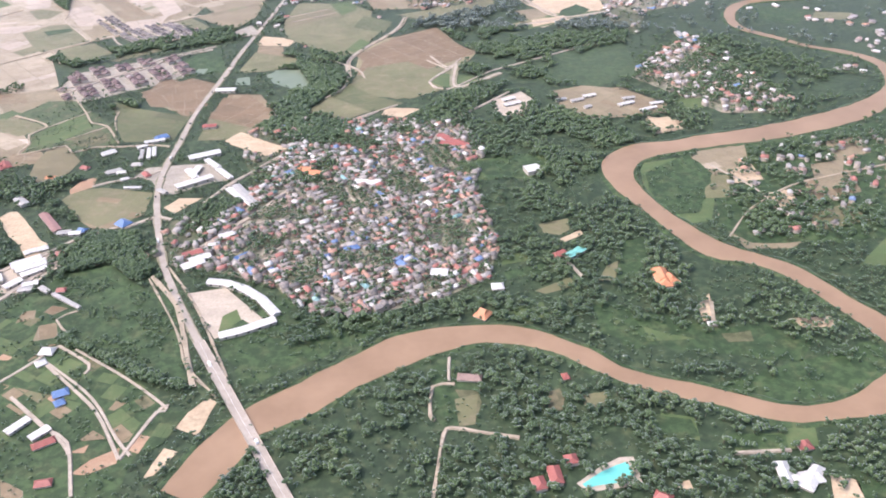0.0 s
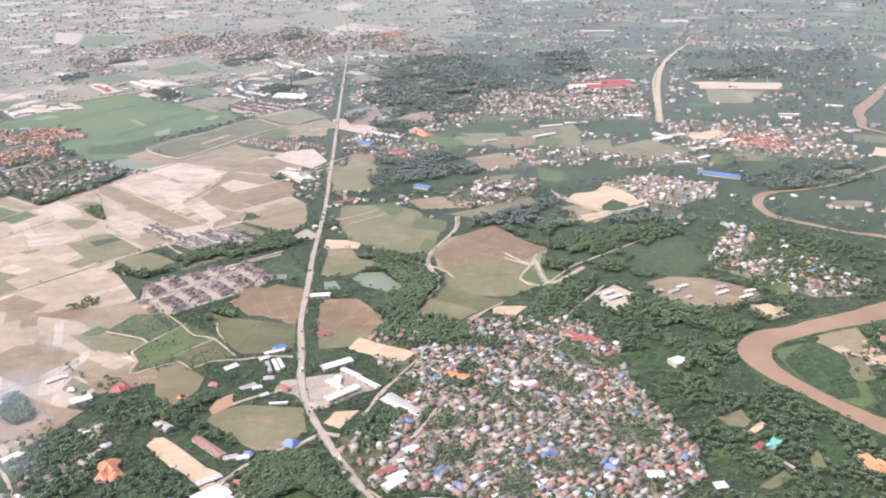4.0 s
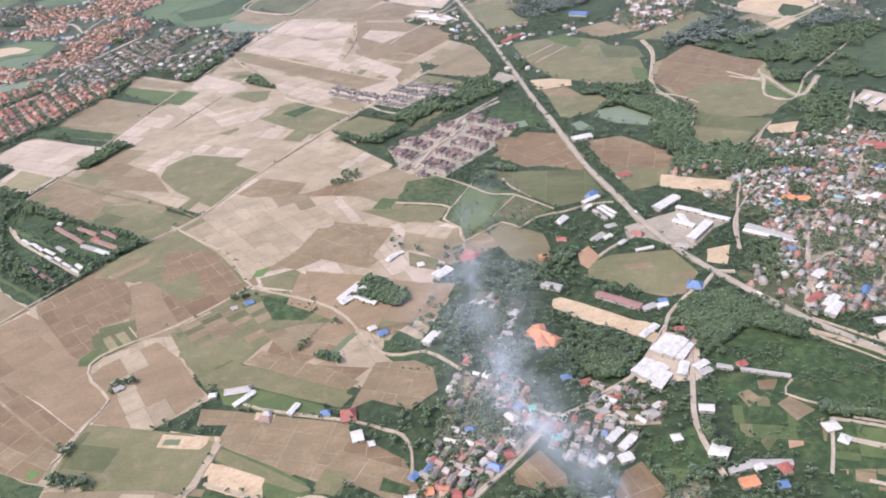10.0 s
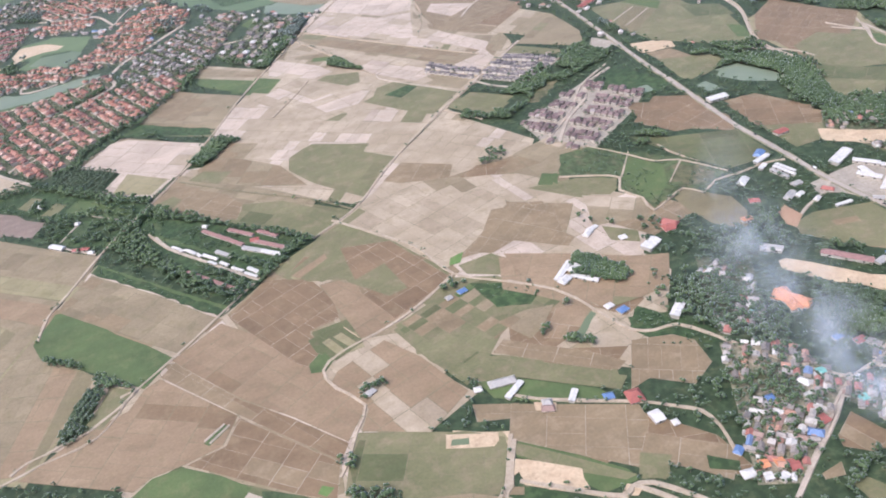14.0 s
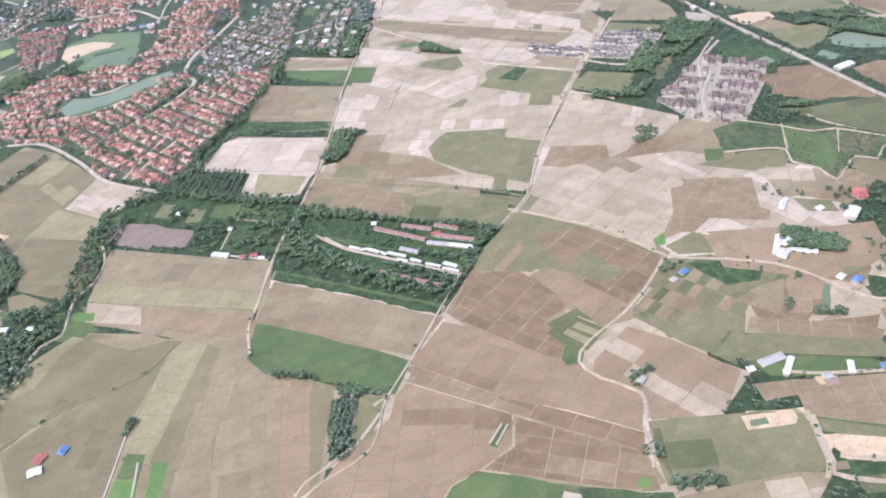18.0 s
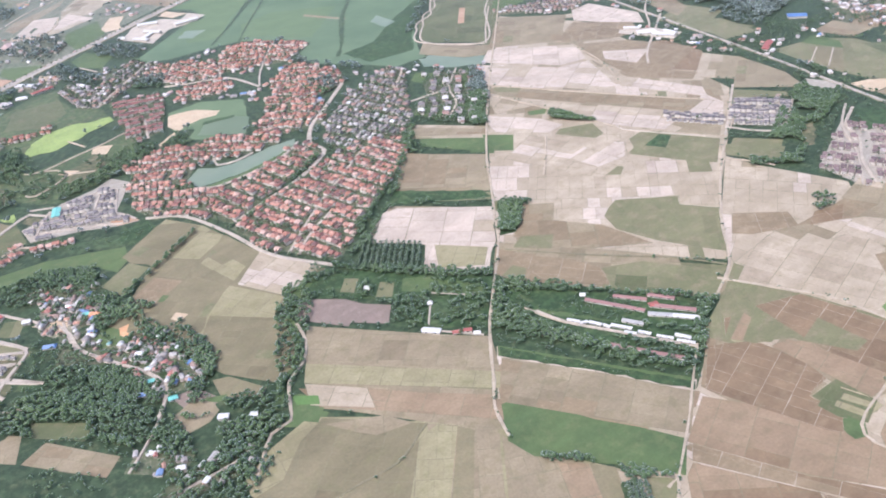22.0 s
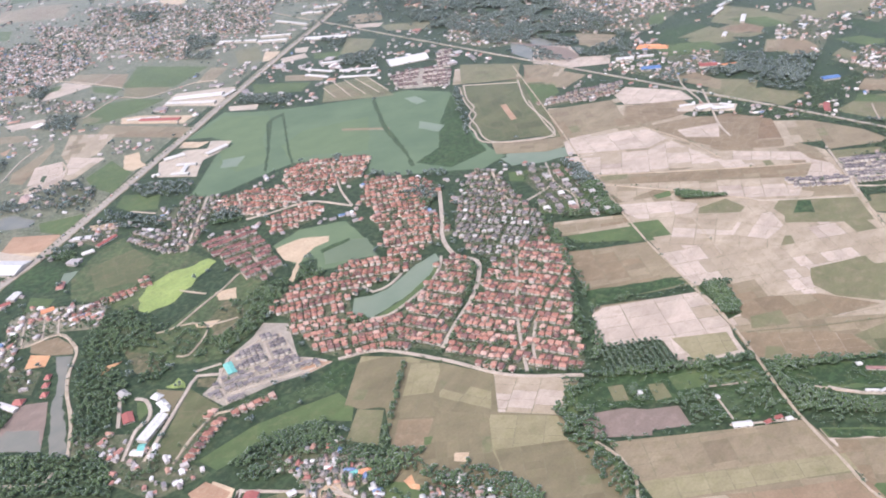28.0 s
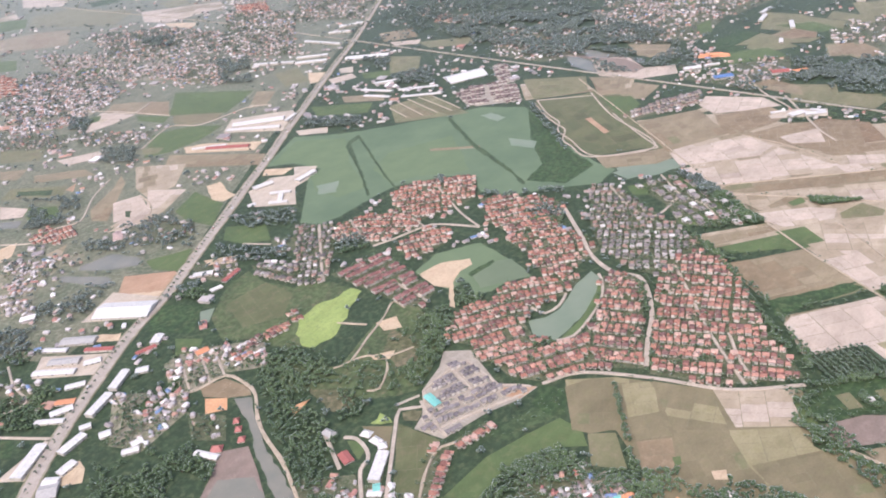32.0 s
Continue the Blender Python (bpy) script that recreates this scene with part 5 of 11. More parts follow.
field("sand_red", (-1465, 2851), (-1405, 2767), (-1414, 2737), (-1468, 2710), (-1526, 2790))
field("sand", (-1515, 2804), (-1464, 2724), (-1477, 2702), (-1526, 2780))
field("paleyard", (-1607, 2779), (-1513, 2818), (-1477, 2706), (-1535, 2669))
field("water", (-1527, 2988), (-1481, 2886), (-1489, 2854), (-1508, 2855), (-1537, 2960))
field("water", (-1482, 2984), (-1418, 2962), (-1403, 2882), (-1424, 2863), (-1459, 2900), (-1494, 2968))
field("olive", (-1321, 3565), (-1248, 3417), (-1295, 3365), (-1373, 3524))
field("darkgreen", (-1324, 3529), (-1278, 3433), (-1299, 3410), (-1340, 3500))
field("sand_red", (-1265, 3400), (-1228, 3410), (-1263, 3366))
field("green", (-1376, 3408), (-1330, 3331), (-1361, 3254), (-1409, 3322))
field("white", (-1395, 3482), (-1370, 3392), (-1403, 3359), (-1436, 3404))
field("water", (-1445, 3388), (-1415, 3337), (-1443, 3312), (-1461, 3356))
field("straw", (-1487, 3111), (-1434, 3110), (-1470, 3072), (-1489, 3086))
field("sand", (-1519, 3246), (-1483, 3238), (-1526, 3183), (-1555, 3178))
field("grass", (-1501, 2691), (-1462, 2607), (-1532, 2551), (-1568, 2632))
field("pond", (-1480, 2594), (-1459, 2579), (-1495, 2551), (-1508, 2559))
field("sand", (-1352, 2744), (-1307, 2694), (-1330, 2676), (-1360, 2718))
field("green", (-1232, 2818), (-1188, 2742), (-1233, 2676), (-1269, 2721), (-1275, 2776))
field("paleyard", (-1089, 2909), (-1012, 2916), (-979, 2869), (-1092, 2747), (-1140, 2832))
field("paleyard", (-946, 2907), (-920, 2853), (-986, 2818), (-1030, 2817))
field("sand", (-982, 2969), (-949, 2905), (-990, 2900), (-1013, 2945))
field("scrubland", (-1486, 2554), (-1403, 2615), (-1340, 2622), (-1355, 2557), (-1345, 2488), (-1323, 2485), (-1300, 2435), (-1300, 2366), (-1391, 2335), (-1485, 2347), (-1498, 2443), (-1524, 2478))
field("darkolive", (-1443, 2567), (-1355, 2557), (-1361, 2476), (-1423, 2440), (-1479, 2479))
field("lake", (-1209, 2317), (-1142, 2324), (-1073, 2269), (-1101, 2188), (-1137, 2117), (-1164, 2146), (-1204, 2153), (-1225, 2173), (-1197, 2206), (-1231, 2229), (-1221, 2274))
field("sand", (-1212, 2304), (-1164, 2293), (-1129, 2253), (-1144, 2237), (-1172, 2243), (-1208, 2232), (-1272, 2180), (-1272, 2192), (-1226, 2227), (-1232, 2256))
field("pond_green", (-1171, 2222), (-1118, 2207), (-1099, 2183), (-1134, 2119), (-1170, 2147), (-1204, 2177))
field("grass", (-1174, 2225), (-1116, 2212), (-1121, 2204), (-1180, 2213))
field("pond", (-1252, 2049), (-1232, 2030), (-1202, 2022), (-1167, 2027), (-1124, 2036), (-1079, 2033), (-1090, 2012), (-1138, 1991), (-1187, 1980), (-1239, 1980), (-1277, 1983), (-1285, 2018), (-1268, 2034))
field("green", (-1090, 2012), (-1148, 1973), (-1212, 1966), (-1267, 1964), (-1275, 1979), (-1207, 1978), (-1163, 1987), (-1130, 1995))
field("darkgreen", (-1052, 1928), (-1061, 1905), (-1154, 1872), (-1157, 1880))
field("green", (-849, 1981), (-820, 1939), (-847, 1918), (-877, 1963))
field("green", (-779, 1957), (-753, 1924), (-792, 1898), (-818, 1935))
field("green", (-688, 2054), (-704, 2000), (-742, 1995), (-733, 2040))
field("green", (-765, 2127), (-740, 2096), (-783, 2069), (-795, 2099))
field("estate_ground", (-1378, 2123), (-1357, 2087), (-1406, 2002), (-1385, 1948), (-1418, 1955), (-1467, 1981), (-1537, 2001), (-1540, 2050), (-1512, 2058), (-1467, 2093), (-1413, 2104))
field("sand_red", (-1410, 1991), (-1385, 1950), (-1418, 1957), (-1424, 1977))
field("scrub_brown", (-1521, 2087), (-1505, 2063), (-1524, 2056), (-1534, 2074))
field("darkolive", (-1542, 2077), (-1541, 2003), (-1566, 2003), (-1637, 1965), (-1653, 1993))
field("green", (-1621, 1937), (-1538, 1931), (-1478, 1909), (-1428, 1887), (-1434, 1850), (-1458, 1827), (-1488, 1877), (-1529, 1902), (-1587, 1896), (-1617, 1901))
field("darkgreen", (-1503, 1956), (-1409, 1926), (-1425, 1893), (-1498, 1923))
field("grass", (-1377, 1946), (-1373, 1911), (-1420, 1883), (-1430, 1903), (-1421, 1936))
field("green", (-1604, 2117), (-1596, 2103), (-1605, 2083), (-1624, 2077), (-1616, 2096))
field("greyfield", (-1571, 2120), (-1550, 2080), (-1592, 2052), (-1647, 2019), (-1653, 2030), (-1594, 2056))
field("algae", (-1561, 2113), (-1537, 2116), (-1538, 2096), (-1544, 2086))
field("scrubland", (-1506, 2321), (-1486, 2244), (-1411, 2265), (-1302, 2285), (-1301, 2183), (-1405, 2119), (-1470, 2099), (-1498, 2119), (-1525, 2162), (-1542, 2238), (-1576, 2276), (-1520, 2349))
field("scrub_brown", (-1366, 2244), (-1369, 2187), (-1417, 2143), (-1446, 2163), (-1429, 2199))
field("scrub_brown", (-1543, 2255), (-1526, 2207), (-1543, 2156), (-1568, 2178))
field("algae", (-1452, 2377), (-1411, 2407), (-1370, 2410), (-1331, 2391), (-1301, 2390), (-1300, 2366), (-1342, 2351), (-1389, 2329), (-1434, 2312), (-1467, 2320), (-1471, 2342))
field("sand", (-1366, 2274), (-1335, 2255), (-1356, 2225), (-1377, 2246))
field("sand", (-1440, 2221), (-1410, 2194), (-1432, 2187), (-1445, 2208))
field("orange_ground", (-1592, 2245), (-1562, 2231), (-1602, 2225))
field("brown", (-1626, 2410), (-1590, 2392), (-1587, 2341), (-1599, 2321), (-1623, 2352), (-1638, 2388))
field("water", (-1618, 2339), (-1602, 2317), (-1633, 2274), (-1668, 2214), (-1721, 2094), (-1734, 2119), (-1683, 2219), (-1646, 2273))
field("mud", (-1707, 2263), (-1680, 2236), (-1705, 2190), (-1738, 2136), (-1787, 2213), (-1752, 2233))
field("water", (-1746, 2222), (-1718, 2181), (-1738, 2136), (-1784, 2206))
field("orange_ground", (-1640, 2381), (-1622, 2350), (-1641, 2328), (-1664, 2351))
field("grass", (-1710, 2470), (-1631, 2467), (-1645, 2432), (-1718, 2429))
field("grass", (-1835, 2335), (-1796, 2312), (-1832, 2287))
field("green", (-1557, 2565), (-1534, 2518), (-1561, 2499), (-1589, 2523))
field("paleyard", (-1913, 2511), (-1824, 2528), (-1818, 2491), (-1881, 2460))
field("sand", (-1864, 2429), (-1822, 2439), (-1828, 2415), (-1847, 2392), (-1866, 2411))
field("paleyard", (-1704, 2746), (-1636, 2634), (-1682, 2598), (-1750, 2701))
field("sand", (-1619, 2715), (-1592, 2674), (-1608, 2658), (-1631, 2693))
field("grass", (-1865, 2604), (-1849, 2574), (-1873, 2538), (-1886, 2563))
field("straw2", (32, 2553), (85, 2473), (27, 2378), (-21, 2439))
field("grass", (112, 2333), (251, 2291), (239, 2206), (58, 2232))
field("brown", (207, 2210), (302, 2150), (233, 2097), (177, 2153))
field("white", (-69, 2595), (-25, 2506), (-102, 2416), (-62, 2346), (-123, 2310), (-187, 2390), (-192, 2503))
field("brown", (-217, 2513), (-210, 2395), (-287, 2364), (-325, 2430))
field("straw", (-305, 2682), (-215, 2542), (-300, 2460), (-405, 2600))
field("green", (-341, 2414), (-305, 2355), (-368, 2300), (-431, 2320))
field("straw", (-379, 2180), (-246, 2112), (-250, 2044), (-325, 2121), (-391, 2161))
field("olive", (-135, 2018), (-110, 1922), (-245, 1871), (-241, 1983))
field("olive", (179, 2036), (203, 1987), (93, 1955), (83, 2000))
field("greyfield", (-1354, 1922), (-1317, 1862), (-1283, 1736), (-1231, 1634), (-1329, 1589), (-1338, 1554), (-1355, 1500), (-1388, 1480), (-1519, 1734), (-1466, 1745), (-1415, 1810), (-1442, 1860))
field("greyfield", (-1368, 1914), (-1335, 1891), (-1321, 1863), (-1412, 1810), (-1436, 1835), (-1440, 1861))
field("sand_field", (-1327, 1848), (-1304, 1816), (-1317, 1802), (-1357, 1777), (-1386, 1807))
field("greyfield", (-1302, 1813), (-1285, 1739), (-1331, 1699), (-1347, 1687), (-1381, 1746), (-1331, 1790))
field("greyfield", (-1388, 1806), (-1360, 1775), (-1391, 1743), (-1420, 1779))
field("straw2", (-1422, 1778), (-1394, 1742), (-1441, 1713), (-1466, 1745))
field("straw", (-1281, 1737), (-1234, 1641), (-1302, 1614), (-1340, 1681), (-1311, 1709))
field("sand_field", (-1349, 1686), (-1304, 1614), (-1329, 1589), (-1337, 1559), (-1388, 1596), (-1412, 1620), (-1384, 1665))
field("greyfield", (-1385, 1744), (-1350, 1688), (-1416, 1624), (-1447, 1607), (-1490, 1682), (-1442, 1711))
field("sand_field", (-1413, 1619), (-1338, 1554), (-1355, 1500), (-1388, 1480), (-1451, 1592))
field("sand", (-1427, 1677), (-1416, 1663), (-1430, 1654), (-1438, 1668))
field("green", (-1427, 1727), (-1420, 1719), (-1432, 1712), (-1439, 1717))
field("olive", (-1438, 1839), (-1419, 1808), (-1447, 1785), (-1471, 1765), (-1487, 1806))
field("mud", (-1285, 1589), (-1246, 1554), (-1234, 1530), (-1271, 1502), (-1313, 1555))
field("grass", (-1228, 1629), (-1209, 1591), (-1260, 1570), (-1286, 1602))
field("olive", (-1223, 1594), (-1217, 1582), (-1243, 1560), (-1254, 1568))
field("grass", (-1257, 1620), (-1207, 1614), (-1136, 1533), (-1076, 1469), (-1146, 1389), (-1206, 1444), (-1195, 1504), (-1278, 1586), (-1278, 1614))
field("mud", (-1294, 1592), (-1208, 1504), (-1231, 1474), (-1314, 1555))
field("green", (-1166, 1543), (-1142, 1526), (-1094, 1460), (-1107, 1445), (-1183, 1520))
field("olive", (-1193, 1556), (-1180, 1542), (-1198, 1518), (-1215, 1531))
field("olive", (-1224, 1595), (-1210, 1582), (-1231, 1559), (-1244, 1572))
field("darkgreen", (-1163, 1476), (-1119, 1432), (-1147, 1400), (-1189, 1442))
field("grass", (-1078, 1458), (-991, 1356), (-913, 1259), (-1022, 1181), (-1069, 1245), (-1101, 1324), (-1139, 1390))
field("green", (-1068, 1385), (-1039, 1376), (-993, 1285), (-1010, 1279), (-1067, 1349), (-1084, 1379))
field("darkgreen", (-1034, 1372), (-972, 1302), (-993, 1285), (-1043, 1344))
field("greyfield", (-1396, 1640), (-1322, 1568), (-1334, 1506), (-1360, 1477), (-1387, 1469), (-1426, 1520), (-1438, 1551), (-1421, 1604))
field("greyfield", (-1441, 1520), (-1423, 1513), (-1397, 1467), (-1407, 1456), (-1444, 1486))
field("straw2", (-1500, 1490), (-1475, 1501), (-1455, 1492), (-1454, 1467), (-1470, 1456), (-1495, 1454))
field("green", (-1466, 1499), (-1437, 1486), (-1440, 1477), (-1453, 1482))
field("orange_ground", (-1496, 1695), (-1483, 1695), (-1492, 1679), (-1500, 1678))
field("sand_red", (-1662, 1897), (-1637, 1896), (-1629, 1855), (-1676, 1832))
field("green", (-1529, 1701), (-1497, 1689), (-1497, 1678), (-1524, 1675))
field("grass", (-1486, 1576), (-1474, 1571), (-1485, 1554), (-1491, 1556))
field("green", (-1305, 1604), (-1260, 1637), (-1244, 1640), (-1251, 1622), (-1303, 1586), (-1316, 1562), (-1328, 1515), (-1351, 1482), (-1379, 1457), (-1399, 1421), (-1406, 1427), (-1384, 1467), (-1360, 1477), (-1339, 1511), (-1328, 1556))
field("straw", (-1039, 1162), (-900, 1249), (-776, 1330), (-626, 1245), (-521, 1094), (-596, 1006), (-589, 965), (-669, 870), (-707, 854), (-834, 960), (-874, 944), (-986, 813), (-1170, 898), (-1202, 1120))
field("olive", (-900, 1249), (-833, 1287), (-794, 1149), (-783, 1090), (-815, 1071), (-873, 1045), (-903, 1153))
field("olive", (-982, 1212), (-908, 1246), (-887, 1241), (-858, 1173), (-880, 1133), (-903, 1153), (-953, 1175))
field("sand_field", (-955, 1189), (-899, 1212), (-898, 1203), (-950, 1177))
field("straw2", (-1036, 1160), (-969, 1211), (-953, 1175), (-934, 1151), (-936, 1080), (-973, 1079), (-949, 1036), (-1010, 1017), (-1026, 1097))
field("straw2", (-934, 1151), (-902, 1159), (-893, 1103), (-856, 1119), (-876, 1025), (-918, 1038), (-930, 1077))
field("darkolive", (-964, 1079), (-923, 1079), (-914, 1046), (-933, 1025), (-962, 1030))
field("sand_field", (-951, 1059), (-922, 1054), (-922, 1026), (-950, 1026))
field("green", (-985, 1033), (-960, 1040), (-954, 1026), (-971, 1010))
field("brown", (-835, 1203), (-793, 1177), (-783, 1090), (-815, 1071), (-869, 1054))
field("brown", (-763, 1159), (-712, 1136), (-736, 1108), (-777, 1112))
field("brown", (-674, 1181), (-641, 1168), (-632, 1132), (-667, 1102), (-722, 1149))
field("olive", (-738, 1102), (-719, 1065), (-735, 1049), (-779, 1081), (-780, 1101))
field("olive", (-634, 1205), (-569, 1189), (-526, 1162), (-538, 1145), (-589, 1144))
field("green", (-604, 1220), (-582, 1215), (-597, 1190))
field("olive", (-810, 1092), (-752, 1059), (-730, 1010), (-775, 990), (-829, 1021), (-844, 1063))
field("green", (-804, 1064), (-742, 1029), (-760, 998), (-810, 1021))
field("olive", (-868, 1042), (-805, 1018), (-787, 975), (-834, 960), (-881, 986))
field("russet", (-672, 989), (-642, 966), (-658, 946), (-689, 964))
field("russet", (-775, 990), (-717, 991), (-714, 935), (-762, 921), (-795, 949))
field("grass", (-699, 1004), (-673, 1001), (-695, 973), (-708, 998))
field("olive", (-604, 1078), (-575, 1047), (-586, 1026), (-611, 1048))
field("grass", (-657, 935), (-635, 901), (-606, 875), (-623, 845), (-669, 870), (-682, 907))
field("olive", (-847, 957), (-794, 934), (-726, 864), (-730, 853), (-794, 900), (-848, 911))
field("russet", (-783, 932), (-698, 886), (-731, 866), (-779, 909))
field("green", (-846, 919), (-806, 898), (-754, 852), (-746, 831), (-807, 863), (-843, 891))
field("russet", (-864, 894), (-826, 873), (-836, 858), (-870, 872))
field("russet", (-837, 854), (-758, 829), (-732, 799), (-700, 752), (-697, 708), (-707, 700), (-733, 740), (-758, 753), (-786, 774), (-797, 773), (-832, 820))
field("green", (-757, 817), (-750, 813), (-758, 801), (-767, 806))
field("green", (-778, 800), (-770, 800), (-779, 785), (-786, 793))
field("olive", (-763, 766), (-752, 750), (-761, 734), (-782, 745))
field("green", (-849, 833), (-825, 809), (-786, 760), (-782, 745), (-816, 748), (-840, 795), (-859, 818))
field("brown", (-1115, 1114), (-1103, 1110), (-1040, 1004), (-1005, 925), (-985, 911), (-993, 895), (-1023, 951), (-1067, 1019), (-1109, 1090))
field("straw2", (-1106, 970), (-1068, 992), (-1038, 964), (-992, 903), (-1003, 856), (-1027, 861), (-1073, 906), (-1102, 936))
field("darkolive", (-1155, 955), (-1125, 963), (-1107, 938), (-1073, 906), (-1027, 861), (-1005, 846), (-1018, 822), (-1099, 870), (-1122, 916))
field("darkgreen", (-1066, 895), (-1005, 846), (-1015, 821), (-1076, 858))
field("paleyard", (-1096, 882), (-1083, 907), (-1067, 888), (-1080, 870))
field("green", (-1101, 979), (-1074, 995), (-1071, 987), (-1098, 969))
field("olive", (-969, 916), (-892, 871), (-853, 839), (-865, 815), (-886, 787), (-960, 822), (-1004, 853), (-986, 892), (-975, 910))
field("straw2", (-1006, 840), (-910, 802), (-887, 784), (-917, 773), (-1011, 819))
field("green", (-1021, 872), (-1004, 867), (-1014, 854), (-1024, 861))
field("sand", (-894, 874), (-848, 846), (-855, 832), (-897, 854))
field("pond", (-892, 869), (-877, 863), (-878, 849), (-895, 856))
field("sand_field", (-871, 856), (-856, 850), (-855, 837), (-875, 845))
field("sand", (-863, 813), (-851, 811), (-843, 789), (-851, 779), (-866, 797))
field("sand", (-856, 794), (-825, 780), (-822, 768), (-823, 757), (-853, 773))
field("olive", (-878, 771), (-851, 764), (-819, 730), (-833, 730), (-883, 755))
field("sand", (-488, 916), (-479, 916), (-464, 898), (-443, 869), (-412, 829), (-426, 815), (-448, 844), (-478, 877), (-495, 903))
field("grass", (-481, 898), (-462, 880), (-455, 862), (-478, 887))
field("sand", (-292, 931), (-264, 928), (-290, 894), (-306, 909))
field("paleyard", (-473, 761), (-407, 817), (-387, 793), (-417, 740))
field("russet", (-617, 702), (-588, 717), (-579, 683), (-582, 671), (-606, 675), (-622, 691))
field("russet", (-535, 667), (-515, 671), (-512, 635), (-536, 620), (-555, 616), (-551, 648))
field("olive", (-614, 660), (-601, 660), (-592, 636), (-608, 636))
field("olive", (-644, 662), (-629, 658), (-617, 630), (-644, 636))
field("green", (-502, 687), (-464, 683), (-468, 647), (-504, 637), (-516, 663))
field("brown", (-657, 678), (-635, 680), (-642, 668), (-659, 672))
field("sand_field", (-1299, 1315), (-1228, 1257), (-1240, 1224), (-1175, 1123), (-1258, 1010), (-1525, 1204), (-1515, 1288), (-1453, 1271))
field("sand_field", (-1474, 1352), (-1435, 1376), (-1382, 1392), (-1323, 1343), (-1290, 1302), (-1341, 1276), (-1401, 1276), (-1452, 1272), (-1486, 1266))
field("greyfield", (-1478, 1323), (-1451, 1280), (-1484, 1281))
field("sand_field", (-1486, 1266), (-1453, 1271), (-1389, 1275), (-1342, 1275), (-1291, 1297), (-1329, 1212), (-1368, 1178), (-1416, 1133), (-1524, 1211))
field("straw2", (-1290, 1302), (-1237, 1249), (-1277, 1192), (-1333, 1072), (-1373, 1101), (-1334, 1197))
field("straw2", (-1245, 1228), (-1227, 1193), (-1207, 1166), (-1195, 1149), (-1176, 1124), (-1216, 1065), (-1243, 1044), (-1280, 1034), (-1335, 1073), (-1287, 1162))
field("green", (-1388, 1175), (-1368, 1165), (-1376, 1146), (-1388, 1151))
field("bright", (-1398, 1146), (-1383, 1140), (-1395, 1117), (-1408, 1126))
field("green", (-1370, 1138), (-1352, 1145), (-1373, 1101), (-1384, 1109))
field("brown", (-1389, 1150), (-1376, 1144), (-1383, 1140), (-1395, 1146))
field("paleyard", (-1473, 1207), (-1441, 1241), (-1426, 1230), (-1453, 1191))
field("orange_ground", (-1444, 1233), (-1435, 1232), (-1437, 1218), (-1447, 1223))
field("olive", (-1170, 1110), (-1149, 1090), (-1169, 1064), (-1199, 1052))
field("darkgreen", (-1194, 1117), (-1175, 1114), (-1198, 1051), (-1224, 1061))
field("green", (-1102, 982), (-1077, 996), (-1069, 987), (-1096, 972))
field("grass", (-416, 670), (-337, 655), (-268, 610), (-223, 566), (-235, 518), (-242, 460), (-336, 466))
field("sand_red", (-374, 596), (-356, 621), (-343, 620), (-365, 590))
field("sand_red", (-372, 667), (-354, 674), (-348, 656), (-364, 649))
field("sand_red", (-312, 561), (-296, 570), (-289, 564), (-300, 553))
field("sand_red", (-307, 538), (-291, 547), (-284, 534), (-296, 527))
field("brown", (-290, 568), (-270, 582), (-264, 569), (-278, 559))
field("brown", (-260, 535), (-242, 544), (-235, 530), (-252, 521))
field("sand_red", (-283, 491), (-272, 505), (-252, 517), (-250, 500), (-271, 489))
field("sand_red", (-292, 514), (-278, 522), (-279, 513))
field("brown", (-336, 489), (-314, 476), (-310, 465), (-327, 466))
field("olive", (-301, 613), (-270, 595), (-275, 579))
field("sand", (-208, 534), (-190, 570), (-183, 565), (-192, 526))
field("sand", (-225, 483), (-216, 514), (-204, 509), (-218, 485))
field("grass", (376, 995), (483, 1026), (622, 1056), (488, 772), (432, 766), (344, 774), (320, 811))
field("straw2", (348, 998), (401, 1004), (403, 956), (347, 943))
field("brown", (450, 904), (514, 927), (506, 871), (442, 850))
field("sand", (374, 941), (405, 953), (406, 911), (369, 905))
field("sand", (400, 878), (429, 885), (424, 852), (393, 842))
field("olive", (336, 930), (369, 926), (353, 872), (325, 872))
field("straw2", (517, 1002), (568, 1017), (562, 968), (510, 950))
field("olive", (425, 826), (479, 847), (487, 808), (423, 790))
field("green", (79, 679), (110, 686), (115, 663), (85, 655))
field("green", (173, 658), (207, 633), (240, 618), (198, 618), (170, 632))
field("green", (278, 500), (303, 504), (297, 480), (275, 478))
field("green", (178, 517), (198, 522), (199, 499), (178, 498))
field("green", (148, 1010), (192, 1014), (186, 959), (146, 948))
field("bright", (256, 854), (288, 891), (283, 814), (257, 799))
field("sand", (257, 669), (273, 687), (266, 650), (255, 643))
field("sand", (333, 641), (374, 642), (372, 625), (341, 627))
field("olive", (-226, 1704), (-123, 1683), (-81, 1629), (-80, 1480), (-113, 1405), (-212, 1530), (-238, 1604))
field("sand_field", (-237, 1613), (-162, 1661), (-135, 1625), (-224, 1559))
field("sand", (-265, 1513), (-206, 1483), (-217, 1455), (-273, 1468))
field("brown", (-269, 1463), (-227, 1456), (-219, 1404), (-267, 1396))
field("olive", (-275, 1406), (-217, 1411), (-212, 1351), (-277, 1338))
field("pond", (-228, 1344), (-187, 1342), (-164, 1274), (-175, 1251), (-219, 1305))
field("pond", (-283, 1317), (-264, 1321), (-258, 1285), (-283, 1290))
field("brown", (-286, 1252), (-237, 1245), (-210, 1185), (-227, 1152), (-286, 1173))
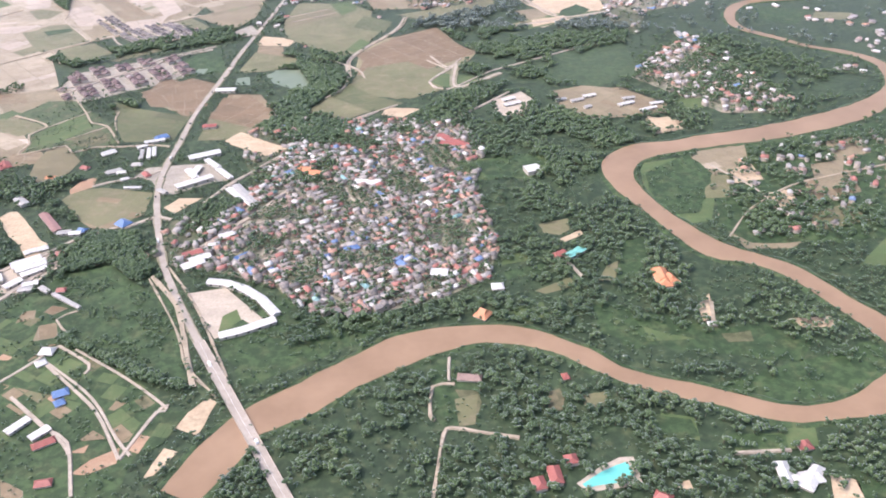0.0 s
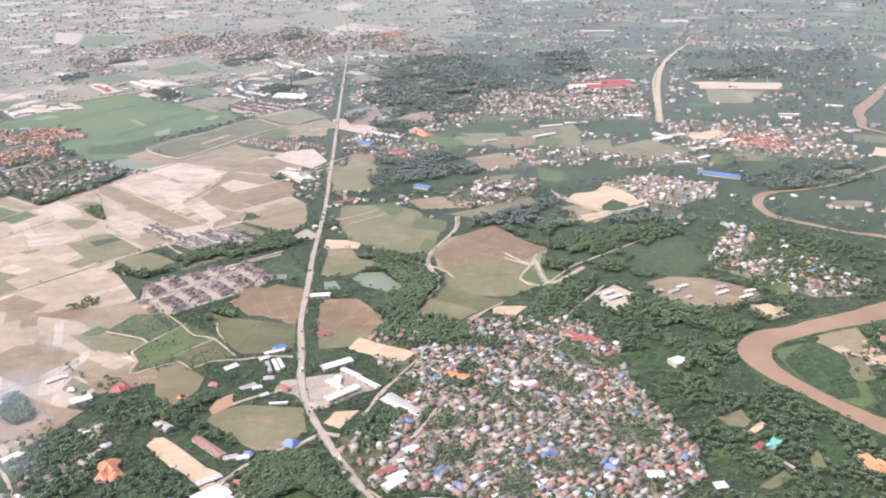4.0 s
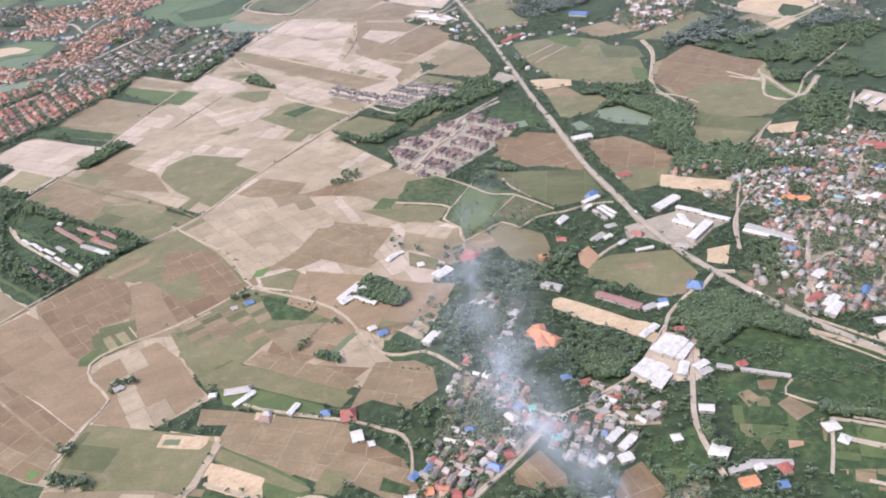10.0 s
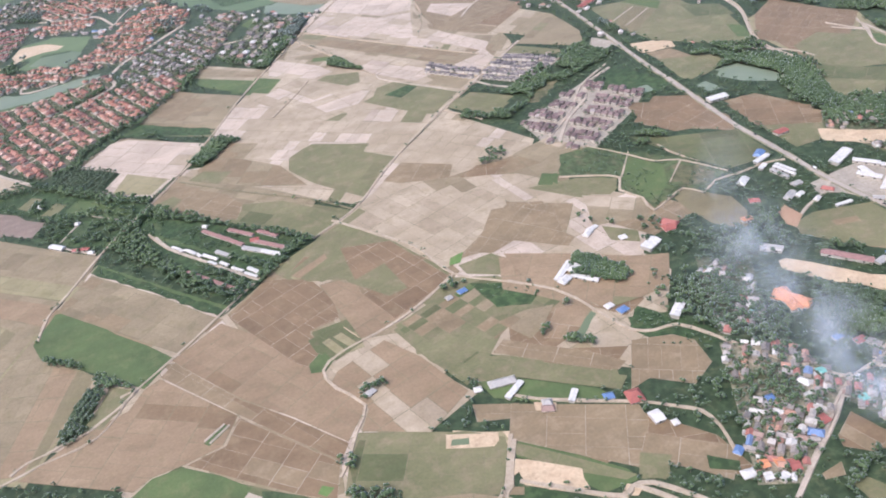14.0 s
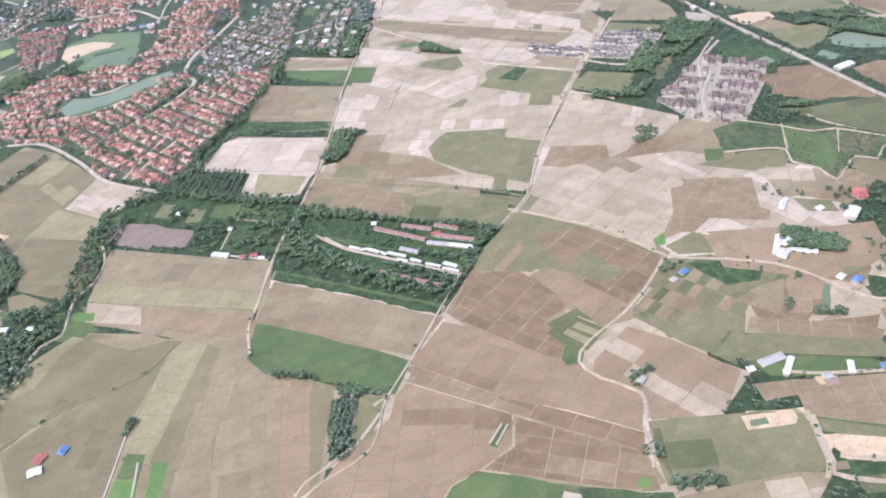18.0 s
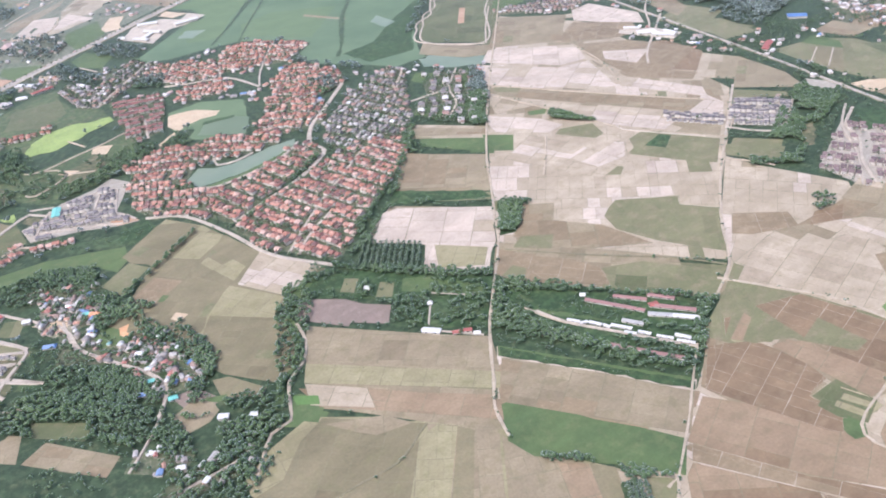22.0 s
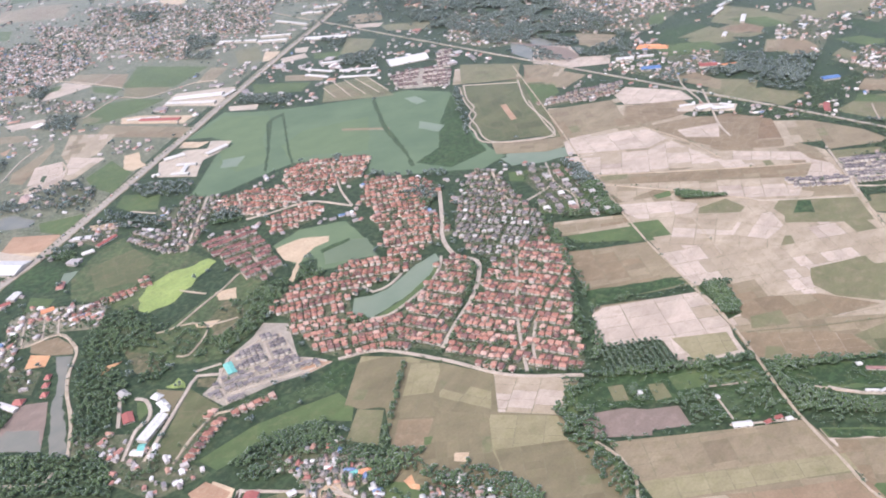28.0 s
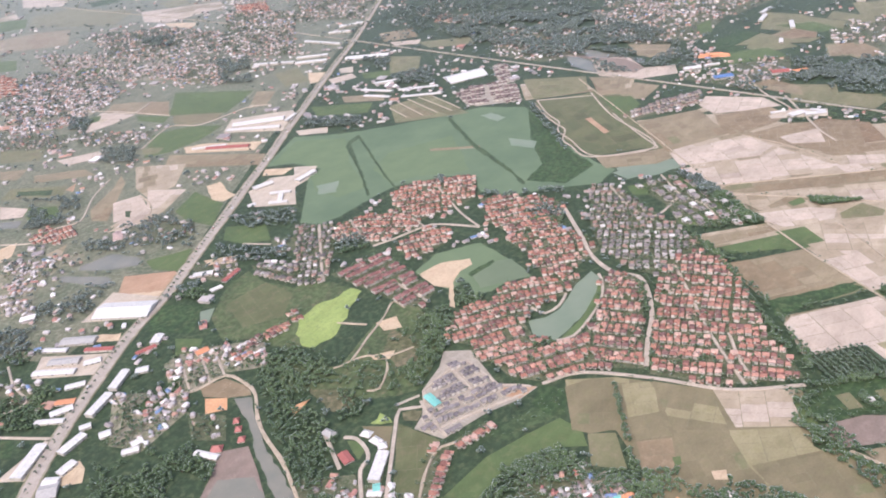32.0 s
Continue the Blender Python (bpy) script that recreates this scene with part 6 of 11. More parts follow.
field("olive", (-294, 1174), (-227, 1151), (-247, 1106), (-300, 1107))
field("sand", (-254, 1108), (-195, 1071), (-186, 1051), (-213, 1037), (-255, 1075))
field("sand_field", (-62, 1473), (-16, 1487), (28, 1519), (66, 1425), (97, 1384), (56, 1291), (11, 1388), (-67, 1336), (-100, 1322), (-95, 1399))
field("olive", (-91, 1319), (2, 1363), (56, 1291), (29, 1228), (-32, 1205), (-112, 1256))
field("darkolive", (-112, 1253), (-36, 1200), (-76, 1158), (-134, 1215))
field("olive", (-143, 1214), (-72, 1173), (-108, 1139), (-154, 1173))
field("sand", (-47, 1178), (1, 1165), (-24, 1139), (-54, 1150))
field("straw2", (-418, 1257), (-379, 1306), (-345, 1305), (-301, 1289), (-317, 1222), (-361, 1199), (-389, 1228))
field("grass", (-365, 1419), (-327, 1430), (-304, 1347), (-367, 1335))
field("pond", (-354, 1366), (-337, 1364), (-340, 1342), (-355, 1343))
field("sand", (243, 1678), (333, 1684), (341, 1578), (255, 1573), (209, 1630))
field("sand_field", (168, 1523), (220, 1549), (222, 1530), (183, 1507))
field("green", (220, 1549), (302, 1573), (336, 1568), (229, 1520))
field("sand", (700, 2101), (792, 2147), (783, 2078), (684, 2046))
field("sand", (1046, 2786), (1308, 2724), (1236, 2615), (1002, 2688))
field("greyfield", (1018, 2680), (1183, 2597), (1040, 2434), (928, 2469))
field("green", (862, 2453), (1031, 2390), (949, 2319), (832, 2366))
field("olive", (709, 1907), (768, 1858), (726, 1818), (672, 1847))
field("brown", (-597, 1084), (-518, 1104), (-489, 1045), (-566, 1028))
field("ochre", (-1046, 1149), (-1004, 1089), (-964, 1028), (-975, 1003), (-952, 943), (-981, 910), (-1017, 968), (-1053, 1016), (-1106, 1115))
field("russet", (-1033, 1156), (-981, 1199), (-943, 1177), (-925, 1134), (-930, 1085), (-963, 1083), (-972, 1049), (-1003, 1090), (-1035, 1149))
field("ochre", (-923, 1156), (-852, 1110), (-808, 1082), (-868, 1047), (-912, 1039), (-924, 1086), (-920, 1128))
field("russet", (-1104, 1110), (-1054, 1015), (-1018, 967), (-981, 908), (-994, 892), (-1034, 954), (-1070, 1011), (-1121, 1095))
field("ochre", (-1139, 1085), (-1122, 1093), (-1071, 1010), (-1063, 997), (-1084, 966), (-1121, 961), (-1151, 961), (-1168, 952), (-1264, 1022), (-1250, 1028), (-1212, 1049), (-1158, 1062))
field("russet", (-1062, 994), (-1036, 952), (-995, 890), (-1011, 853), (-1037, 873), (-1119, 959), (-1082, 964))
field("olive", (-898, 1254), (-863, 1262), (-838, 1210), (-800, 1153), (-795, 1093), (-808, 1087), (-849, 1113), (-920, 1161), (-957, 1199))
field("russet", (-929, 1221), (-886, 1202), (-922, 1173), (-951, 1200))
field("russet", (-827, 1171), (-806, 1135), (-841, 1113), (-883, 1141), (-866, 1168))
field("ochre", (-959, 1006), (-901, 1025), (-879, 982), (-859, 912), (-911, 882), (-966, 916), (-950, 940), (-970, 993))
field("olive", (-795, 1071), (-744, 1032), (-741, 1011), (-786, 976), (-824, 941), (-857, 919), (-876, 982), (-887, 1034), (-826, 1056))
field("green", (-793, 1054), (-756, 1029), (-782, 995), (-813, 1021))
field("straw2", (-673, 1193), (-605, 1139), (-661, 1070), (-729, 1135))
field("olive", (-967, 913), (-913, 880), (-883, 867), (-857, 843), (-865, 814), (-890, 793), (-995, 856), (-990, 884))
field("brown", (-1007, 1482), (-959, 1433), (-933, 1393), (-959, 1363), (-1034, 1416))
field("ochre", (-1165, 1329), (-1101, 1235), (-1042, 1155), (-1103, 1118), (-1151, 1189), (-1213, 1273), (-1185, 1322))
field("green", (-1100, 978), (-1078, 994), (-1073, 987), (-1096, 972))
field("sand", (-946, 1064), (-930, 1068), (-921, 1038), (-934, 1033), (-951, 1035))
field("olive", (-949, 1056), (-942, 1057), (-935, 1037), (-942, 1036))
field("green", (-971, 1044), (-956, 1029), (-974, 1016), (-983, 1032))
field("green", (-1151, 960), (-1123, 959), (-1094, 931), (-1073, 903), (-1090, 888), (-1171, 947))
field("bright", (-1018, 874), (-1009, 866), (-1018, 860), (-1024, 867))
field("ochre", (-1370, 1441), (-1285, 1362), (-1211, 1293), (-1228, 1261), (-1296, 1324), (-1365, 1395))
clearing("russet", (-96, 1309), (-86, 1384), (-41, 1476), (-1, 1501), (37, 1522), (68, 1435), (96, 1382), (62, 1354), (2, 1310), (-52, 1292))
clearing("olive", (-48, 1292), (2, 1310), (61, 1341), (57, 1285), (31, 1233), (-14, 1203), (-71, 1244), (-96, 1285))
clearing("darkolive", (-112, 1253), (-39, 1202), (-73, 1160), (-130, 1211))
clearing("olive", (-143, 1212), (-77, 1160), (-105, 1138), (-158, 1169))
clearing("green", (63, 1292), (92, 1277), (72, 1222), (48, 1224))
clearing("russet", (-300, 1184), (-258, 1251), (-202, 1167), (-232, 1141), (-269, 1126), (-298, 1111))
clearing("russet", (-423, 1275), (-354, 1325), (-305, 1292), (-313, 1220), (-335, 1201), (-395, 1218))
clearing("straw2", (-606, 1294), (-542, 1310), (-518, 1252), (-571, 1222))
clearing("straw2", (-594, 1123), (-573, 1139), (-543, 1092), (-537, 1074), (-559, 1085))
clearing("sand", (238, 1621), (319, 1723), (344, 1681), (354, 1589), (314, 1577), (305, 1630), (266, 1600))
clearing("grass", (270, 1592), (303, 1623), (322, 1586), (294, 1556), (255, 1544))
clearing("sand", (208, 1540), (268, 1559), (273, 1532), (206, 1502))
clearing("straw2", (197, 1209), (243, 1226), (291, 1210), (341, 1151), (338, 1117), (287, 1107), (231, 1104), (202, 1155))
clearing("paleyard", (109, 1186), (151, 1214), (158, 1181), (141, 1132), (113, 1129))
clearing("sand", (308, 1096), (341, 1102), (348, 1064), (318, 1054))
clearing("green", (368, 1159), (406, 1161), (394, 1126), (369, 1114))
clearing("grass", (66, 991), (134, 1008), (158, 982), (129, 946), (80, 944))
clearing("straw2", (338, 980), (414, 1005), (405, 965), (370, 930), (332, 942))
clearing("straw2", (475, 943), (522, 954), (486, 883), (458, 879))
clearing("grass", (271, 940), (334, 988), (350, 932), (308, 840), (269, 838), (265, 898))
clearing("darkgreen", (195, 1289), (289, 1382), (342, 1403), (340, 1261), (280, 1233), (204, 1241))
clearing("olive", (126, 832), (160, 842), (158, 817), (146, 807), (129, 814))
clearing("sand", (140, 796), (170, 816), (171, 807), (149, 793))
clearing("grass", (212, 789), (235, 793), (229, 754), (209, 720), (191, 717), (200, 757))
clearing("olive", (105, 705), (144, 726), (146, 711), (115, 699))
clearing("grass", (78, 742), (122, 753), (121, 738), (81, 726))
clearing("olive", (184, 743), (198, 752), (188, 717), (171, 718))
clearing("grass", (180, 653), (198, 642), (195, 610), (176, 607), (169, 636))
clearing("grass", (269, 632), (312, 633), (326, 607), (294, 593), (265, 610))
clearing("scrub_brown", (265, 624), (293, 626), (291, 611), (268, 611))
clearing("grass", (233, 558), (279, 561), (317, 551), (302, 521), (276, 533), (243, 545))
clearing("grass", (2, 606), (21, 605), (17, 579), (2, 579))
clearing("grass", (1, 568), (16, 570), (12, 545), (12, 519), (2, 529))
clearing("olive", (18, 554), (38, 559), (33, 523), (20, 521))
clearing("olive", (129, 552), (145, 554), (142, 537), (127, 535))
clearing("scrub_brown", (98, 558), (108, 561), (106, 534), (94, 535))
clearing("grass", (178, 525), (207, 516), (209, 497), (188, 489), (175, 503))
clearing("grass", (232, 498), (276, 494), (273, 480), (230, 483))
clearing("grass", (-351, 702), (-326, 725), (-304, 755), (-275, 714), (-228, 625), (-212, 589), (-245, 604), (-306, 640), (-346, 670))
clearing("grass", (-193, 634), (-177, 657), (-149, 659), (-128, 653), (-147, 630), (-177, 613))
clearing("grass", (-198, 659), (-179, 681), (-162, 664), (-169, 647), (-189, 642))
clearing("grass", (-344, 623), (-329, 642), (-277, 607), (-291, 591), (-319, 589))
clearing("darkolive", (-359, 581), (-334, 604), (-328, 596), (-345, 573))
clearing("olive", (-327, 555), (-311, 567), (-301, 553), (-316, 542))
clearing("sand", (-283, 579), (-271, 588), (-263, 574), (-276, 564))
clearing("brown", (-266, 538), (-253, 553), (-240, 545), (-253, 527))
clearing("grass", (-257, 550), (-239, 565), (-231, 557), (-240, 533))
clearing("brown", (-426, 573), (-412, 572), (-391, 545), (-405, 539))
clearing("olive", (-397, 542), (-382, 550), (-364, 536), (-378, 525))
clearing("sand", (-268, 1512), (-229, 1500), (-220, 1458), (-274, 1472))
clearing("pond", (-239, 1325), (-211, 1348), (-182, 1297), (-161, 1263), (-187, 1258), (-223, 1289))
clearing("russet", (-292, 1240), (-237, 1217), (-205, 1148), (-230, 1123), (-298, 1164))
clearing("olive", (-298, 1164), (-230, 1123), (-254, 1090), (-302, 1091))
clearing("sand", (-247, 1113), (-177, 1054), (-194, 1037), (-212, 1034), (-264, 1086))
clearing("russet", (-101, 1396), (-55, 1458), (32, 1522), (55, 1444), (98, 1390), (46, 1374), (0, 1384), (-79, 1351))
clearing("olive", (-80, 1339), (-15, 1358), (35, 1297), (19, 1267), (38, 1233), (-26, 1207), (-65, 1219), (-103, 1268))
clearing("darkolive", (-103, 1268), (-65, 1219), (-23, 1189), (-58, 1161), (-79, 1178), (-122, 1232))
clearing("olive", (-134, 1227), (-70, 1163), (-100, 1151), (-161, 1176))
clearing("green", (40, 1300), (72, 1278), (47, 1238), (18, 1263))
clearing("russet", (-400, 1336), (-333, 1281), (-310, 1218), (-336, 1173), (-373, 1219), (-411, 1281))
clearing("paleyard", (114, 1182), (151, 1212), (166, 1180), (137, 1136), (103, 1142))
clearing("sand", (-487, 902), (-477, 904), (-455, 867), (-429, 841), (-415, 810), (-429, 806), (-448, 838), (-482, 879))
clearing("grass", (-400, 731), (-380, 736), (-348, 710), (-360, 694), (-385, 685), (-405, 700))
clearing("sand_red", (-397, 709), (-383, 709), (-378, 693), (-390, 686))
clearing("sand_red", (-371, 691), (-362, 691), (-347, 670), (-357, 658), (-374, 657))
clearing("brown", (-374, 657), (-357, 658), (-352, 649), (-365, 632), (-377, 644))
clearing("russet", (-413, 665), (-387, 663), (-384, 640), (-412, 637))
clearing("grass", (-419, 683), (-409, 671), (-415, 652), (-435, 653))
clearing("grass", (-493, 686), (-451, 684), (-455, 654), (-475, 644), (-509, 660), (-511, 679))
clearing("grass", (-377, 775), (-332, 790), (-303, 754), (-267, 725), (-246, 695), (-221, 616), (-232, 602), (-296, 642), (-337, 673), (-347, 701), (-379, 748))
clearing("grass", (-335, 650), (-304, 630), (-308, 610), (-340, 633))
clearing("sand_red", (-351, 634), (-341, 620), (-364, 597), (-377, 602))
clearing("grass", (-339, 619), (-320, 608), (-335, 591), (-360, 596))
clearing("sand_red", (-293, 622), (-270, 602), (-286, 582), (-291, 590), (-278, 599), (-297, 617))
clearing("scrub_brown", (-274, 597), (-253, 582), (-268, 568), (-288, 579))
clearing("straw2", (-1318, 1523), (-1151, 1373), (-1180, 1318), (-1338, 1474))
clearing("sand_field", (-1344, 1474), (-1181, 1316), (-1198, 1295), (-1361, 1444))
clearing("straw", (-1361, 1443), (-1310, 1391), (-1319, 1358), (-1372, 1407))
clearing("ochre", (-1310, 1391), (-1207, 1280), (-1225, 1254), (-1318, 1360))
clearing("straw2", (-1366, 1400), (-1295, 1328), (-1228, 1257), (-1235, 1245), (-1289, 1304))
clearing("bright", (-1381, 1434), (-1358, 1416), (-1363, 1402), (-1384, 1418))
clearing("green", (-1388, 1422), (-1362, 1394), (-1378, 1378), (-1398, 1399))
clearing("greyfield", (-1443, 1329), (-1406, 1365), (-1371, 1381), (-1290, 1302), (-1342, 1274), (-1389, 1275), (-1441, 1273), (-1486, 1266), (-1478, 1325))
clearing("straw2", (-1374, 1371), (-1317, 1341), (-1300, 1312), (-1339, 1321), (-1353, 1338))
clearing("greyfield", (-1388, 1274), (-1342, 1272), (-1307, 1289), (-1374, 1209), (-1413, 1138), (-1489, 1178), (-1488, 1254), (-1439, 1269))
clearing("sand_field", (-1305, 1289), (-1283, 1294), (-1267, 1278), (-1334, 1197), (-1368, 1153), (-1379, 1165), (-1367, 1203))
clearing("greyfield", (-1267, 1278), (-1257, 1262), (-1324, 1172), (-1368, 1090), (-1379, 1098), (-1367, 1152))
clearing("straw2", (-1256, 1262), (-1240, 1242), (-1253, 1224), (-1308, 1142), (-1337, 1067), (-1368, 1090))
clearing("straw2", (-1240, 1238), (-1232, 1195), (-1222, 1175), (-1287, 1031), (-1336, 1067), (-1309, 1134))
clearing("ochre", (-1221, 1175), (-1199, 1155), (-1259, 1026), (-1284, 1036))
clearing("greyfield", (-1198, 1154), (-1182, 1135), (-1223, 1070), (-1244, 1035), (-1255, 1033))
clearing("green", (-1382, 1176), (-1367, 1164), (-1381, 1138), (-1399, 1151))
clearing("bright", (-1400, 1151), (-1381, 1137), (-1391, 1114), (-1413, 1130))
clearing("bright", (-1364, 1150), (-1352, 1141), (-1372, 1100), (-1384, 1109))
clearing("brown", (-1372, 1154), (-1366, 1149), (-1385, 1110), (-1390, 1114))
clearing("green", (-1213, 1274), (-1201, 1273), (-1103, 1118), (-1139, 1086), (-1173, 1129), (-1196, 1161), (-1233, 1195), (-1240, 1228))
clearing("grass", (-1156, 1350), (-1092, 1253), (-1034, 1169), (-1044, 1160), (-1097, 1243), (-1165, 1337))
clearing("straw2", (-1166, 1334), (-1098, 1241), (-1047, 1158), (-1095, 1120), (-1211, 1278))
clearing("darkolive", (-1173, 1101), (-1157, 1085), (-1177, 1059), (-1203, 1053))
clearing("straw2", (-1074, 1471), (-1024, 1529), (-936, 1426), (-873, 1343), (-889, 1319), (-943, 1300), (-991, 1357), (-1062, 1444))
clearing("olive", (-1067, 1461), (-1042, 1470), (-1033, 1453), (-1051, 1433))
clearing("olive", (-991, 1357), (-951, 1385), (-923, 1354), (-952, 1305))
clearing("grass", (-1082, 1435), (-997, 1346), (-922, 1262), (-969, 1232), (-1028, 1304), (-1072, 1371), (-1101, 1410))
clearing("grass", (-1063, 1398), (-1022, 1357), (-1039, 1334), (-1071, 1367))
clearing("grass", (-1081, 1330), (-1059, 1300), (-1021, 1226), (-1034, 1230), (-1070, 1286))
clearing("olive", (-677, 1608), (-640, 1622), (-579, 1527), (-643, 1477), (-671, 1514), (-716, 1590))
clearing("olive", (-587, 1508), (-532, 1441), (-582, 1413), (-590, 1433), (-611, 1491))
clearing("olive", (-869, 1475), (-830, 1461), (-815, 1479), (-762, 1448), (-774, 1431), (-751, 1389), (-810, 1326), (-851, 1381), (-882, 1437))
clearing("green", (-841, 1785), (-800, 1752), (-833, 1715), (-872, 1747))
clearing("green", (-860, 1810), (-845, 1792), (-874, 1755), (-891, 1770))
clearing("olive", (-784, 1577), (-751, 1564), (-772, 1549), (-793, 1569))
clearing("straw2", (-936, 1583), (-898, 1555), (-930, 1519), (-965, 1547))
clearing("olive", (-990, 1517), (-954, 1491), (-979, 1466), (-1015, 1503))
clearing("brown", (-742, 1367), (-685, 1319), (-704, 1288), (-765, 1314), (-782, 1333))
clearing("russet", (-660, 1297), (-617, 1282), (-651, 1260), (-694, 1279))
clearing("green", (-599, 1226), (-581, 1210), (-604, 1193), (-619, 1203))
clearing("white", (-535, 1633), (-465, 1662), (-468, 1614), (-520, 1571), (-550, 1586))
clearing("russet", (-362, 1916), (-318, 1890), (-314, 1796), (-396, 1738), (-449, 1814))
clearing("brown", (-494, 1841), (-449, 1814), (-399, 1734), (-431, 1717), (-505, 1813))
clearing("darkolive", (-409, 2561), (-334, 2440), (-451, 2307), (-569, 2165), (-649, 2260), (-590, 2356), (-545, 2412), (-517, 2417), (-491, 2464))
clearing("sand_red", (-473, 2386), (-462, 2377), (-526, 2293), (-539, 2300))
clearing("olive", (-269, 2695), (-202, 2537), (-298, 2478), (-394, 2581))
clearing("straw2", (-208, 2525), (-175, 2407), (-303, 2352), (-271, 2461))
clearing("green", (-330, 2426), (-307, 2350), (-349, 2303), (-413, 2321))
clearing("straw2", (-663, 2254), (-583, 2141), (-611, 2100), (-649, 2119), (-704, 2208))
clearing("pond", (-719, 2185), (-674, 2145), (-624, 2093), (-643, 2065), (-700, 2098), (-733, 2145))
clearing("straw2", (-458, 2263), (-343, 2160), (-412, 2092), (-447, 2037), (-586, 2124))
clearing("white", (-316, 2172), (-259, 2178), (-232, 2050), (-271, 1994), (-327, 2064), (-359, 2117))
clearing("brown", (-367, 2110), (-285, 2015), (-316, 1964), (-364, 1970), (-445, 2012), (-413, 2085))
clearing("white", (-593, 2117), (-454, 2008), (-489, 1935), (-547, 1944), (-643, 2071))
clearing("brown", (-450, 2005), (-365, 1945), (-307, 1821), (-438, 1769), (-490, 1815), (-479, 1934))
clearing("white", (-443, 1939), (-374, 1881), (-441, 1845), (-469, 1905))
clearing("straw", (-487, 1931), (-501, 1813), (-444, 1682), (-470, 1647), (-537, 1788))
clearing("white", (-651, 2061), (-557, 1940), (-494, 1923), (-542, 1793), (-606, 1830), (-706, 1979))
clearing("straw2", (-725, 1979), (-613, 1827), (-485, 1643), (-533, 1631), (-700, 1847), (-724, 1945))
clearing("olive", (-701, 1954), (-669, 1915), (-686, 1903), (-716, 1938))
clearing("straw", (-733, 1934), (-629, 1769), (-540, 1629), (-616, 1609), (-660, 1679), (-702, 1835), (-772, 1860))
clearing("green", (-726, 1826), (-695, 1811), (-711, 1797), (-735, 1812))
clearing("white", (-787, 1862), (-729, 1788), (-717, 1742), (-764, 1733), (-816, 1800), (-807, 1832))
clearing("olive", (-732, 1733), (-680, 1711), (-693, 1669), (-715, 1667), (-751, 1724))
clearing("straw", (-823, 1805), (-765, 1726), (-719, 1661), (-690, 1624), (-726, 1580), (-798, 1561), (-846, 1666), (-873, 1727))
clearing("white", (-723, 1660), (-692, 1623), (-725, 1587), (-779, 1590), (-794, 1647))
clearing("olive", (-645, 1632), (-623, 1607), (-703, 1586), (-679, 1626))
clearing("brown", (-905, 1916), (-819, 1824), (-830, 1806), (-924, 1885))
clearing("green", (-838, 1809), (-801, 1771), (-837, 1726), (-864, 1752))
clearing("green", (-923, 1873), (-837, 1792), (-873, 1758), (-936, 1847))
clearing("straw2", (-967, 1842), (-883, 1744), (-937, 1663), (-1043, 1751))
clearing("grass", (-1049, 1748), (-951, 1657), (-953, 1632), (-1057, 1703), (-1082, 1721))
clearing("white", (-1099, 1704), (-1075, 1702), (-970, 1609), (-1021, 1532), (-1067, 1495), (-1119, 1530), (-1093, 1582), (-1108, 1602), (-1153, 1646))
clearing("sand_field", (-1090, 1581), (-1039, 1527), (-1068, 1496), (-1118, 1530))
clearing("grass", (121, 2340), (243, 2244), (178, 2202), (81, 2289))
clearing("green", (284, 2434), (347, 2418), (229, 2364), (210, 2404))
clearing("brown", (166, 2028), (204, 1971), (117, 1937), (84, 1995))
clearing("olive", (-174, 1911), (-144, 1812), (-224, 1812), (-238, 1890))
clearing("paleyard", (-335, 2001), (-284, 1963), (-262, 1896), (-303, 1882), (-352, 1988))
clearing("mud", (-52, 2716), (-47, 2586), (-50, 2494), (-102, 2413), (-147, 2423), (-78, 2567))
clearing("olive", (442, 2291), (433, 2170), (272, 2128), (276, 2242))
clearing("olive", (568, 2078), (620, 1933), (480, 1896), (432, 2013))
clearing("straw2", (73, 2553), (100, 2433), (3, 2401), (-15, 2478))
clearing("grass", (1214, 3229), (1375, 3213), (1295, 3028), (1159, 3078))
clearing("sand", (1025, 2820), (1293, 2709), (1248, 2626), (1036, 2714))
clearing("grass", (858, 2435), (1064, 2400), (979, 2267), (829, 2330))
clearing("sand", (686, 2108), (797, 2121), (733, 2045), (678, 2054))
clearing("olive", (350, 2164), (422, 2184), (388, 2044), (314, 2029))
clearing("grass", (676, 1834), (775, 1818), (732, 1736), (641, 1707))
clearing("olive", (405, 2100), (479, 2105), (438, 1981), (378, 1964))
clearing("beds", (-380, 586), (-348, 630), (-288, 579), (-258, 528), (-299, 525))
clearing("beds", (-327, 645), (-271, 603), (-219, 557), (-254, 521), (-287, 579), (-342, 634))
clearing("beds", (-429, 580), (-402, 583), (-346, 535), (-345, 515), (-407, 520))
clearing("beds", (-411, 710), (-366, 725), (-345, 657), (-388, 650))
clearing("beds", (-238, 558), (-205, 555), (-218, 519), (-232, 507), (-249, 515))
clearing("beds", (-348, 647), (-302, 618), (-335, 586), (-381, 604))
clearing("beds", (-291, 625), (-246, 586), (-268, 560), (-325, 582))
clearing("beds", (-393, 732), (-345, 705), (-345, 669), (-367, 633), (-417, 639), (-423, 677))
clearing("russet", (-399, 1284), (-331, 1297), (-310, 1211), (-331, 1174), (-361, 1208))
clearing("olive", (-622, 1200), (-562, 1175), (-538, 1140), (-557, 1131), (-602, 1163))
clearing("straw2", (-587, 1149), (-529, 1100), (-548, 1062), (-612, 1084), (-597, 1119))
clearing("brown", (-671, 1184), (-633, 1167), (-649, 1125), (-680, 1139))
clearing("straw", (-862, 1258), (-787, 1295), (-720, 1247), (-662, 1231), (-675, 1177), (-743, 1134), (-795, 1101), (-823, 1186))
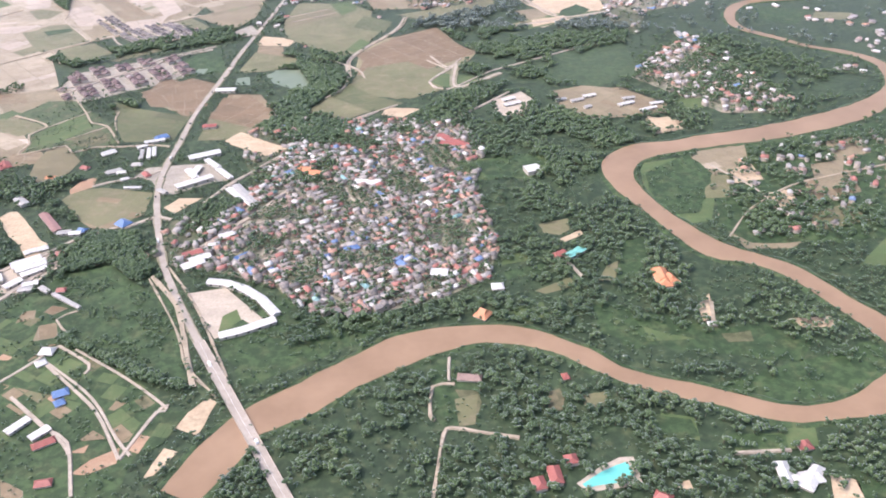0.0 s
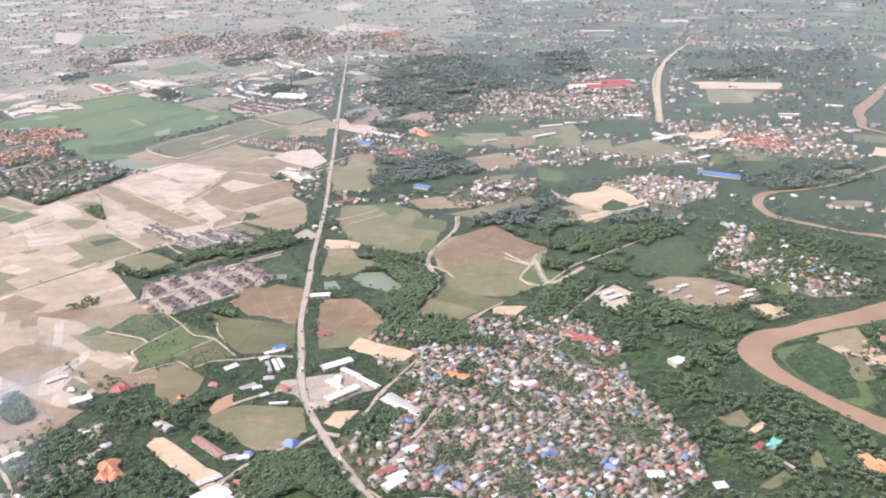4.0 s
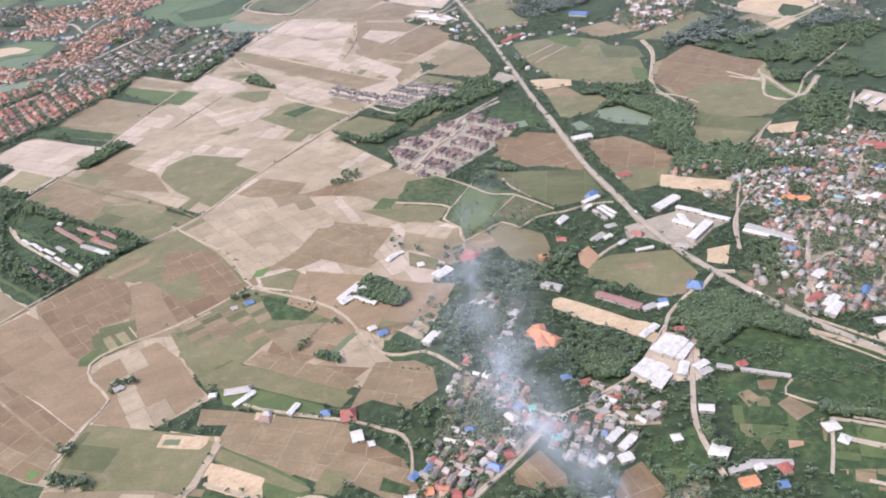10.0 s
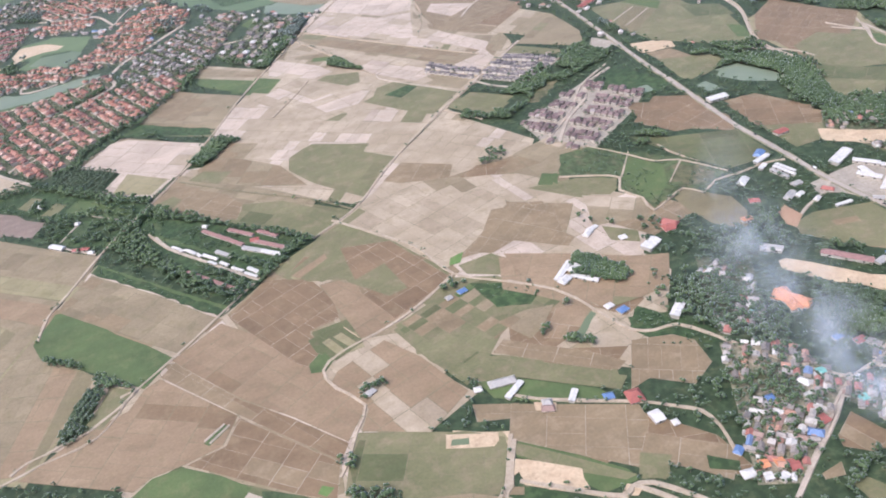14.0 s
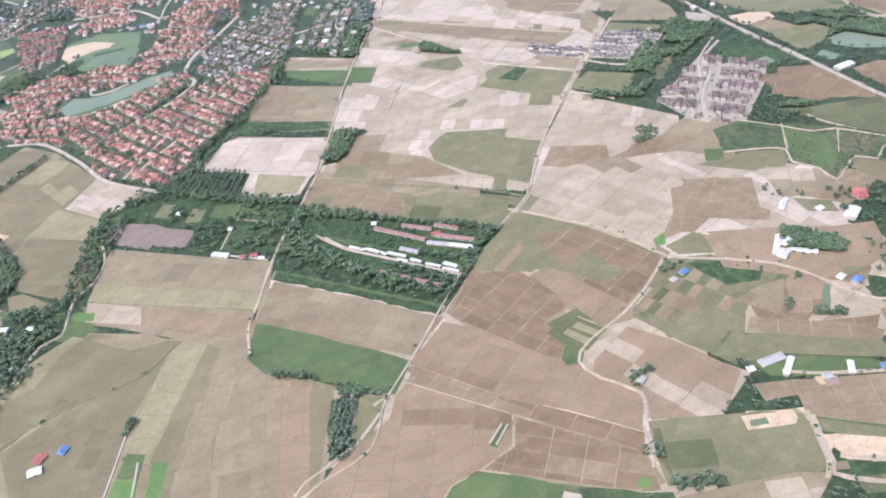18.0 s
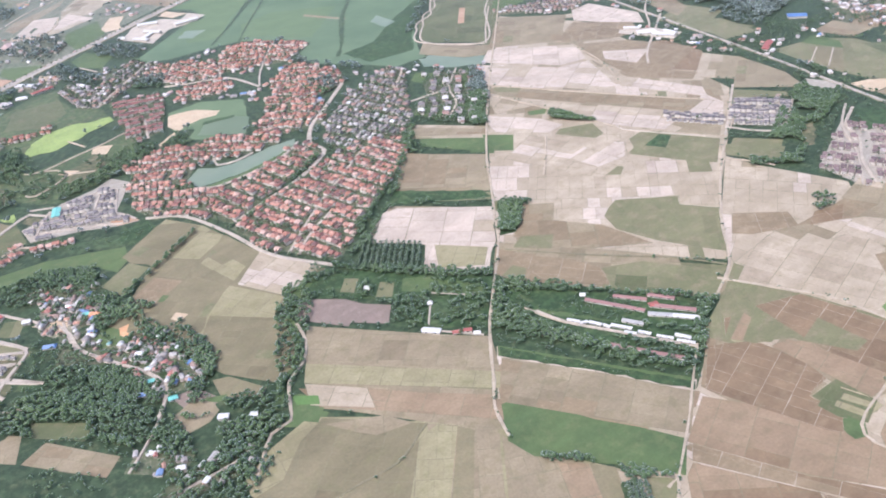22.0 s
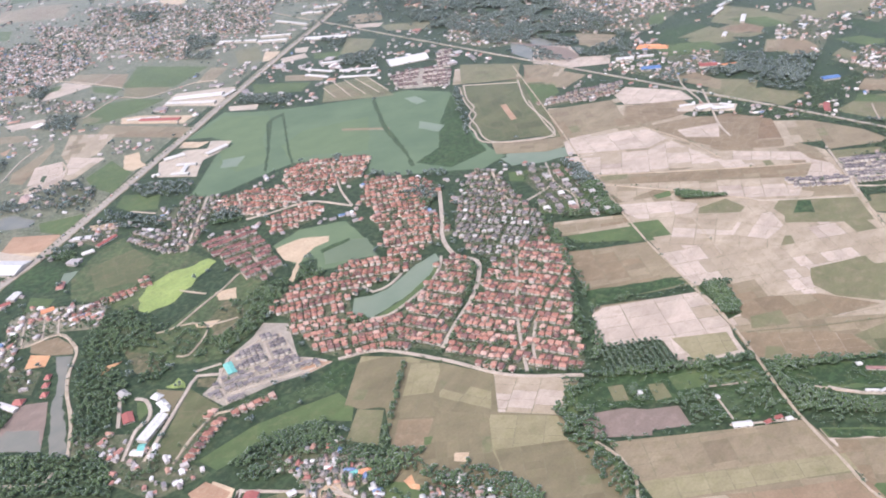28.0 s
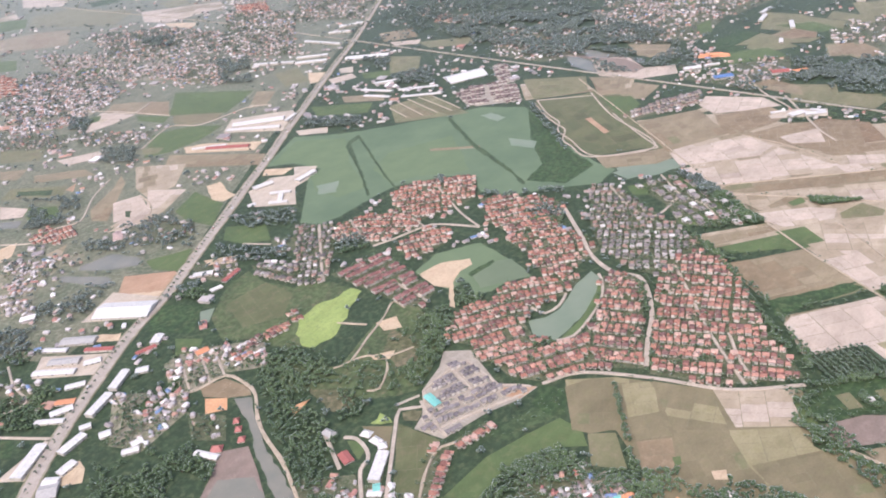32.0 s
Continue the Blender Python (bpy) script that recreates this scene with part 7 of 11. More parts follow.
clearing("brown", (-695, 1185), (-633, 1165), (-638, 1117), (-677, 1129), (-711, 1109), (-760, 1115), (-785, 1105), (-733, 1139))
clearing("brown", (-1033, 1498), (-976, 1430), (-962, 1390), (-979, 1354), (-1033, 1422))
clearing("olive", (-963, 1389), (-914, 1366), (-857, 1287), (-866, 1273), (-902, 1254), (-979, 1342))
clearing("russet", (-1036, 1153), (-964, 1191), (-934, 1165), (-924, 1122), (-929, 1089), (-967, 1080), (-958, 1048), (-983, 1028), (-992, 1039))
clearing("olive", (-957, 1196), (-886, 1236), (-879, 1209), (-890, 1162), (-925, 1159))
clearing("ochre", (-953, 1191), (-904, 1213), (-905, 1201), (-946, 1180))
clearing("russet", (-885, 1213), (-828, 1193), (-798, 1088), (-829, 1071), (-878, 1051), (-894, 1114))
clearing("olive", (-898, 1139), (-851, 1153), (-846, 1094), (-869, 1091))
clearing("ochre", (-930, 1155), (-907, 1151), (-881, 1059), (-888, 1041), (-921, 1040), (-924, 1084))
clearing("mixed", (-882, 1040), (-805, 1065), (-772, 1062), (-720, 1015), (-701, 988), (-745, 971), (-783, 974), (-810, 960), (-862, 943), (-874, 970))
clearing("grass", (-784, 1063), (-748, 1040), (-722, 1012), (-746, 994), (-778, 1009))
clearing("straw2", (-790, 987), (-755, 989), (-726, 981), (-754, 955), (-773, 946))
clearing("russet", (-728, 974), (-705, 970), (-694, 955), (-730, 919), (-762, 940))
clearing("pond_green", (-736, 926), (-700, 951), (-697, 945), (-735, 912))
clearing("brown", (-816, 948), (-797, 960), (-768, 932), (-735, 901), (-712, 869), (-725, 863), (-763, 896))
clearing("olive", (-857, 934), (-821, 940), (-766, 892), (-723, 852), (-738, 840), (-777, 873), (-818, 910))
clearing("brown", (-691, 892), (-653, 878), (-640, 860), (-646, 827), (-677, 811), (-707, 839), (-730, 835))
clearing("grass", (-674, 923), (-636, 909), (-643, 891), (-679, 907))
clearing("russet", (-673, 986), (-635, 960), (-643, 938), (-673, 925), (-690, 951))
clearing("brown", (-833, 876), (-735, 816), (-739, 795), (-774, 753), (-821, 802), (-855, 839))
clearing("brown", (-750, 785), (-692, 733), (-720, 707), (-739, 732), (-772, 762))
clearing("olive", (-767, 769), (-746, 753), (-766, 734), (-781, 750))
clearing("grass", (-722, 739), (-703, 720), (-710, 712), (-729, 726))
clearing("olive", (-856, 837), (-791, 761), (-782, 750), (-793, 750), (-831, 785), (-861, 824))
clearing("olive", (-918, 859), (-868, 836), (-882, 795), (-930, 816))
clearing("sand", (-901, 872), (-860, 851), (-863, 842), (-870, 838), (-908, 857))
clearing("pond_green", (-899, 864), (-885, 858), (-888, 851), (-903, 858))
clearing("sand", (-864, 818), (-850, 808), (-818, 778), (-824, 765), (-843, 765), (-868, 787), (-864, 802), (-877, 799))
clearing("beds", (-880, 793), (-868, 786), (-843, 764), (-841, 751), (-888, 778))
clearing("sand", (-795, 747), (-785, 738), (-794, 732), (-806, 739))
clearing("sand", (-814, 867), (-797, 856), (-802, 847), (-818, 857))
clearing("darkolive", (-971, 1067), (-934, 1075), (-920, 1034), (-955, 1021), (-969, 1044))
clearing("sand_field", (-959, 1056), (-950, 1059), (-941, 1030), (-950, 1026))
clearing("sand_field", (-946, 1058), (-936, 1061), (-926, 1033), (-935, 1031))
clearing("green", (-982, 1027), (-961, 1039), (-958, 1022), (-973, 1012), (-983, 1016))
clearing("scrubland", (-584, 1206), (-555, 1255), (-509, 1251), (-482, 1209), (-430, 1154), (-409, 1095), (-435, 1085), (-463, 1073), (-477, 1095), (-532, 1074), (-530, 1102), (-540, 1133), (-525, 1158))
clearing("green", (-523, 1157), (-488, 1196), (-462, 1153), (-487, 1111), (-506, 1097), (-526, 1100))
clearing("scrub_brown", (-485, 1113), (-445, 1147), (-420, 1104), (-434, 1089), (-457, 1088))
clearing("darkolive", (-454, 1242), (-422, 1216), (-328, 1174), (-335, 1097), (-361, 1095), (-403, 1097), (-429, 1156), (-443, 1203))
clearing("mixed", (-424, 961), (-394, 967), (-327, 947), (-325, 895), (-358, 866), (-379, 869), (-400, 890), (-435, 941))
clearing("olive", (-424, 961), (-394, 967), (-357, 957), (-359, 940), (-419, 946))
clearing("olive", (-423, 938), (-357, 883), (-371, 870), (-400, 890))
clearing("greyfield", (-500, 1080), (-478, 1092), (-444, 1044), (-449, 1011), (-474, 980), (-498, 1011), (-503, 1049))
clearing("estate_ground", (-351, 1016), (-307, 1020), (-272, 1021), (-236, 972), (-261, 967), (-304, 939), (-319, 948), (-337, 980), (-360, 994))
clearing("sand_red", (-425, 988), (-408, 996), (-406, 969), (-429, 953), (-433, 965))
clearing("grass", (-397, 743), (-342, 711), (-357, 691), (-418, 714))
clearing("olive", (-615, 1484), (-563, 1514), (-515, 1458), (-581, 1417))
clearing("scrub_brown", (-512, 1422), (-451, 1468), (-432, 1464), (-496, 1415))
clearing("olive", (-1168, 1105), (-1149, 1087), (-1185, 1049), (-1200, 1061))
clearing("scrub_brown", (-1734, 1742), (-1711, 1765), (-1678, 1756), (-1645, 1751), (-1611, 1718), (-1644, 1655), (-1686, 1685))
clearing("darkolive", (-1629, 1588), (-1572, 1541), (-1588, 1518), (-1633, 1561))
clearing("straw2", (-1673, 1579), (-1655, 1581), (-1645, 1567), (-1652, 1545), (-1678, 1569))
clearing("straw2", (-1624, 1540), (-1583, 1491), (-1565, 1462), (-1640, 1532))
clearing("grass", (-1633, 1674), (-1598, 1643), (-1606, 1632), (-1633, 1658))
clearing("brown", (93, 1935), (168, 1989), (200, 1943), (162, 1896), (97, 1898))
clearing("olive", (104, 1841), (170, 1843), (126, 1786), (93, 1790))
clearing("olive", (120, 2255), (243, 2228), (203, 2133), (235, 2058), (185, 2079), (156, 2173))
clearing("russet", (223, 2170), (301, 2155), (299, 2091), (226, 2074))
clearing("green", (316, 2216), (366, 2126), (310, 2026), (274, 2084))
clearing("green", (223, 1860), (268, 1779), (230, 1766), (202, 1792))
clearing("straw2", (-172, 2115), (-111, 2073), (-140, 1995), (-197, 1969))
clearing("straw2", (-94, 1710), (-21, 1720), (-10, 1639), (-78, 1639))
clearing("olive", (-32, 1604), (149, 1674), (151, 1633), (12, 1569))
clearing("olive", (831, 1719), (888, 1717), (873, 1680), (818, 1683))
clearing("grass", (613, 1571), (714, 1531), (650, 1455), (608, 1491))
clearing("olive", (714, 1522), (774, 1506), (743, 1469), (694, 1489))
clearing("grass", (-350, 1450), (-321, 1427), (-356, 1367), (-401, 1390))
clearing("estate_ground", (-298, 1580), (-272, 1523), (-306, 1516), (-325, 1544))
clearing("olive", (-450, 1620), (-418, 1636), (-366, 1567), (-378, 1551))
clearing("brown", (-675, 1184), (-629, 1149), (-648, 1093), (-641, 1076), (-658, 1063), (-704, 1109), (-737, 1100), (-762, 1120))
clearing("bright", (-782, 1119), (-764, 1122), (-776, 1104), (-789, 1106))
clearing("olive", (-242, 1600), (-159, 1685), (-97, 1601), (-64, 1509), (-98, 1413), (-123, 1393), (-163, 1425), (-228, 1502))
clearing("greyfield", (-238, 1598), (-165, 1667), (-137, 1616), (-236, 1546))
clearing("green", (-163, 1688), (-116, 1699), (-110, 1644), (-136, 1615))
clearing("darkolive", (-95, 1606), (-42, 1563), (-56, 1505), (-112, 1542))
clearing("green", (-97, 1480), (-79, 1456), (-103, 1410), (-118, 1424))
clearing("olive", (-271, 1432), (-196, 1394), (-192, 1360), (-248, 1339), (-285, 1348))
clearing("olive", (-210, 1938), (-150, 1893), (-162, 1788), (-239, 1805))
clearing("green", (-1619, 1935), (-1539, 1930), (-1480, 1908), (-1430, 1887), (-1457, 1847), (-1506, 1876), (-1544, 1899), (-1591, 1895), (-1616, 1902))
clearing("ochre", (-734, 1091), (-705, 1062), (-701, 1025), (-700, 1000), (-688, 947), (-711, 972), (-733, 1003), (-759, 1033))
clearing("brown", (-398, 711), (-386, 712), (-383, 698), (-399, 692))
clearing("brown", (-374, 686), (-359, 690), (-350, 667), (-372, 662))
clearing("russet", (-372, 719), (-355, 713), (-366, 703), (-377, 708))
clearing("darkolive", (-414, 654), (-404, 656), (-400, 650), (-415, 641))
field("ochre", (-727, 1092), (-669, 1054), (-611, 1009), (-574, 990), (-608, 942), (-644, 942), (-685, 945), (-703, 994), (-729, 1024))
road("main_road", 6.6, (-86, 404), (-113, 456), (-151, 527), (-181, 585), (-220, 659), (-254, 730), (-275, 778), (-292, 830), (-308, 887), (-322, 950), (-327, 1010), (-324, 1084), (-322, 1177), (-313, 1260), (-300, 1366))
road("main_road", 6.2, (-300, 1368), (-295, 1424), (-256, 1716), (-231, 1959), (-204, 2216), (-189, 2371), (-151, 2749), (-78, 3452), (9, 4281), (41, 4877), (73, 5662))
road("dirt_track", 2.7, (-225, 2545), (-474, 2242), (-680, 1996), (-805, 1840), (-881, 1739), (-932, 1661), (-983, 1585), (-1020, 1529), (-1080, 1459), (-1133, 1399), (-1164, 1357), (-1196, 1309), (-1221, 1274), (-1235, 1232))
road("dirt_track", 2.7, (-413, 1642), (-548, 1539), (-642, 1470), (-754, 1375), (-822, 1304), (-852, 1281), (-907, 1253))
road("dirt_track", 2.7, (-873, 1279), (-828, 1204), (-806, 1161), (-791, 1089), (-751, 1046), (-713, 1004), (-699, 968))
road("dirt_track", 2.7, (-791, 1089), (-847, 1059), (-892, 1042), (-945, 1031), (-971, 1014), (-968, 983), (-951, 946), (-971, 917), (-988, 889), (-1001, 874))
road("dirt_track", 2.7, (-747, 1044), (-708, 995), (-691, 934), (-681, 904), (-663, 892), (-640, 888), (-623, 861), (-604, 820), (-589, 794), (-571, 762), (-554, 747))
road("dirt_track", 2.4, (-830, 890), (-809, 869), (-763, 838), (-729, 816), (-706, 795), (-693, 781), (-691, 759), (-699, 730))
road("lane", 2, (-640, 697), (-615, 715), (-579, 734))
road("lane", 2.2, (-688, 669), (-642, 696), (-604, 717), (-554, 752))
road("lane", 3.6, (-511, 760), (-474, 769), (-440, 793), (-413, 814), (-392, 841), (-334, 877))
road("lane", 4.2, (-383, 806), (-401, 785), (-425, 741), (-450, 695), (-459, 655), (-462, 630))
road("dirt_track", 4.2, (-284, 763), (-248, 709), (-229, 654), (-218, 619), (-207, 585))
road("dirt_track", 2.4, (-478, 706), (-506, 717), (-526, 748), (-543, 747))
road("lane", 3, (-20, 1586), (-39, 1512), (-109, 1386), (-108, 1295), (-116, 1252), (-140, 1219))
road("lane", 2.4, (146, 753), (156, 726))
road("dirt_track", 2.4, (1, 530), (-3, 536), (0, 571), (19, 573))
road("dirt_track", 2.4, (-4, 444), (1, 477), (7, 513), (14, 520), (36, 514), (67, 505))
road("lane", 2.4, (-363, 584), (-320, 543), (-296, 525), (-275, 467))
road("lane", 2.4, (-349, 628), (-312, 591), (-283, 560), (-258, 519), (-249, 503))
road("lane", 2.4, (-249, 503), (-239, 534), (-229, 560), (-223, 563))
road("dirt_track", 1.8, (-286, 758), (-251, 692), (-234, 656), (-219, 614), (-193, 582), (-184, 570))
road("dirt_track", 1.8, (-270, 778), (-235, 719), (-208, 662), (-190, 620), (-180, 596))
road("lane", 2.4, (230, 477), (248, 477), (274, 477))
road("dirt_track", 2.4, (271, 673), (262, 633))
road("canal_road", 3, (-1318, 1550), (-1324, 1511), (-1346, 1477), (-1373, 1458), (-1390, 1420), (-1400, 1400), (-1425, 1395), (-1449, 1366), (-1462, 1349))
road("lane", 4, (-210, 2006), (-300, 1938), (-382, 1876), (-429, 1828))
road("far_road", 5, (685, 2273), (786, 2539), (944, 2915), (1135, 3253), (1406, 3657), (1646, 3977))
road("far_road", 14, (674, 2248), (933, 2858), (1137, 3257), (1367, 3605))
road("far_road", 4, (62, 1341), (57, 1241), (128, 1290))
road("lane", 1.8, (-691, 669), (-632, 705), (-565, 744), (-482, 765), (-394, 836))
road("dirt_track", 1.8, (-1307, 1039), (-1279, 1024), (-1243, 1032), (-1190, 1040), (-1150, 1086))
road("dirt_track", 1.8, (-1150, 1086), (-1088, 1130), (-1037, 1170), (-985, 1210))
road("bund_path", 2, (-1027, 1506), (-952, 1420), (-878, 1344), (-841, 1291))
road("dirt_track", 3.2, (-1779, 1873), (-1768, 1827), (-1769, 1784))
road("dirt_track", 3.2, (-1770, 1903), (-1743, 1860), (-1742, 1805), (-1714, 1773))
road("lane", 4.8, (-1758, 1772), (-1703, 1801), (-1669, 1817), (-1630, 1840), (-1619, 1847))
road("lane", 4, (-1737, 1749), (-1693, 1776), (-1672, 1793))
road("lane", 3.2, (-1655, 1808), (-1600, 1731))
road("lane", 3.2, (-1622, 1847), (-1571, 1772))
road("lane", 3.2, (-1629, 1681), (-1600, 1649))
road("lane", 4, (-1557, 1755), (-1550, 1725), (-1549, 1687), (-1529, 1644), (-1508, 1606), (-1489, 1565), (-1492, 1531), (-1512, 1500))
road("lane", 2.4, (-1606, 1829), (-1633, 1808), (-1673, 1817))
road("dirt_track", 1.8, (-574, 1532), (-546, 1537), (-495, 1559), (-480, 1485))
road("lane", 3.6, (-403, 1650), (-565, 1528))
road("lane", 3, (-540, 1547), (-518, 1505), (-480, 1485), (-379, 1543))
road("dirt_track", 1.8, (-624, 1478), (-602, 1440), (-591, 1414))
road("lane", 3, (-343, 1469), (-417, 1423), (-475, 1359), (-555, 1294))
road("lane", 2.4, (-155, 1394), (-96, 1333), (-82, 1291))
road("lane", 2.4, (201, 1695), (253, 1557), (345, 1567))
road("lane", 2.4, (-260, 913), (-232, 969), (-183, 1015))
road("dirt_track", 1.8, (-343, 708), (-360, 694), (-336, 665))
road("lane", 2.4, (-344, 653), (-368, 620), (-385, 600))
road("lane", 2.4, (-344, 653), (-308, 624), (-308, 610))
road("highway", 20, (-1950, 2410), (-1912, 2434), (-1871, 2469), (-1783, 2533), (-1738, 2562), (-1673, 2603), (-1598, 2648), (-1532, 2679), (-1461, 2710), (-1359, 2770), (-1209, 2856), (-1092, 2925), (-929, 3017), (-788, 3104), (-638, 3191), (-453, 3301), (-284, 3398), (-68, 3520), (187, 3677), (451, 3844))
road("lane", 3.2, (-413, 2569), (-482, 2492), (-522, 2436), (-546, 2399), (-601, 2372), (-623, 2339), (-663, 2265), (-565, 2162), (-436, 2335), (-312, 2460))
road("lane", 2.4, (-559, 2934), (-598, 2841))
road("lane", 2.4, (-517, 2939), (-573, 2809))
road("lane", 2.4, (-488, 2929), (-547, 2778))
road("lane", 2.4, (-465, 2911), (-523, 2750))
road("lane", 2.4, (-441, 2890), (-502, 2738))
road("lane", 4, (-1015, 3432), (-871, 3499), (-833, 3418), (-750, 3393), (-678, 3378), (-639, 3322))
road("lane", 4, (-851, 3812), (-827, 3729), (-739, 3764))
road("lane", 3.2, (-916, 4031), (-844, 3822), (-807, 3584))
road("lane", 4, (-1177, 3336), (-1262, 3279), (-1355, 3188), (-1401, 3211), (-1465, 3197), (-1508, 3266))
road("dirt_track", 4, (-1362, 3067), (-1314, 3052), (-1269, 3047), (-1228, 3095), (-1209, 3157))
road("lane", 3.2, (-1605, 2779), (-1582, 2769), (-1526, 2683))
road("lane", 3.2, (-1269, 2721), (-1246, 2661))
road("estate_road", 5, (-1143, 2627), (-1241, 2525), (-1308, 2453))
road("estate_road", 4, (-1252, 2328), (-1277, 2231))
road("estate_road", 3.4, (-896, 2516), (-960, 2421), (-995, 2364), (-1022, 2306))
road("estate_road", 5, (-1102, 2577), (-1144, 2507))
road("estate_road", 5, (-1167, 2457), (-1124, 2435), (-1065, 2412), (-1043, 2387), (-1022, 2306))
road("estate_road", 4, (-1036, 2480), (-1064, 2410))
road("estate_road", 4, (-1278, 1982), (-1256, 1965), (-1208, 1966), (-1149, 1976), (-1103, 1999), (-1082, 2017))
road("estate_road", 4, (-1218, 2065), (-1222, 2036), (-1192, 2028), (-1158, 2036))
road("estate_road", 7, (-896, 2192), (-982, 2106), (-1032, 2059), (-1067, 1998), (-1063, 1953), (-1103, 1916), (-1159, 1883), (-1215, 1862), (-1277, 1835))
road("estate_road", 4, (-1007, 1915), (-1090, 1848), (-1152, 1799), (-1215, 1740), (-1254, 1701))
road("estate_road", 5, (-1377, 1946), (-1329, 1909), (-1295, 1812), (-1273, 1716), (-1220, 1634))
road("estate_road", 4, (-1151, 1765), (-1208, 1726), (-1245, 1689))
road("lane", 4, (-777, 2158), (-849, 2072), (-858, 2021), (-775, 2014))
road("lane", 3.2, (-695, 2087), (-763, 2014), (-789, 1953), (-841, 1904))
road("estate_road", 3.4, (-1489, 2079), (-1513, 2042), (-1531, 1999))
road("estate_road", 3.4, (-1497, 2047), (-1442, 2018), (-1405, 1995), (-1389, 1957))
road("estate_road", 3.4, (-1520, 2019), (-1466, 1991), (-1409, 1958))
road("estate_road", 3.4, (-1382, 2074), (-1411, 1990))
road("estate_road", 3.4, (-1409, 2081), (-1434, 2029))
road("estate_road", 3.4, (-1379, 2074), (-1404, 2087), (-1468, 2090))
road("lane", 4.8, (-1468, 2090), (-1497, 2069), (-1518, 2094), (-1553, 2073), (-1607, 2035), (-1664, 1995))
road("lane", 3.2, (-1514, 2106), (-1480, 2089))
road("dirt_track", 3.2, (-1644, 1959), (-1592, 1986), (-1551, 1995), (-1523, 1969))
road("lane", 4.8, (-1601, 2126), (-1594, 2109), (-1603, 2082), (-1618, 2066), (-1637, 2062), (-1681, 2020))
road("lane", 4.8, (-1610, 2154), (-1631, 2118), (-1650, 2087))
road("dirt_track", 2.4, (-1491, 2252), (-1465, 2240), (-1407, 2257), (-1344, 2274), (-1313, 2288), (-1301, 2286), (-1310, 2257))
road("dirt_track", 2.4, (-1465, 2240), (-1442, 2225), (-1425, 2192), (-1390, 2173))
road("dirt_track", 2.4, (-1429, 2199), (-1451, 2175), (-1495, 2153), (-1508, 2166))
road("dirt_track", 2.4, (-1395, 2335), (-1376, 2284))
road("lane", 3.2, (-1595, 2500), (-1637, 2423))
road("lane", 3.2, (-1564, 2488), (-1610, 2406))
road("lane", 3.2, (-1547, 2472), (-1586, 2399))
road("dirt_track", 4.8, (-1664, 2439), (-1631, 2411), (-1585, 2398), (-1584, 2351), (-1594, 2318), (-1631, 2271), (-1655, 2227), (-1679, 2166), (-1721, 2091))
road("lane", 4, (-1862, 2610), (-1809, 2506))
road("lane", 3.2, (-1751, 2775), (-1776, 2709), (-1783, 2660), (-1797, 2643), (-1828, 2657))
road("lane", 1.8, (-1156, 1491), (-1119, 1452))
road("lane", 1.8, (-1166, 1478), (-1196, 1438))
road("lane", 1.8, (-1207, 1438), (-1156, 1380))
road("dirt_track", 2.4, (-1088, 1389), (-1081, 1363), (-1069, 1333))
road("lane", 2.4, (-1550, 1759), (-1552, 1730), (-1554, 1692), (-1545, 1677))
road("lane", 2.4, (-1520, 1629), (-1496, 1586), (-1486, 1551), (-1494, 1527), (-1517, 1491), (-1543, 1461), (-1565, 1439))
road("lane", 4.2, (-1658, 1814), (-1628, 1774), (-1603, 1733), (-1610, 1714), (-1630, 1692), (-1650, 1667), (-1645, 1650))
road("lane", 4.2, (-1679, 1790), (-1653, 1757), (-1606, 1727))
road("lane", 4.2, (-1686, 1756), (-1653, 1730), (-1622, 1709))
road("lane", 4.2, (-1694, 1724), (-1660, 1701), (-1605, 1653))
road("lane", 4.2, (-1699, 1700), (-1672, 1681), (-1650, 1667))
road("dirt_track", 3.6, (-851, 836), (-866, 814), (-878, 792), (-887, 783), (-871, 763), (-837, 732))
road("dirt_track", 3.6, (-851, 778), (-828, 756), (-805, 738), (-793, 742), (-776, 737), (-751, 703), (-743, 688))
road("dirt_track", 3.6, (-795, 740), (-810, 732), (-819, 723))
road("lane", 1.8, (-1099, 980), (-1077, 993))
road("lane", 1.8, (-1095, 975), (-1073, 989))
road("lane", 1.8, (-1373, 1206), (-1416, 1132))
road("lane", 1.8, (-1376, 1158), (-1394, 1116))
road("bund_path", 2, (-1487, 1262), (-1453, 1271), (-1389, 1275), (-1342, 1275), (-1290, 1302))
road("bund_path", 2, (-1487, 1258), (-1464, 1268))
road("lane", 3, (134, 1214), (53, 1129), (26, 1089), (11, 1046), (-26, 1009), (-61, 976))
road("lane", 3, (-116, 958), (-161, 921), (-199, 880), (-225, 841), (-251, 794))
road("lane", 2.4, (-57, 1165), (-107, 1118), (-146, 1079), (-208, 999), (-262, 915))
road("lane", 1.8, (-23, 892), (-58, 865))
road("lane", 1.8, (-16, 792), (-41, 745))
road("lane", 1.8, (28, 860), (48, 847))
road("lane", 1.8, (-178, 781), (-140, 809))
road("dirt_track", 1.8, (325, 787), (368, 844), (431, 892), (487, 912), (564, 934))
road("lane", 1.8, (351, 958), (386, 896), (394, 861))
road("dirt_track", 2.4, (-15, 1586), (-32, 1518), (-99, 1401), (-109, 1351), (-103, 1294))
road("lane", 2, (15, 1359), (47, 1317))
road("lane", 2, (65, 1354), (52, 1318), (17, 1268), (32, 1236))
road("lane", 2, (-114, 1123), (-80, 1149), (-32, 1183))
road("lane", 2, (-231, 1617), (-163, 1654))
road("lane", 2, (-227, 1583), (-147, 1630))
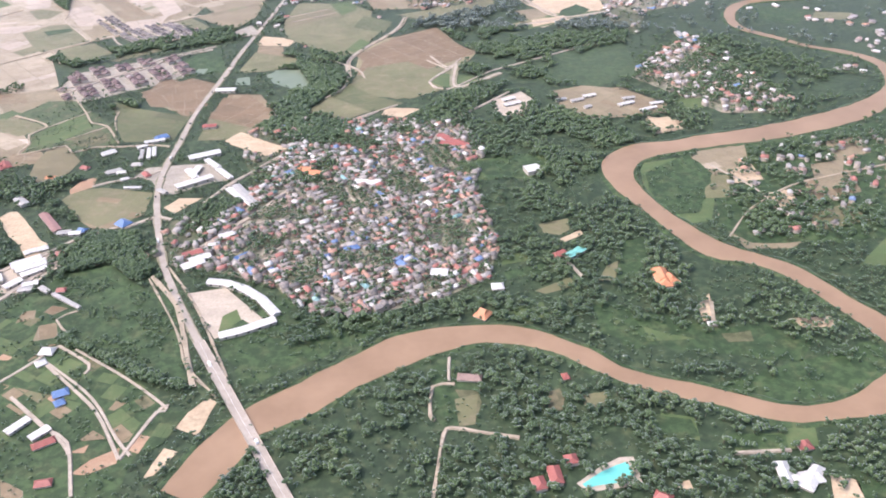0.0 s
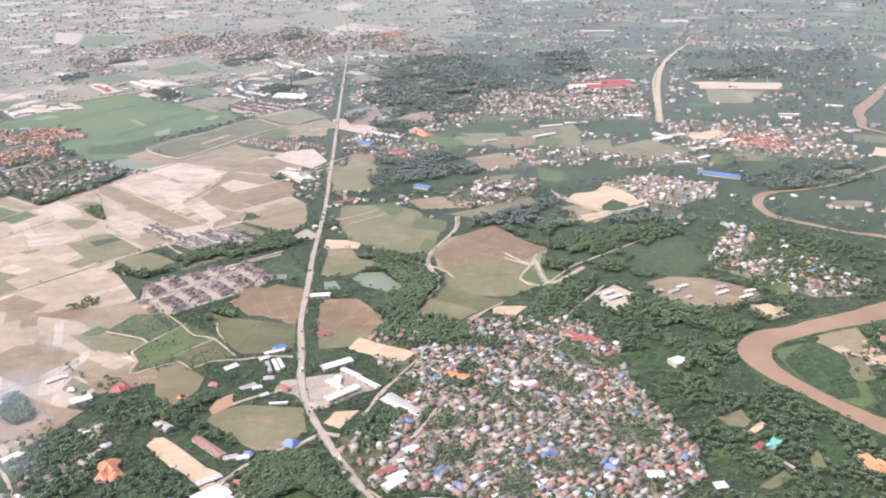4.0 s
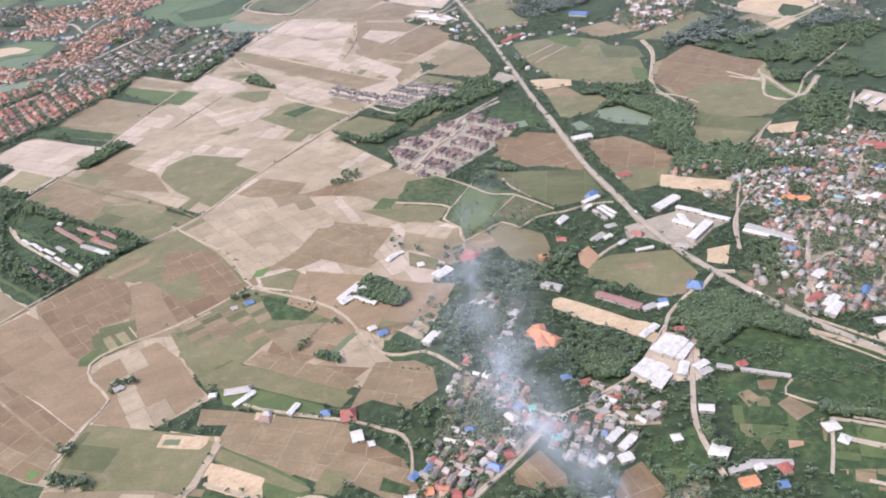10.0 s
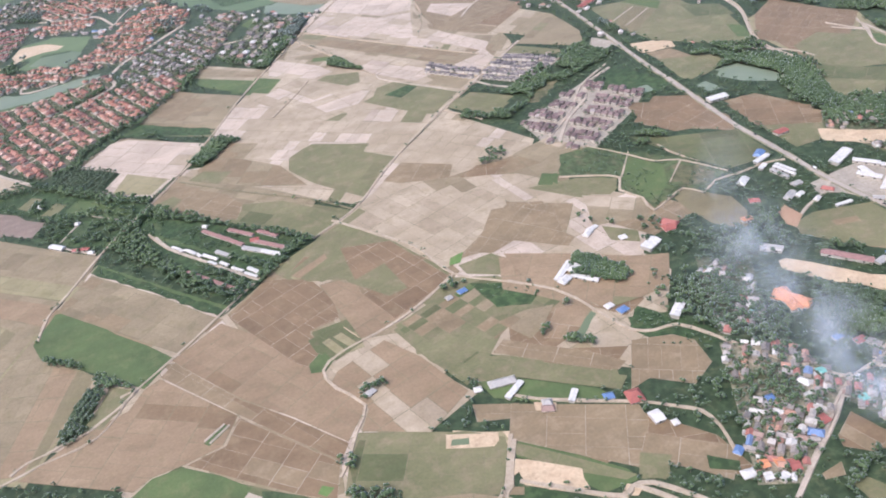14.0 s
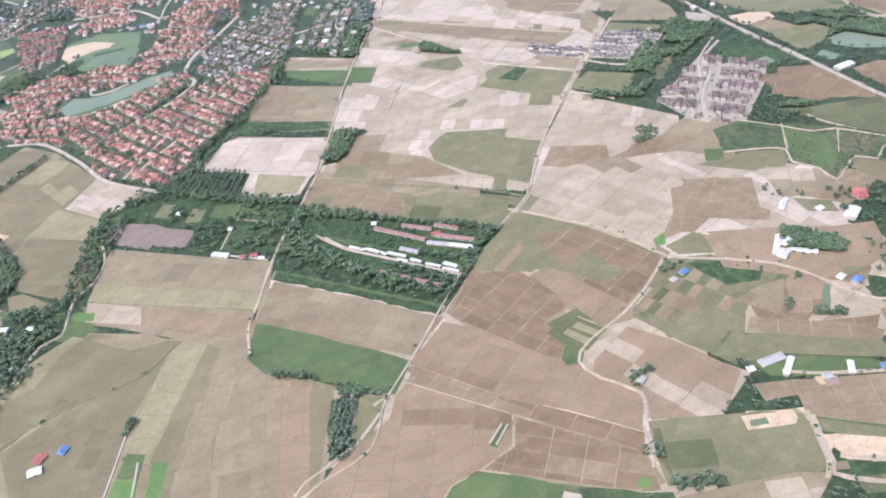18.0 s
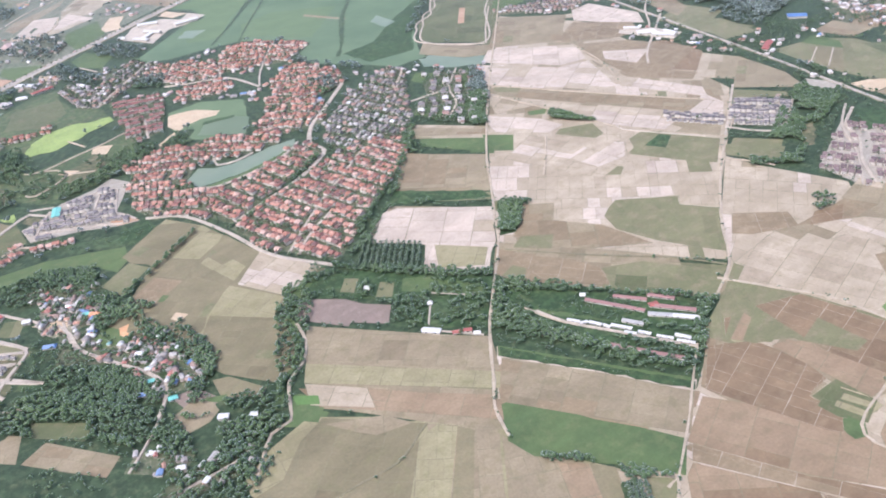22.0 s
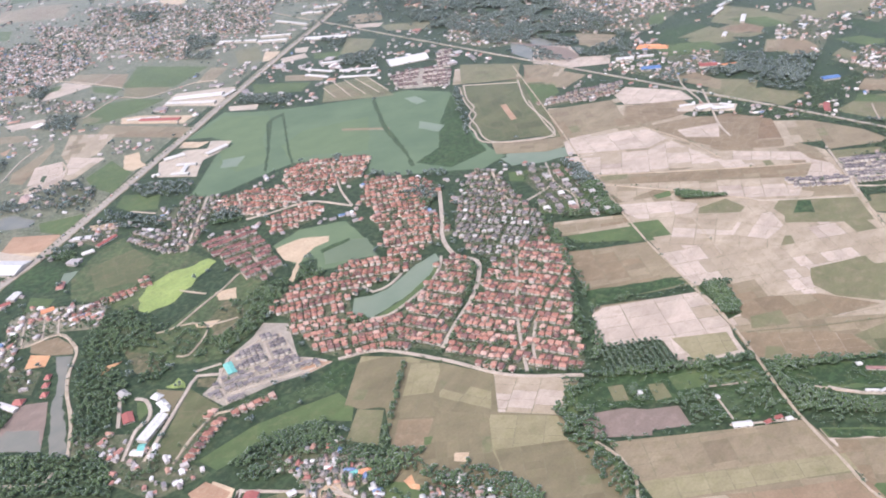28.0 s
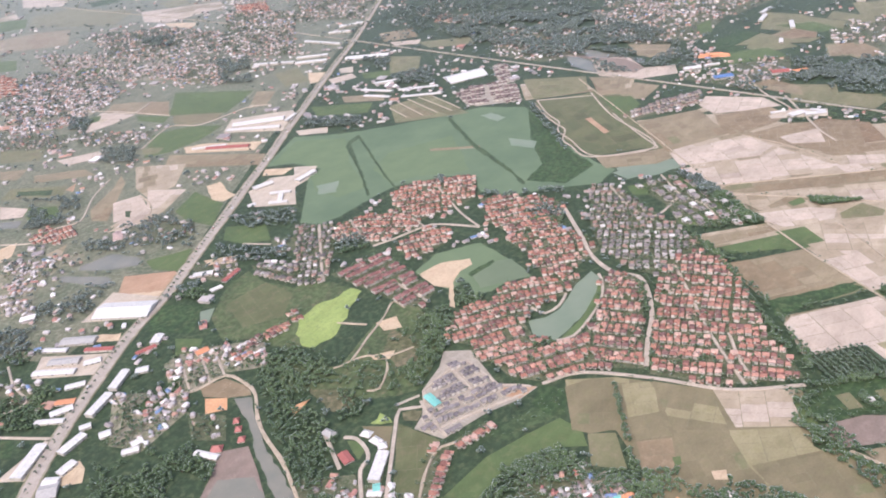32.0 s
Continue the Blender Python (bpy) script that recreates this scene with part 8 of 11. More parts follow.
road("lane", 2.4, (205, 1714), (206, 1651), (248, 1583))
road("lane", 2.4, (167, 1509), (249, 1538), (351, 1574))
road("lane", 2.4, (202, 1699), (235, 1604), (258, 1560))
road("lane", 2.4, (172, 1512), (285, 1540), (354, 1575))
road("lane", 2, (14, 576), (16, 609))
road("lane", 2.6, (22, 1378), (47, 1326), (71, 1361))
road("lane", 2.6, (54, 1328), (17, 1263), (44, 1235), (111, 1298), (147, 1320), (297, 1408))
road("lane", 3.4, (-163, 938), (-201, 875), (-241, 821), (-269, 790))
road("lane", 3, (-148, 961), (-88, 1013), (-18, 1031), (18, 1051), (47, 1116))
road("lane", 2.4, (-175, 793), (-136, 822), (-78, 846), (-24, 876))
road("lane", 2.4, (-214, 855), (-179, 865), (-145, 863))
road("lane", 2.4, (-93, 936), (-80, 901), (-38, 897))
road("dirt_track", 2.4, (-1163, 1086), (-1148, 1088), (-1163, 1073), (-1183, 1061), (-1199, 1052), (-1218, 1049), (-1237, 1044), (-1255, 1041), (-1270, 1032))
road("lane", 3, (-1081, 1375), (-1069, 1335), (-1038, 1285), (-1010, 1239), (-988, 1206))
road("lane", 2, (-648, 1682), (-662, 1659), (-589, 1548))
road("lane", 3, (-398, 2568), (-470, 2494), (-509, 2437), (-556, 2412), (-594, 2357), (-655, 2258), (-574, 2152))
road("lane", 3, (-399, 2571), (-328, 2448))
road("lane", 3, (-423, 2339), (-507, 2238), (-571, 2152))
road("dirt_track", 2, (-456, 2014), (-482, 1899), (-533, 1791))
road("dirt_track", 2, (-712, 1982), (-611, 1828), (-537, 1717), (-482, 1644))
road("dirt_track", 2, (-730, 1933), (-704, 1845), (-662, 1679))
road("dirt_track", 2, (-765, 1731), (-808, 1679), (-856, 1628))
road("lane", 3, (-94, 2143), (-197, 2064), (-268, 1982), (-310, 1947))
road("lane", 2, (-348, 630), (-293, 579), (-258, 528), (-241, 507))
road("lane", 2, (-327, 647), (-268, 601), (-224, 560), (-232, 556), (-240, 533), (-249, 503))
road("lane", 2, (-359, 581), (-299, 524), (-292, 511))
road("lane", 4.4, (-346, 1454), (-408, 1423), (-436, 1381), (-490, 1340), (-537, 1286))
road("dirt_track", 3, (-851, 843), (-868, 815), (-881, 794), (-896, 783))
road("dirt_track", 3, (-869, 793), (-841, 767), (-803, 736), (-791, 742), (-770, 713))
road("dirt_track", 2.2, (-586, 1204), (-547, 1180), (-525, 1158), (-542, 1133), (-530, 1102), (-535, 1071), (-478, 1092), (-464, 1070), (-435, 1085), (-399, 1082), (-363, 1084), (-335, 1076))
road("dirt_track", 1.8, (-515, 1256), (-484, 1203), (-465, 1166), (-440, 1153), (-408, 1094))
road("dirt_track", 1.6, (-523, 1157), (-479, 1207))
road("dirt_track", 1.6, (-485, 1110), (-437, 1151))
road("dirt_track", 1.6, (-436, 1201), (-435, 1177), (-422, 1135))
road("lane", 3, (-331, 1005), (-353, 991), (-388, 980), (-407, 970))
road("lane", 4, (-312, 886), (-333, 871), (-340, 865))
road("lane", 4, (-307, 888), (-290, 879))
road("lane", 3, (-1766, 1712), (-1676, 1629), (-1709, 1596))
road("dirt_track", 2.2, (-1676, 1629), (-1662, 1631), (-1631, 1619))
road("lane", 3.6, (-1748, 1760), (-1715, 1716), (-1691, 1691), (-1652, 1669))
road("lane", 3.4, (-1721, 1765), (-1707, 1745), (-1687, 1725), (-1631, 1683))
road("lane", 3.4, (-1697, 1782), (-1680, 1749), (-1652, 1731), (-1619, 1710))
road("lane", 3.4, (-1738, 1800), (-1697, 1817), (-1660, 1815), (-1623, 1848))
road("lane", 2.4, (-1456, 1383), (-1499, 1381), (-1534, 1380), (-1572, 1365))
road("lane", 3, (-1800, 2116), (-1768, 2073), (-1747, 2081))
bridge((-214.3, 648.3, 0), (-100.3, 429.7, 0), 10.6)


def wheel_mesh():
    n, v, f = 10, [], []
    for s in (-0.12, 0.12):
        v += [(0.33 * math.cos(6.2832 * i / n), s, 0.33 * math.sin(6.2832 * i / n)) for i in range(n)]
    f = [(i, (i + 1) % n, n + (i + 1) % n, n + i) for i in range(n)] + [tuple(range(n))[::-1], tuple(range(n, 2 * n))]
    return plain_mesh("wheel", v, f, [TYRE])


TYRE = painted("tyre", (0.03, 0.03, 0.03))
PAINT = {"white": painted("white_car_paint", (0.75, 0.75, 0.74), 0.3, 0.05), "silver": painted("silver_car_paint", (0.45, 0.46, 0.48), 0.3, 0.05), "red": painted("red_car_paint", (0.4, 0.05, 0.04), 0.3, 0.05), "dark": painted("dark_car_paint", (0.06, 0.065, 0.08), 0.3, 0.05)}


def car(tone, x, y, z, heading, long=False):
    """A small car, or a box truck, with body, cabin and wheels."""
    ln = 7.0 if long else 4.4
    hood = [(-ln / 2, 0.35), (-ln / 2, 0.95), (ln / 2, 0.85), (ln / 2, 0.35)]
    top = [(-ln / 2, 1.0), (-ln / 2, 2.9), (ln * 0.18, 2.9), (ln * 0.18, 1.0)] if long else [(-ln * 0.4, 0.95), (-ln * 0.28, 1.5), (ln * 0.1, 1.5), (ln * 0.26, 0.92)]

    def prism(name, outline, half, mat):
        k = len(outline)
        v = [(a, s * half, b) for s in (-1, 1) for a, b in outline]
        f = [tuple(range(k)), tuple(range(2 * k - 1, k - 1, -1))] + [(i, k + i, k + (i + 1) % k, (i + 1) % k) for i in range(k)]
        return plain_mesh(name, v, f, [mat])
    ob = tagged(new("truck" if long else "car", prism("body", hood, 0.88, PAINT[tone])), f"{tone} {'box truck' if long else 'car'} on the pale road", "truck" if long else "car", "vehicles on the road")
    ob.matrix_world = pose(x, y, z, 0, 0, heading)
    part("box" if long else "cabin", prism("cabin", top, 0.85 if not long else 1.05, PAINT["white"] if long else GLASS), ob)
    if long:
        part("cab", prism("cab", [(ln * 0.2, 0.85), (ln * 0.2, 2.1), (ln * 0.42, 2.1), (ln * 0.5, 0.85)], 0.9, PAINT[tone]), ob)
    w = wheel_mesh()
    for i in (-0.3, 0.3):
        for j in (-0.85, 0.85):
            p = part("wheel", w, ob)
            p.location = (i * ln, j, 0.33)


def traffic():
    rnd = random.Random(4)
    for kind, width, line in roads_made:
        if kind not in ("main_road", "highway"):
            continue
        for i in range(8 if kind == "main_road" else 12, min(len(line) - 2, 140), 7 if kind == "main_road" else 6):
            d = line[i + 1] - line[i]
            a = math.atan2(d[1], d[0])
            side = rnd.choice((-1, 1))
            off = width * (0.22 if kind == "main_road" else 0.3) * side
            car(rnd.choice(("white", "silver", "dark", "white", "red")), line[i][0] - math.sin(a) * off, line[i][1] + math.cos(a) * off, 1.5, math.degrees(a) + (0 if side < 0 else 180), rnd.random() < 0.25)


traffic()


# ---- large buildings ----
hall("temple_orange", 9, 14, (232.8, 728.4), (233.1, 696.3))
hall("temple_orange", 8, 12, (237.5, 717.2), (243.0, 701.8))
hall("temple_orange", 7, 14, (46.0, 672.3), (56.1, 664.3))
hall("villa_white", 6, 9, (260.0, 463.6), (258.9, 442.2))
hall("villa_white", 6, 12, (262.7, 444.7), (285.4, 448.7))
hall("villa_white", 6, 9, (269.8, 436.1), (286.7, 457.1))
hall("villa_red", 6, 10, (284.3, 483.9), (286.0, 474.7))
hall("villa_red", 7, 9, (74.5, 459.6), (77.2, 448.3))
hall("villa_red", 7, 9, (87.9, 470.0), (89.6, 453.0))
hall("villa_red", 7, 9, (102.6, 480.7), (104.1, 471.8))
hall("villa_red", 6, 10, (158.5, 438.3), (169.3, 432.2))
hall("mall_red", 9, 60, (610.6, 2842.8), (706.0, 2853.8))
hall("mall_red", 9, 60, (744.6, 2895.6), (828.6, 2851.9))
hall("house_white", 5, 8, (-355.4, 624.7), (-348.0, 629.7))
hall("house_blue", 5, 8, (-320.7, 570.2), (-314.1, 574.6))
hall("house_red", 4, 7, (-306.1, 480.2), (-294.0, 482.2))
hall("house_white", 6, 10, (-358.0, 644.5), (-345.3, 643.1))
hall("house_blue", 5, 9, (-326.3, 582.0), (-314.6, 587.3))
hall("hall_white", 9, 20, (1095.4, 4225.7), (1279.0, 4188.5))
hall("hall_blue", 7, 20, (-63.8, 1795.8), (-37.1, 1770.4))
hall("mall_red", 10, 60, (659.3, 2796.0), (803.8, 2801.7))
hall("hall_white", 8, 16, (126.3, 954.0), (142.6, 959.1))
hall("shed_red", 5, 10, (24.5, 1046.8), (62.6, 1032.7))
hall("house_blue", 5, 9, (-29.5, 767.1), (-20.8, 755.9))
hall("house_blue", 5, 9, (-21.2, 776.1), (-12.5, 764.7))
hall("hall_white", 6, 12, (4.0, 741.1), (20.6, 738.7))
hall("house_white", 5, 10, (63.4, 713.1), (75.0, 713.3))
hall("hall_white", 6, 14, (-458.3, 658.6), (-448.3, 647.9))
hall("shed_grey", 3.6, 5, (-439.4, 635.3), (-406.3, 621.3))
hall("house_red", 6, 10, (-418.3, 618.3), (-411.4, 616.9))
hall("shed_white", 4, 12, (-467.1, 3119.9), (-449.3, 3016.2))
hall("shed_white", 4, 12, (-502.7, 3076.8), (-489.1, 2992.7))
hall("shed_white", 4, 12, (-437.0, 3005.4), (-374.9, 2910.8))
hall("shed_white", 4, 12, (-479.9, 2959.0), (-422.6, 2863.8))
hall("hall_white", 7, 14, (-415.9, 3113.9), (-373.9, 3064.3))
hall("hall_white", 11, 70, (-337.1, 2908.1), (-243.8, 2845.9))
hall("hall_white", 8, 34, (-244.1, 3390.9), (-176.9, 3263.8))
hall("hall_white", 8, 20, (-328.4, 3539.5), (-274.0, 3449.3))
hall("hall_white", 8, 16, (-284.5, 3579.5), (-229.4, 3487.4))
hall("hall_white", 8, 16, (-378.7, 3686.7), (-320.4, 3555.8))
hall("hall_white", 8, 20, (48.6, 3699.3), (114.5, 3640.6))
hall("hall_white", 8, 14, (-24.4, 3680.8), (14.6, 3610.8))
hall("hall_white", 7, 12, (-125.0, 3701.5), (-119.3, 3534.8))
hall("hall_white", 9, 30, (-805.1, 3295.1), (-716.1, 3184.3))
hall("hall_white", 8, 16, (-839.3, 3278.9), (-768.6, 3144.5))
hall("hall_white", 7, 10, (-733.3, 3160.0), (-682.2, 3175.2))
hall("shed_white", 5, 10, (-965.3, 3272.7), (-910.4, 3200.2))
hall("hall_red", 6, 20, (-947.6, 3235.5), (-893.3, 3129.6))
hall("hall_white", 11, 52, (-1571.3, 2775.7), (-1517.6, 2682.9))
hall("hall_white", 6, 14, (-1403.4, 2709.1), (-1377.9, 2682.3))
hall("shed_red", 5, 10, (-1392.2, 2633.6), (-1347.1, 2642.3))
hall("house_white", 6, 10, (-1425.1, 2631.1), (-1403.1, 2625.1))
hall("hall_white", 7, 16, (-1077.4, 2903.7), (-1033.2, 2886.5))
hall("hall_white", 6, 11, (-1080.1, 2843.4), (-1053.4, 2804.9))
hall("hall_white", 6, 11, (-1116.7, 2807.2), (-1094.5, 2772.6))
hall("hall_white", 6, 10, (-1063.6, 2823.8), (-1105.6, 2786.2))
hall("house_white", 5, 10, (-1144.7, 2847.2), (-1129.5, 2838.0))
hall("hall_white", 7, 14, (-1007.0, 2832.4), (-949.1, 2833.1))
hall("shed_teal", 6, 12, (-1478.2, 2075.9), (-1487.5, 2048.1))
hall("house_white", 6, 12, (-1582.2, 2108.3), (-1579.6, 2093.8))
hall("house_white", 6, 12, (-1584.1, 2087.7), (-1585.7, 2071.9))
hall("house_white", 6, 12, (-1593.2, 2069.4), (-1584.2, 2062.0))
hall("hall_white", 7, 15, (-1598.6, 2054.3), (-1645.9, 2030.7))
hall("shed_teal", 5, 12, (-1655.1, 2023.0), (-1649.3, 2016.6))
hall("shed_white", 4, 10, (-1665.4, 2023.7), (-1656.4, 2007.7))
hall("shed_red", 4, 14, (-1626.2, 2105.0), (-1635.0, 2083.2))
hall("house_grey", 5, 12, (-1605.9, 2159.9), (-1605.8, 2140.2))
hall("hall_orange", 7, 14, (-1572.8, 2485.2), (-1552.7, 2479.4))
hall("villa_red", 6, 12, (-1655.2, 2296.0), (-1649.3, 2290.2))
hall("villa_red", 6, 12, (-1666.6, 2278.8), (-1660.5, 2272.3))
hall("villa_red", 6, 12, (-1679.4, 2257.7), (-1672.9, 2250.6))
hall("villa_red", 6, 14, (-1712.2, 2277.4), (-1702.6, 2264.4))
hall("hall_white", 5, 10, (-1728.7, 2291.1), (-1718.6, 2254.0))
hall("hall_white", 6, 12, (-1765.5, 2390.4), (-1749.5, 2385.5))
hall("hall_white", 6, 10, (-1783.0, 2388.6), (-1764.5, 2373.9))
hall("hall_white", 8, 18, (-1894.8, 2483.4), (-1834.9, 2516.6))
hall("hall_white", 8, 14, (-1759.2, 2512.1), (-1710.0, 2530.6))
hall("hall_white", 8, 14, (-1700.7, 2536.8), (-1658.8, 2559.5))
hall("hall_white", 7, 14, (-1830.5, 2473.6), (-1787.7, 2479.7))
hall("hall_white", 6, 14, (-1855.6, 2434.9), (-1829.5, 2438.2))
hall("hall_white", 6, 16, (-1877.0, 2440.0), (-1864.4, 2421.7))
hall("hall_grey", 7, 30, (-1892.6, 2426.9), (-1873.1, 2409.1))
hall("hall_white", 6, 10, (-1783.4, 2497.8), (-1769.2, 2489.8))
hall("hall_white", 6, 14, (-1777.9, 2453.6), (-1763.9, 2445.6))
hall("shed_white", 5, 14, (-1741.1, 2707.9), (-1700.9, 2645.1))
hall("hall_grey", 7, 22, (-1663.2, 2748.8), (-1628.4, 2696.5))
hall("shed_white", 5, 11, (-1693.9, 2757.5), (-1672.1, 2717.0))
hall("shed_white", 5, 14, (-1681.0, 2649.6), (-1658.9, 2633.1))
hall("hall_grey", 6, 18, (-1709.7, 2711.0), (-1678.8, 2666.5))
hall("hall_red", 6, 10, (-1657.1, 2683.6), (-1630.0, 2639.4))
hall("shed_orange", 5, 12, (-1766.5, 2593.9), (-1747.5, 2569.3))
hall("shed_white", 5, 14, (-1787.9, 2574.2), (-1757.6, 2559.4))
hall("shed_white", 5, 10, (-1810.5, 2578.0), (-1784.7, 2540.4))
hall("shed_white", 5, 12, (-1735.9, 2616.7), (-1711.6, 2597.6))
hall("hall_white", 7, 16, (-1586.1, 2583.5), (-1564.9, 2596.3))
hall("hall_white", 6, 14, (-1651.0, 2543.4), (-1636.1, 2530.2))
hall("shed_red", 5, 10, (-1620.6, 2587.6), (-1588.5, 2576.3))
hall("hall_white", 7, 18, (-330.5, 1955.1), (-300.5, 1935.9))
hall("hall_white", 7, 14, (-315.4, 1927.4), (-290.9, 1890.9))
hall("temple_orange", 8, 20, (6.6, 2310.8), (36.7, 2235.8))
hall("mall_red", 9, 24, (-74.1, 2087.3), (-53.0, 2051.8))
hall("hall_blue", 8, 24, (-142.7, 2206.5), (-112.5, 2170.7))
hall("hall_white", 8, 20, (-99.9, 2304.9), (-73.7, 2270.1))
hall("house_white", 4, 6.48, (-1216.1, 1557.4), (-1210.9, 1552.2))
hall("house_white", 4, 6.48, (-1172.8, 1474.7), (-1168.1, 1471.6))
hall("shed_white", 4, 8, (-1207.4, 1433.5), (-1192.7, 1417.7))
hall("house_blue", 5, 7.2, (-1584.6, 1718.7), (-1570.3, 1710.7))
hall("house_blue", 5, 6.48, (-1454.2, 1566.8), (-1443.6, 1567.5))
hall("house_blue", 5, 6.48, (-1519.7, 1550.6), (-1510.3, 1545.5))
hall("shed_teal", 4, 6.48, (-1525.9, 1752.6), (-1517.1, 1752.0))
hall("shed_teal", 4, 5.76, (-1502.4, 1564.4), (-1494.9, 1562.4))
hall("shed_teal", 4, 6.48, (-1493.1, 1518.8), (-1483.5, 1517.1))
hall("temple_orange", 6, 11, (-1519.5, 1747.7), (-1506.4, 1738.1))
hall("hall_white", 5, 7.2, (-1593.2, 1789.5), (-1583.9, 1786.8))
hall("hall_white", 5, 7.2, (-1459.7, 1453.9), (-1450.6, 1447.8))
hall("hall_white", 5, 6.48, (-1430.6, 1433.9), (-1424.3, 1430.3))
hall("hall_red", 5, 16, (-1652.3, 1806.9), (-1614.7, 1829.4))
hall("house_blue", 5, 6.48, (-802.7, 1052.2), (-793.0, 1053.9))
hall("house_grey", 4, 5.76, (-818.5, 1049.8), (-811.8, 1050.7))
hall("house_white", 6, 8.64, (-701.9, 1006.0), (-688.0, 1012.4))
hall("house_white", 6, 8.64, (-682.6, 1019.0), (-669.3, 1025.0))
hall("shed_white", 4, 6, (-678.3, 1003.9), (-666.2, 988.6))
hall("house_blue", 6, 7.92, (-677.8, 932.6), (-667.5, 934.3))
hall("house_white", 5, 6.48, (-684.9, 945.6), (-676.4, 947.3))
hall("house_white", 5, 6.48, (-632.7, 1068.2), (-619.4, 1077.0))
hall("house_white", 5, 7.2, (-602.5, 1043.3), (-594.3, 1042.5))
hall("hall_white", 6, 13, (-591.6, 1008.7), (-571.5, 1017.8))
hall("house_red", 6, 13, (-551.4, 1031.5), (-538.2, 1030.4))
hall("hall_white", 6, 8.64, (-637.0, 896.1), (-618.0, 910.7))
hall("house_grey", 5, 6.48, (-945.7, 956.5), (-936.7, 959.9))
hall("house_white", 4, 5.76, (-854.9, 908.4), (-848.1, 906.5))
hall("house_grey", 4, 9, (-840.0, 906.7), (-814.5, 902.1))
hall("shed_white", 4, 5, (-833.1, 882.4), (-812.1, 895.0))
hall("shed_white", 4, 5, (-785.3, 848.6), (-775.0, 859.4))
hall("house_blue", 5, 7.2, (-757.4, 838.1), (-748.7, 836.0))
hall("house_red", 7, 16, (-740.1, 826.6), (-726.4, 824.3))
hall("hall_white", 5, 13, (-736.9, 794.1), (-727.2, 793.7))
hall("house_white", 4, 5.76, (-724.5, 780.9), (-719.2, 780.5))
hall("villa_brown", 5, 7.2, (-812.6, 854.7), (-802.8, 849.5))
hall("house_blue", 5, 6.48, (-701.2, 726.1), (-693.8, 730.8))
hall("house_white", 5, 7.92, (-712.2, 706.5), (-701.1, 704.2))
hall("temple_orange", 8, 15, (-533.7, 874.1), (-514.3, 842.0))
hall("temple_orange", 8, 12, (-522.0, 876.0), (-531.4, 841.4))
hall("house_blue", 5, 14, (-348.6, 877.9), (-336.9, 868.5))
hall("house_blue", 4, 7.2, (-390.1, 861.8), (-383.7, 859.2))
hall("hall_orange", 5, 7.2, (-470.5, 994.1), (-458.8, 992.6))
hall("house_red", 5, 7.2, (-435.9, 1022.9), (-425.4, 1017.9))
hall("house_red", 5, 7.92, (-400.8, 813.8), (-390.6, 812.2))
hall("house_blue", 5, 7.2, (-465.2, 796.7), (-456.7, 796.9))
hall("shed_teal", 4, 6.48, (-573.0, 722.7), (-565.1, 721.7))
hall("shed_teal", 4, 6.48, (-578.4, 766.0), (-571.5, 764.8))
hall("house_blue", 5, 7.92, (-639.0, 762.5), (-631.1, 761.5))
hall("hall_orange", 5, 7.92, (-694.4, 706.8), (-687.4, 705.3))
hall("hall_orange", 5, 7.92, (-682.5, 702.1), (-675.5, 700.6))
hall("shed_red", 5, 11, (-674.3, 694.6), (-667.3, 692.4))
hall("hall_white", 5, 6.48, (-699.7, 695.5), (-693.5, 693.7))
hall("hall_white", 5, 5.76, (-689.5, 686.5), (-682.5, 689.5))
hall("villa_red", 6, 8.64, (-620.3, 719.4), (-610.8, 720.4))
hall("house_blue", 5, 7.92, (-635.3, 716.5), (-626.7, 707.7))
hall("house_white", 5, 7.2, (-598.4, 768.7), (-594.1, 758.2))
hall("house_white", 5, 6.48, (-607.8, 747.6), (-599.0, 747.8))
hall("hall_white", 5, 8.64, (-532.0, 677.5), (-521.0, 677.7))
hall("house_white", 5, 6.48, (-547.2, 688.4), (-541.6, 681.1))
hall("house_white", 5, 7.2, (-567.1, 643.0), (-558.0, 642.3))
hall("house_white", 5, 7.2, (-479.9, 683.4), (-471.6, 682.1))
hall("shed_red", 4, 9, (-1460.3, 1216.8), (-1450.6, 1224.0))
hall("house_blue", 4, 8, (-1437.3, 1215.0), (-1429.6, 1221.3))
hall("hall_white", 4, 9, (-1468.1, 1207.6), (-1456.0, 1205.3))
hall("shed_white", 5, 9, (-222.9, 744.6), (-203.8, 739.9))
hall("shed_white", 5, 9, (-203.8, 739.9), (-183.8, 728.3))
hall("shed_white", 5, 9, (-183.8, 728.3), (-164.3, 709.2))
hall("shed_white", 5, 9, (-164.3, 709.2), (-146.8, 682.6))
hall("shed_white", 5, 9, (-195.6, 653.1), (-176.7, 659.3))
hall("shed_white", 5, 9, (-176.7, 659.3), (-146.9, 674.5))
hall("house_white", 4, 8, (-240.2, 597.2), (-237.7, 599.2))
hall("shed_red", 5, 11, (24.8, 1069.0), (56.7, 1035.6))
hall("hall_orange", 5, 12, (-153.3, 991.1), (-127.0, 970.3))
hall("shed_grey", 5, 9, (-227.3, 951.2), (-199.4, 904.6))
hall("hall_white", 6, 11, (-254.3, 771.1), (-235.0, 783.9))
hall("house_blue", 5, 10, (-359.2, 1098.8), (-344.3, 1108.5))
hall("hall_white", 6, 12, (-305.3, 1261.8), (-276.1, 1260.0))
hall("shed_red", 5, 12, (-240.4, 1712.2), (-197.1, 1733.5))
hall("shed_red", 5, 10, (-300.7, 1131.1), (-282.8, 1132.0))
hall("hall_white", 8, 24, (578.9, 2055.4), (624.3, 2075.8))
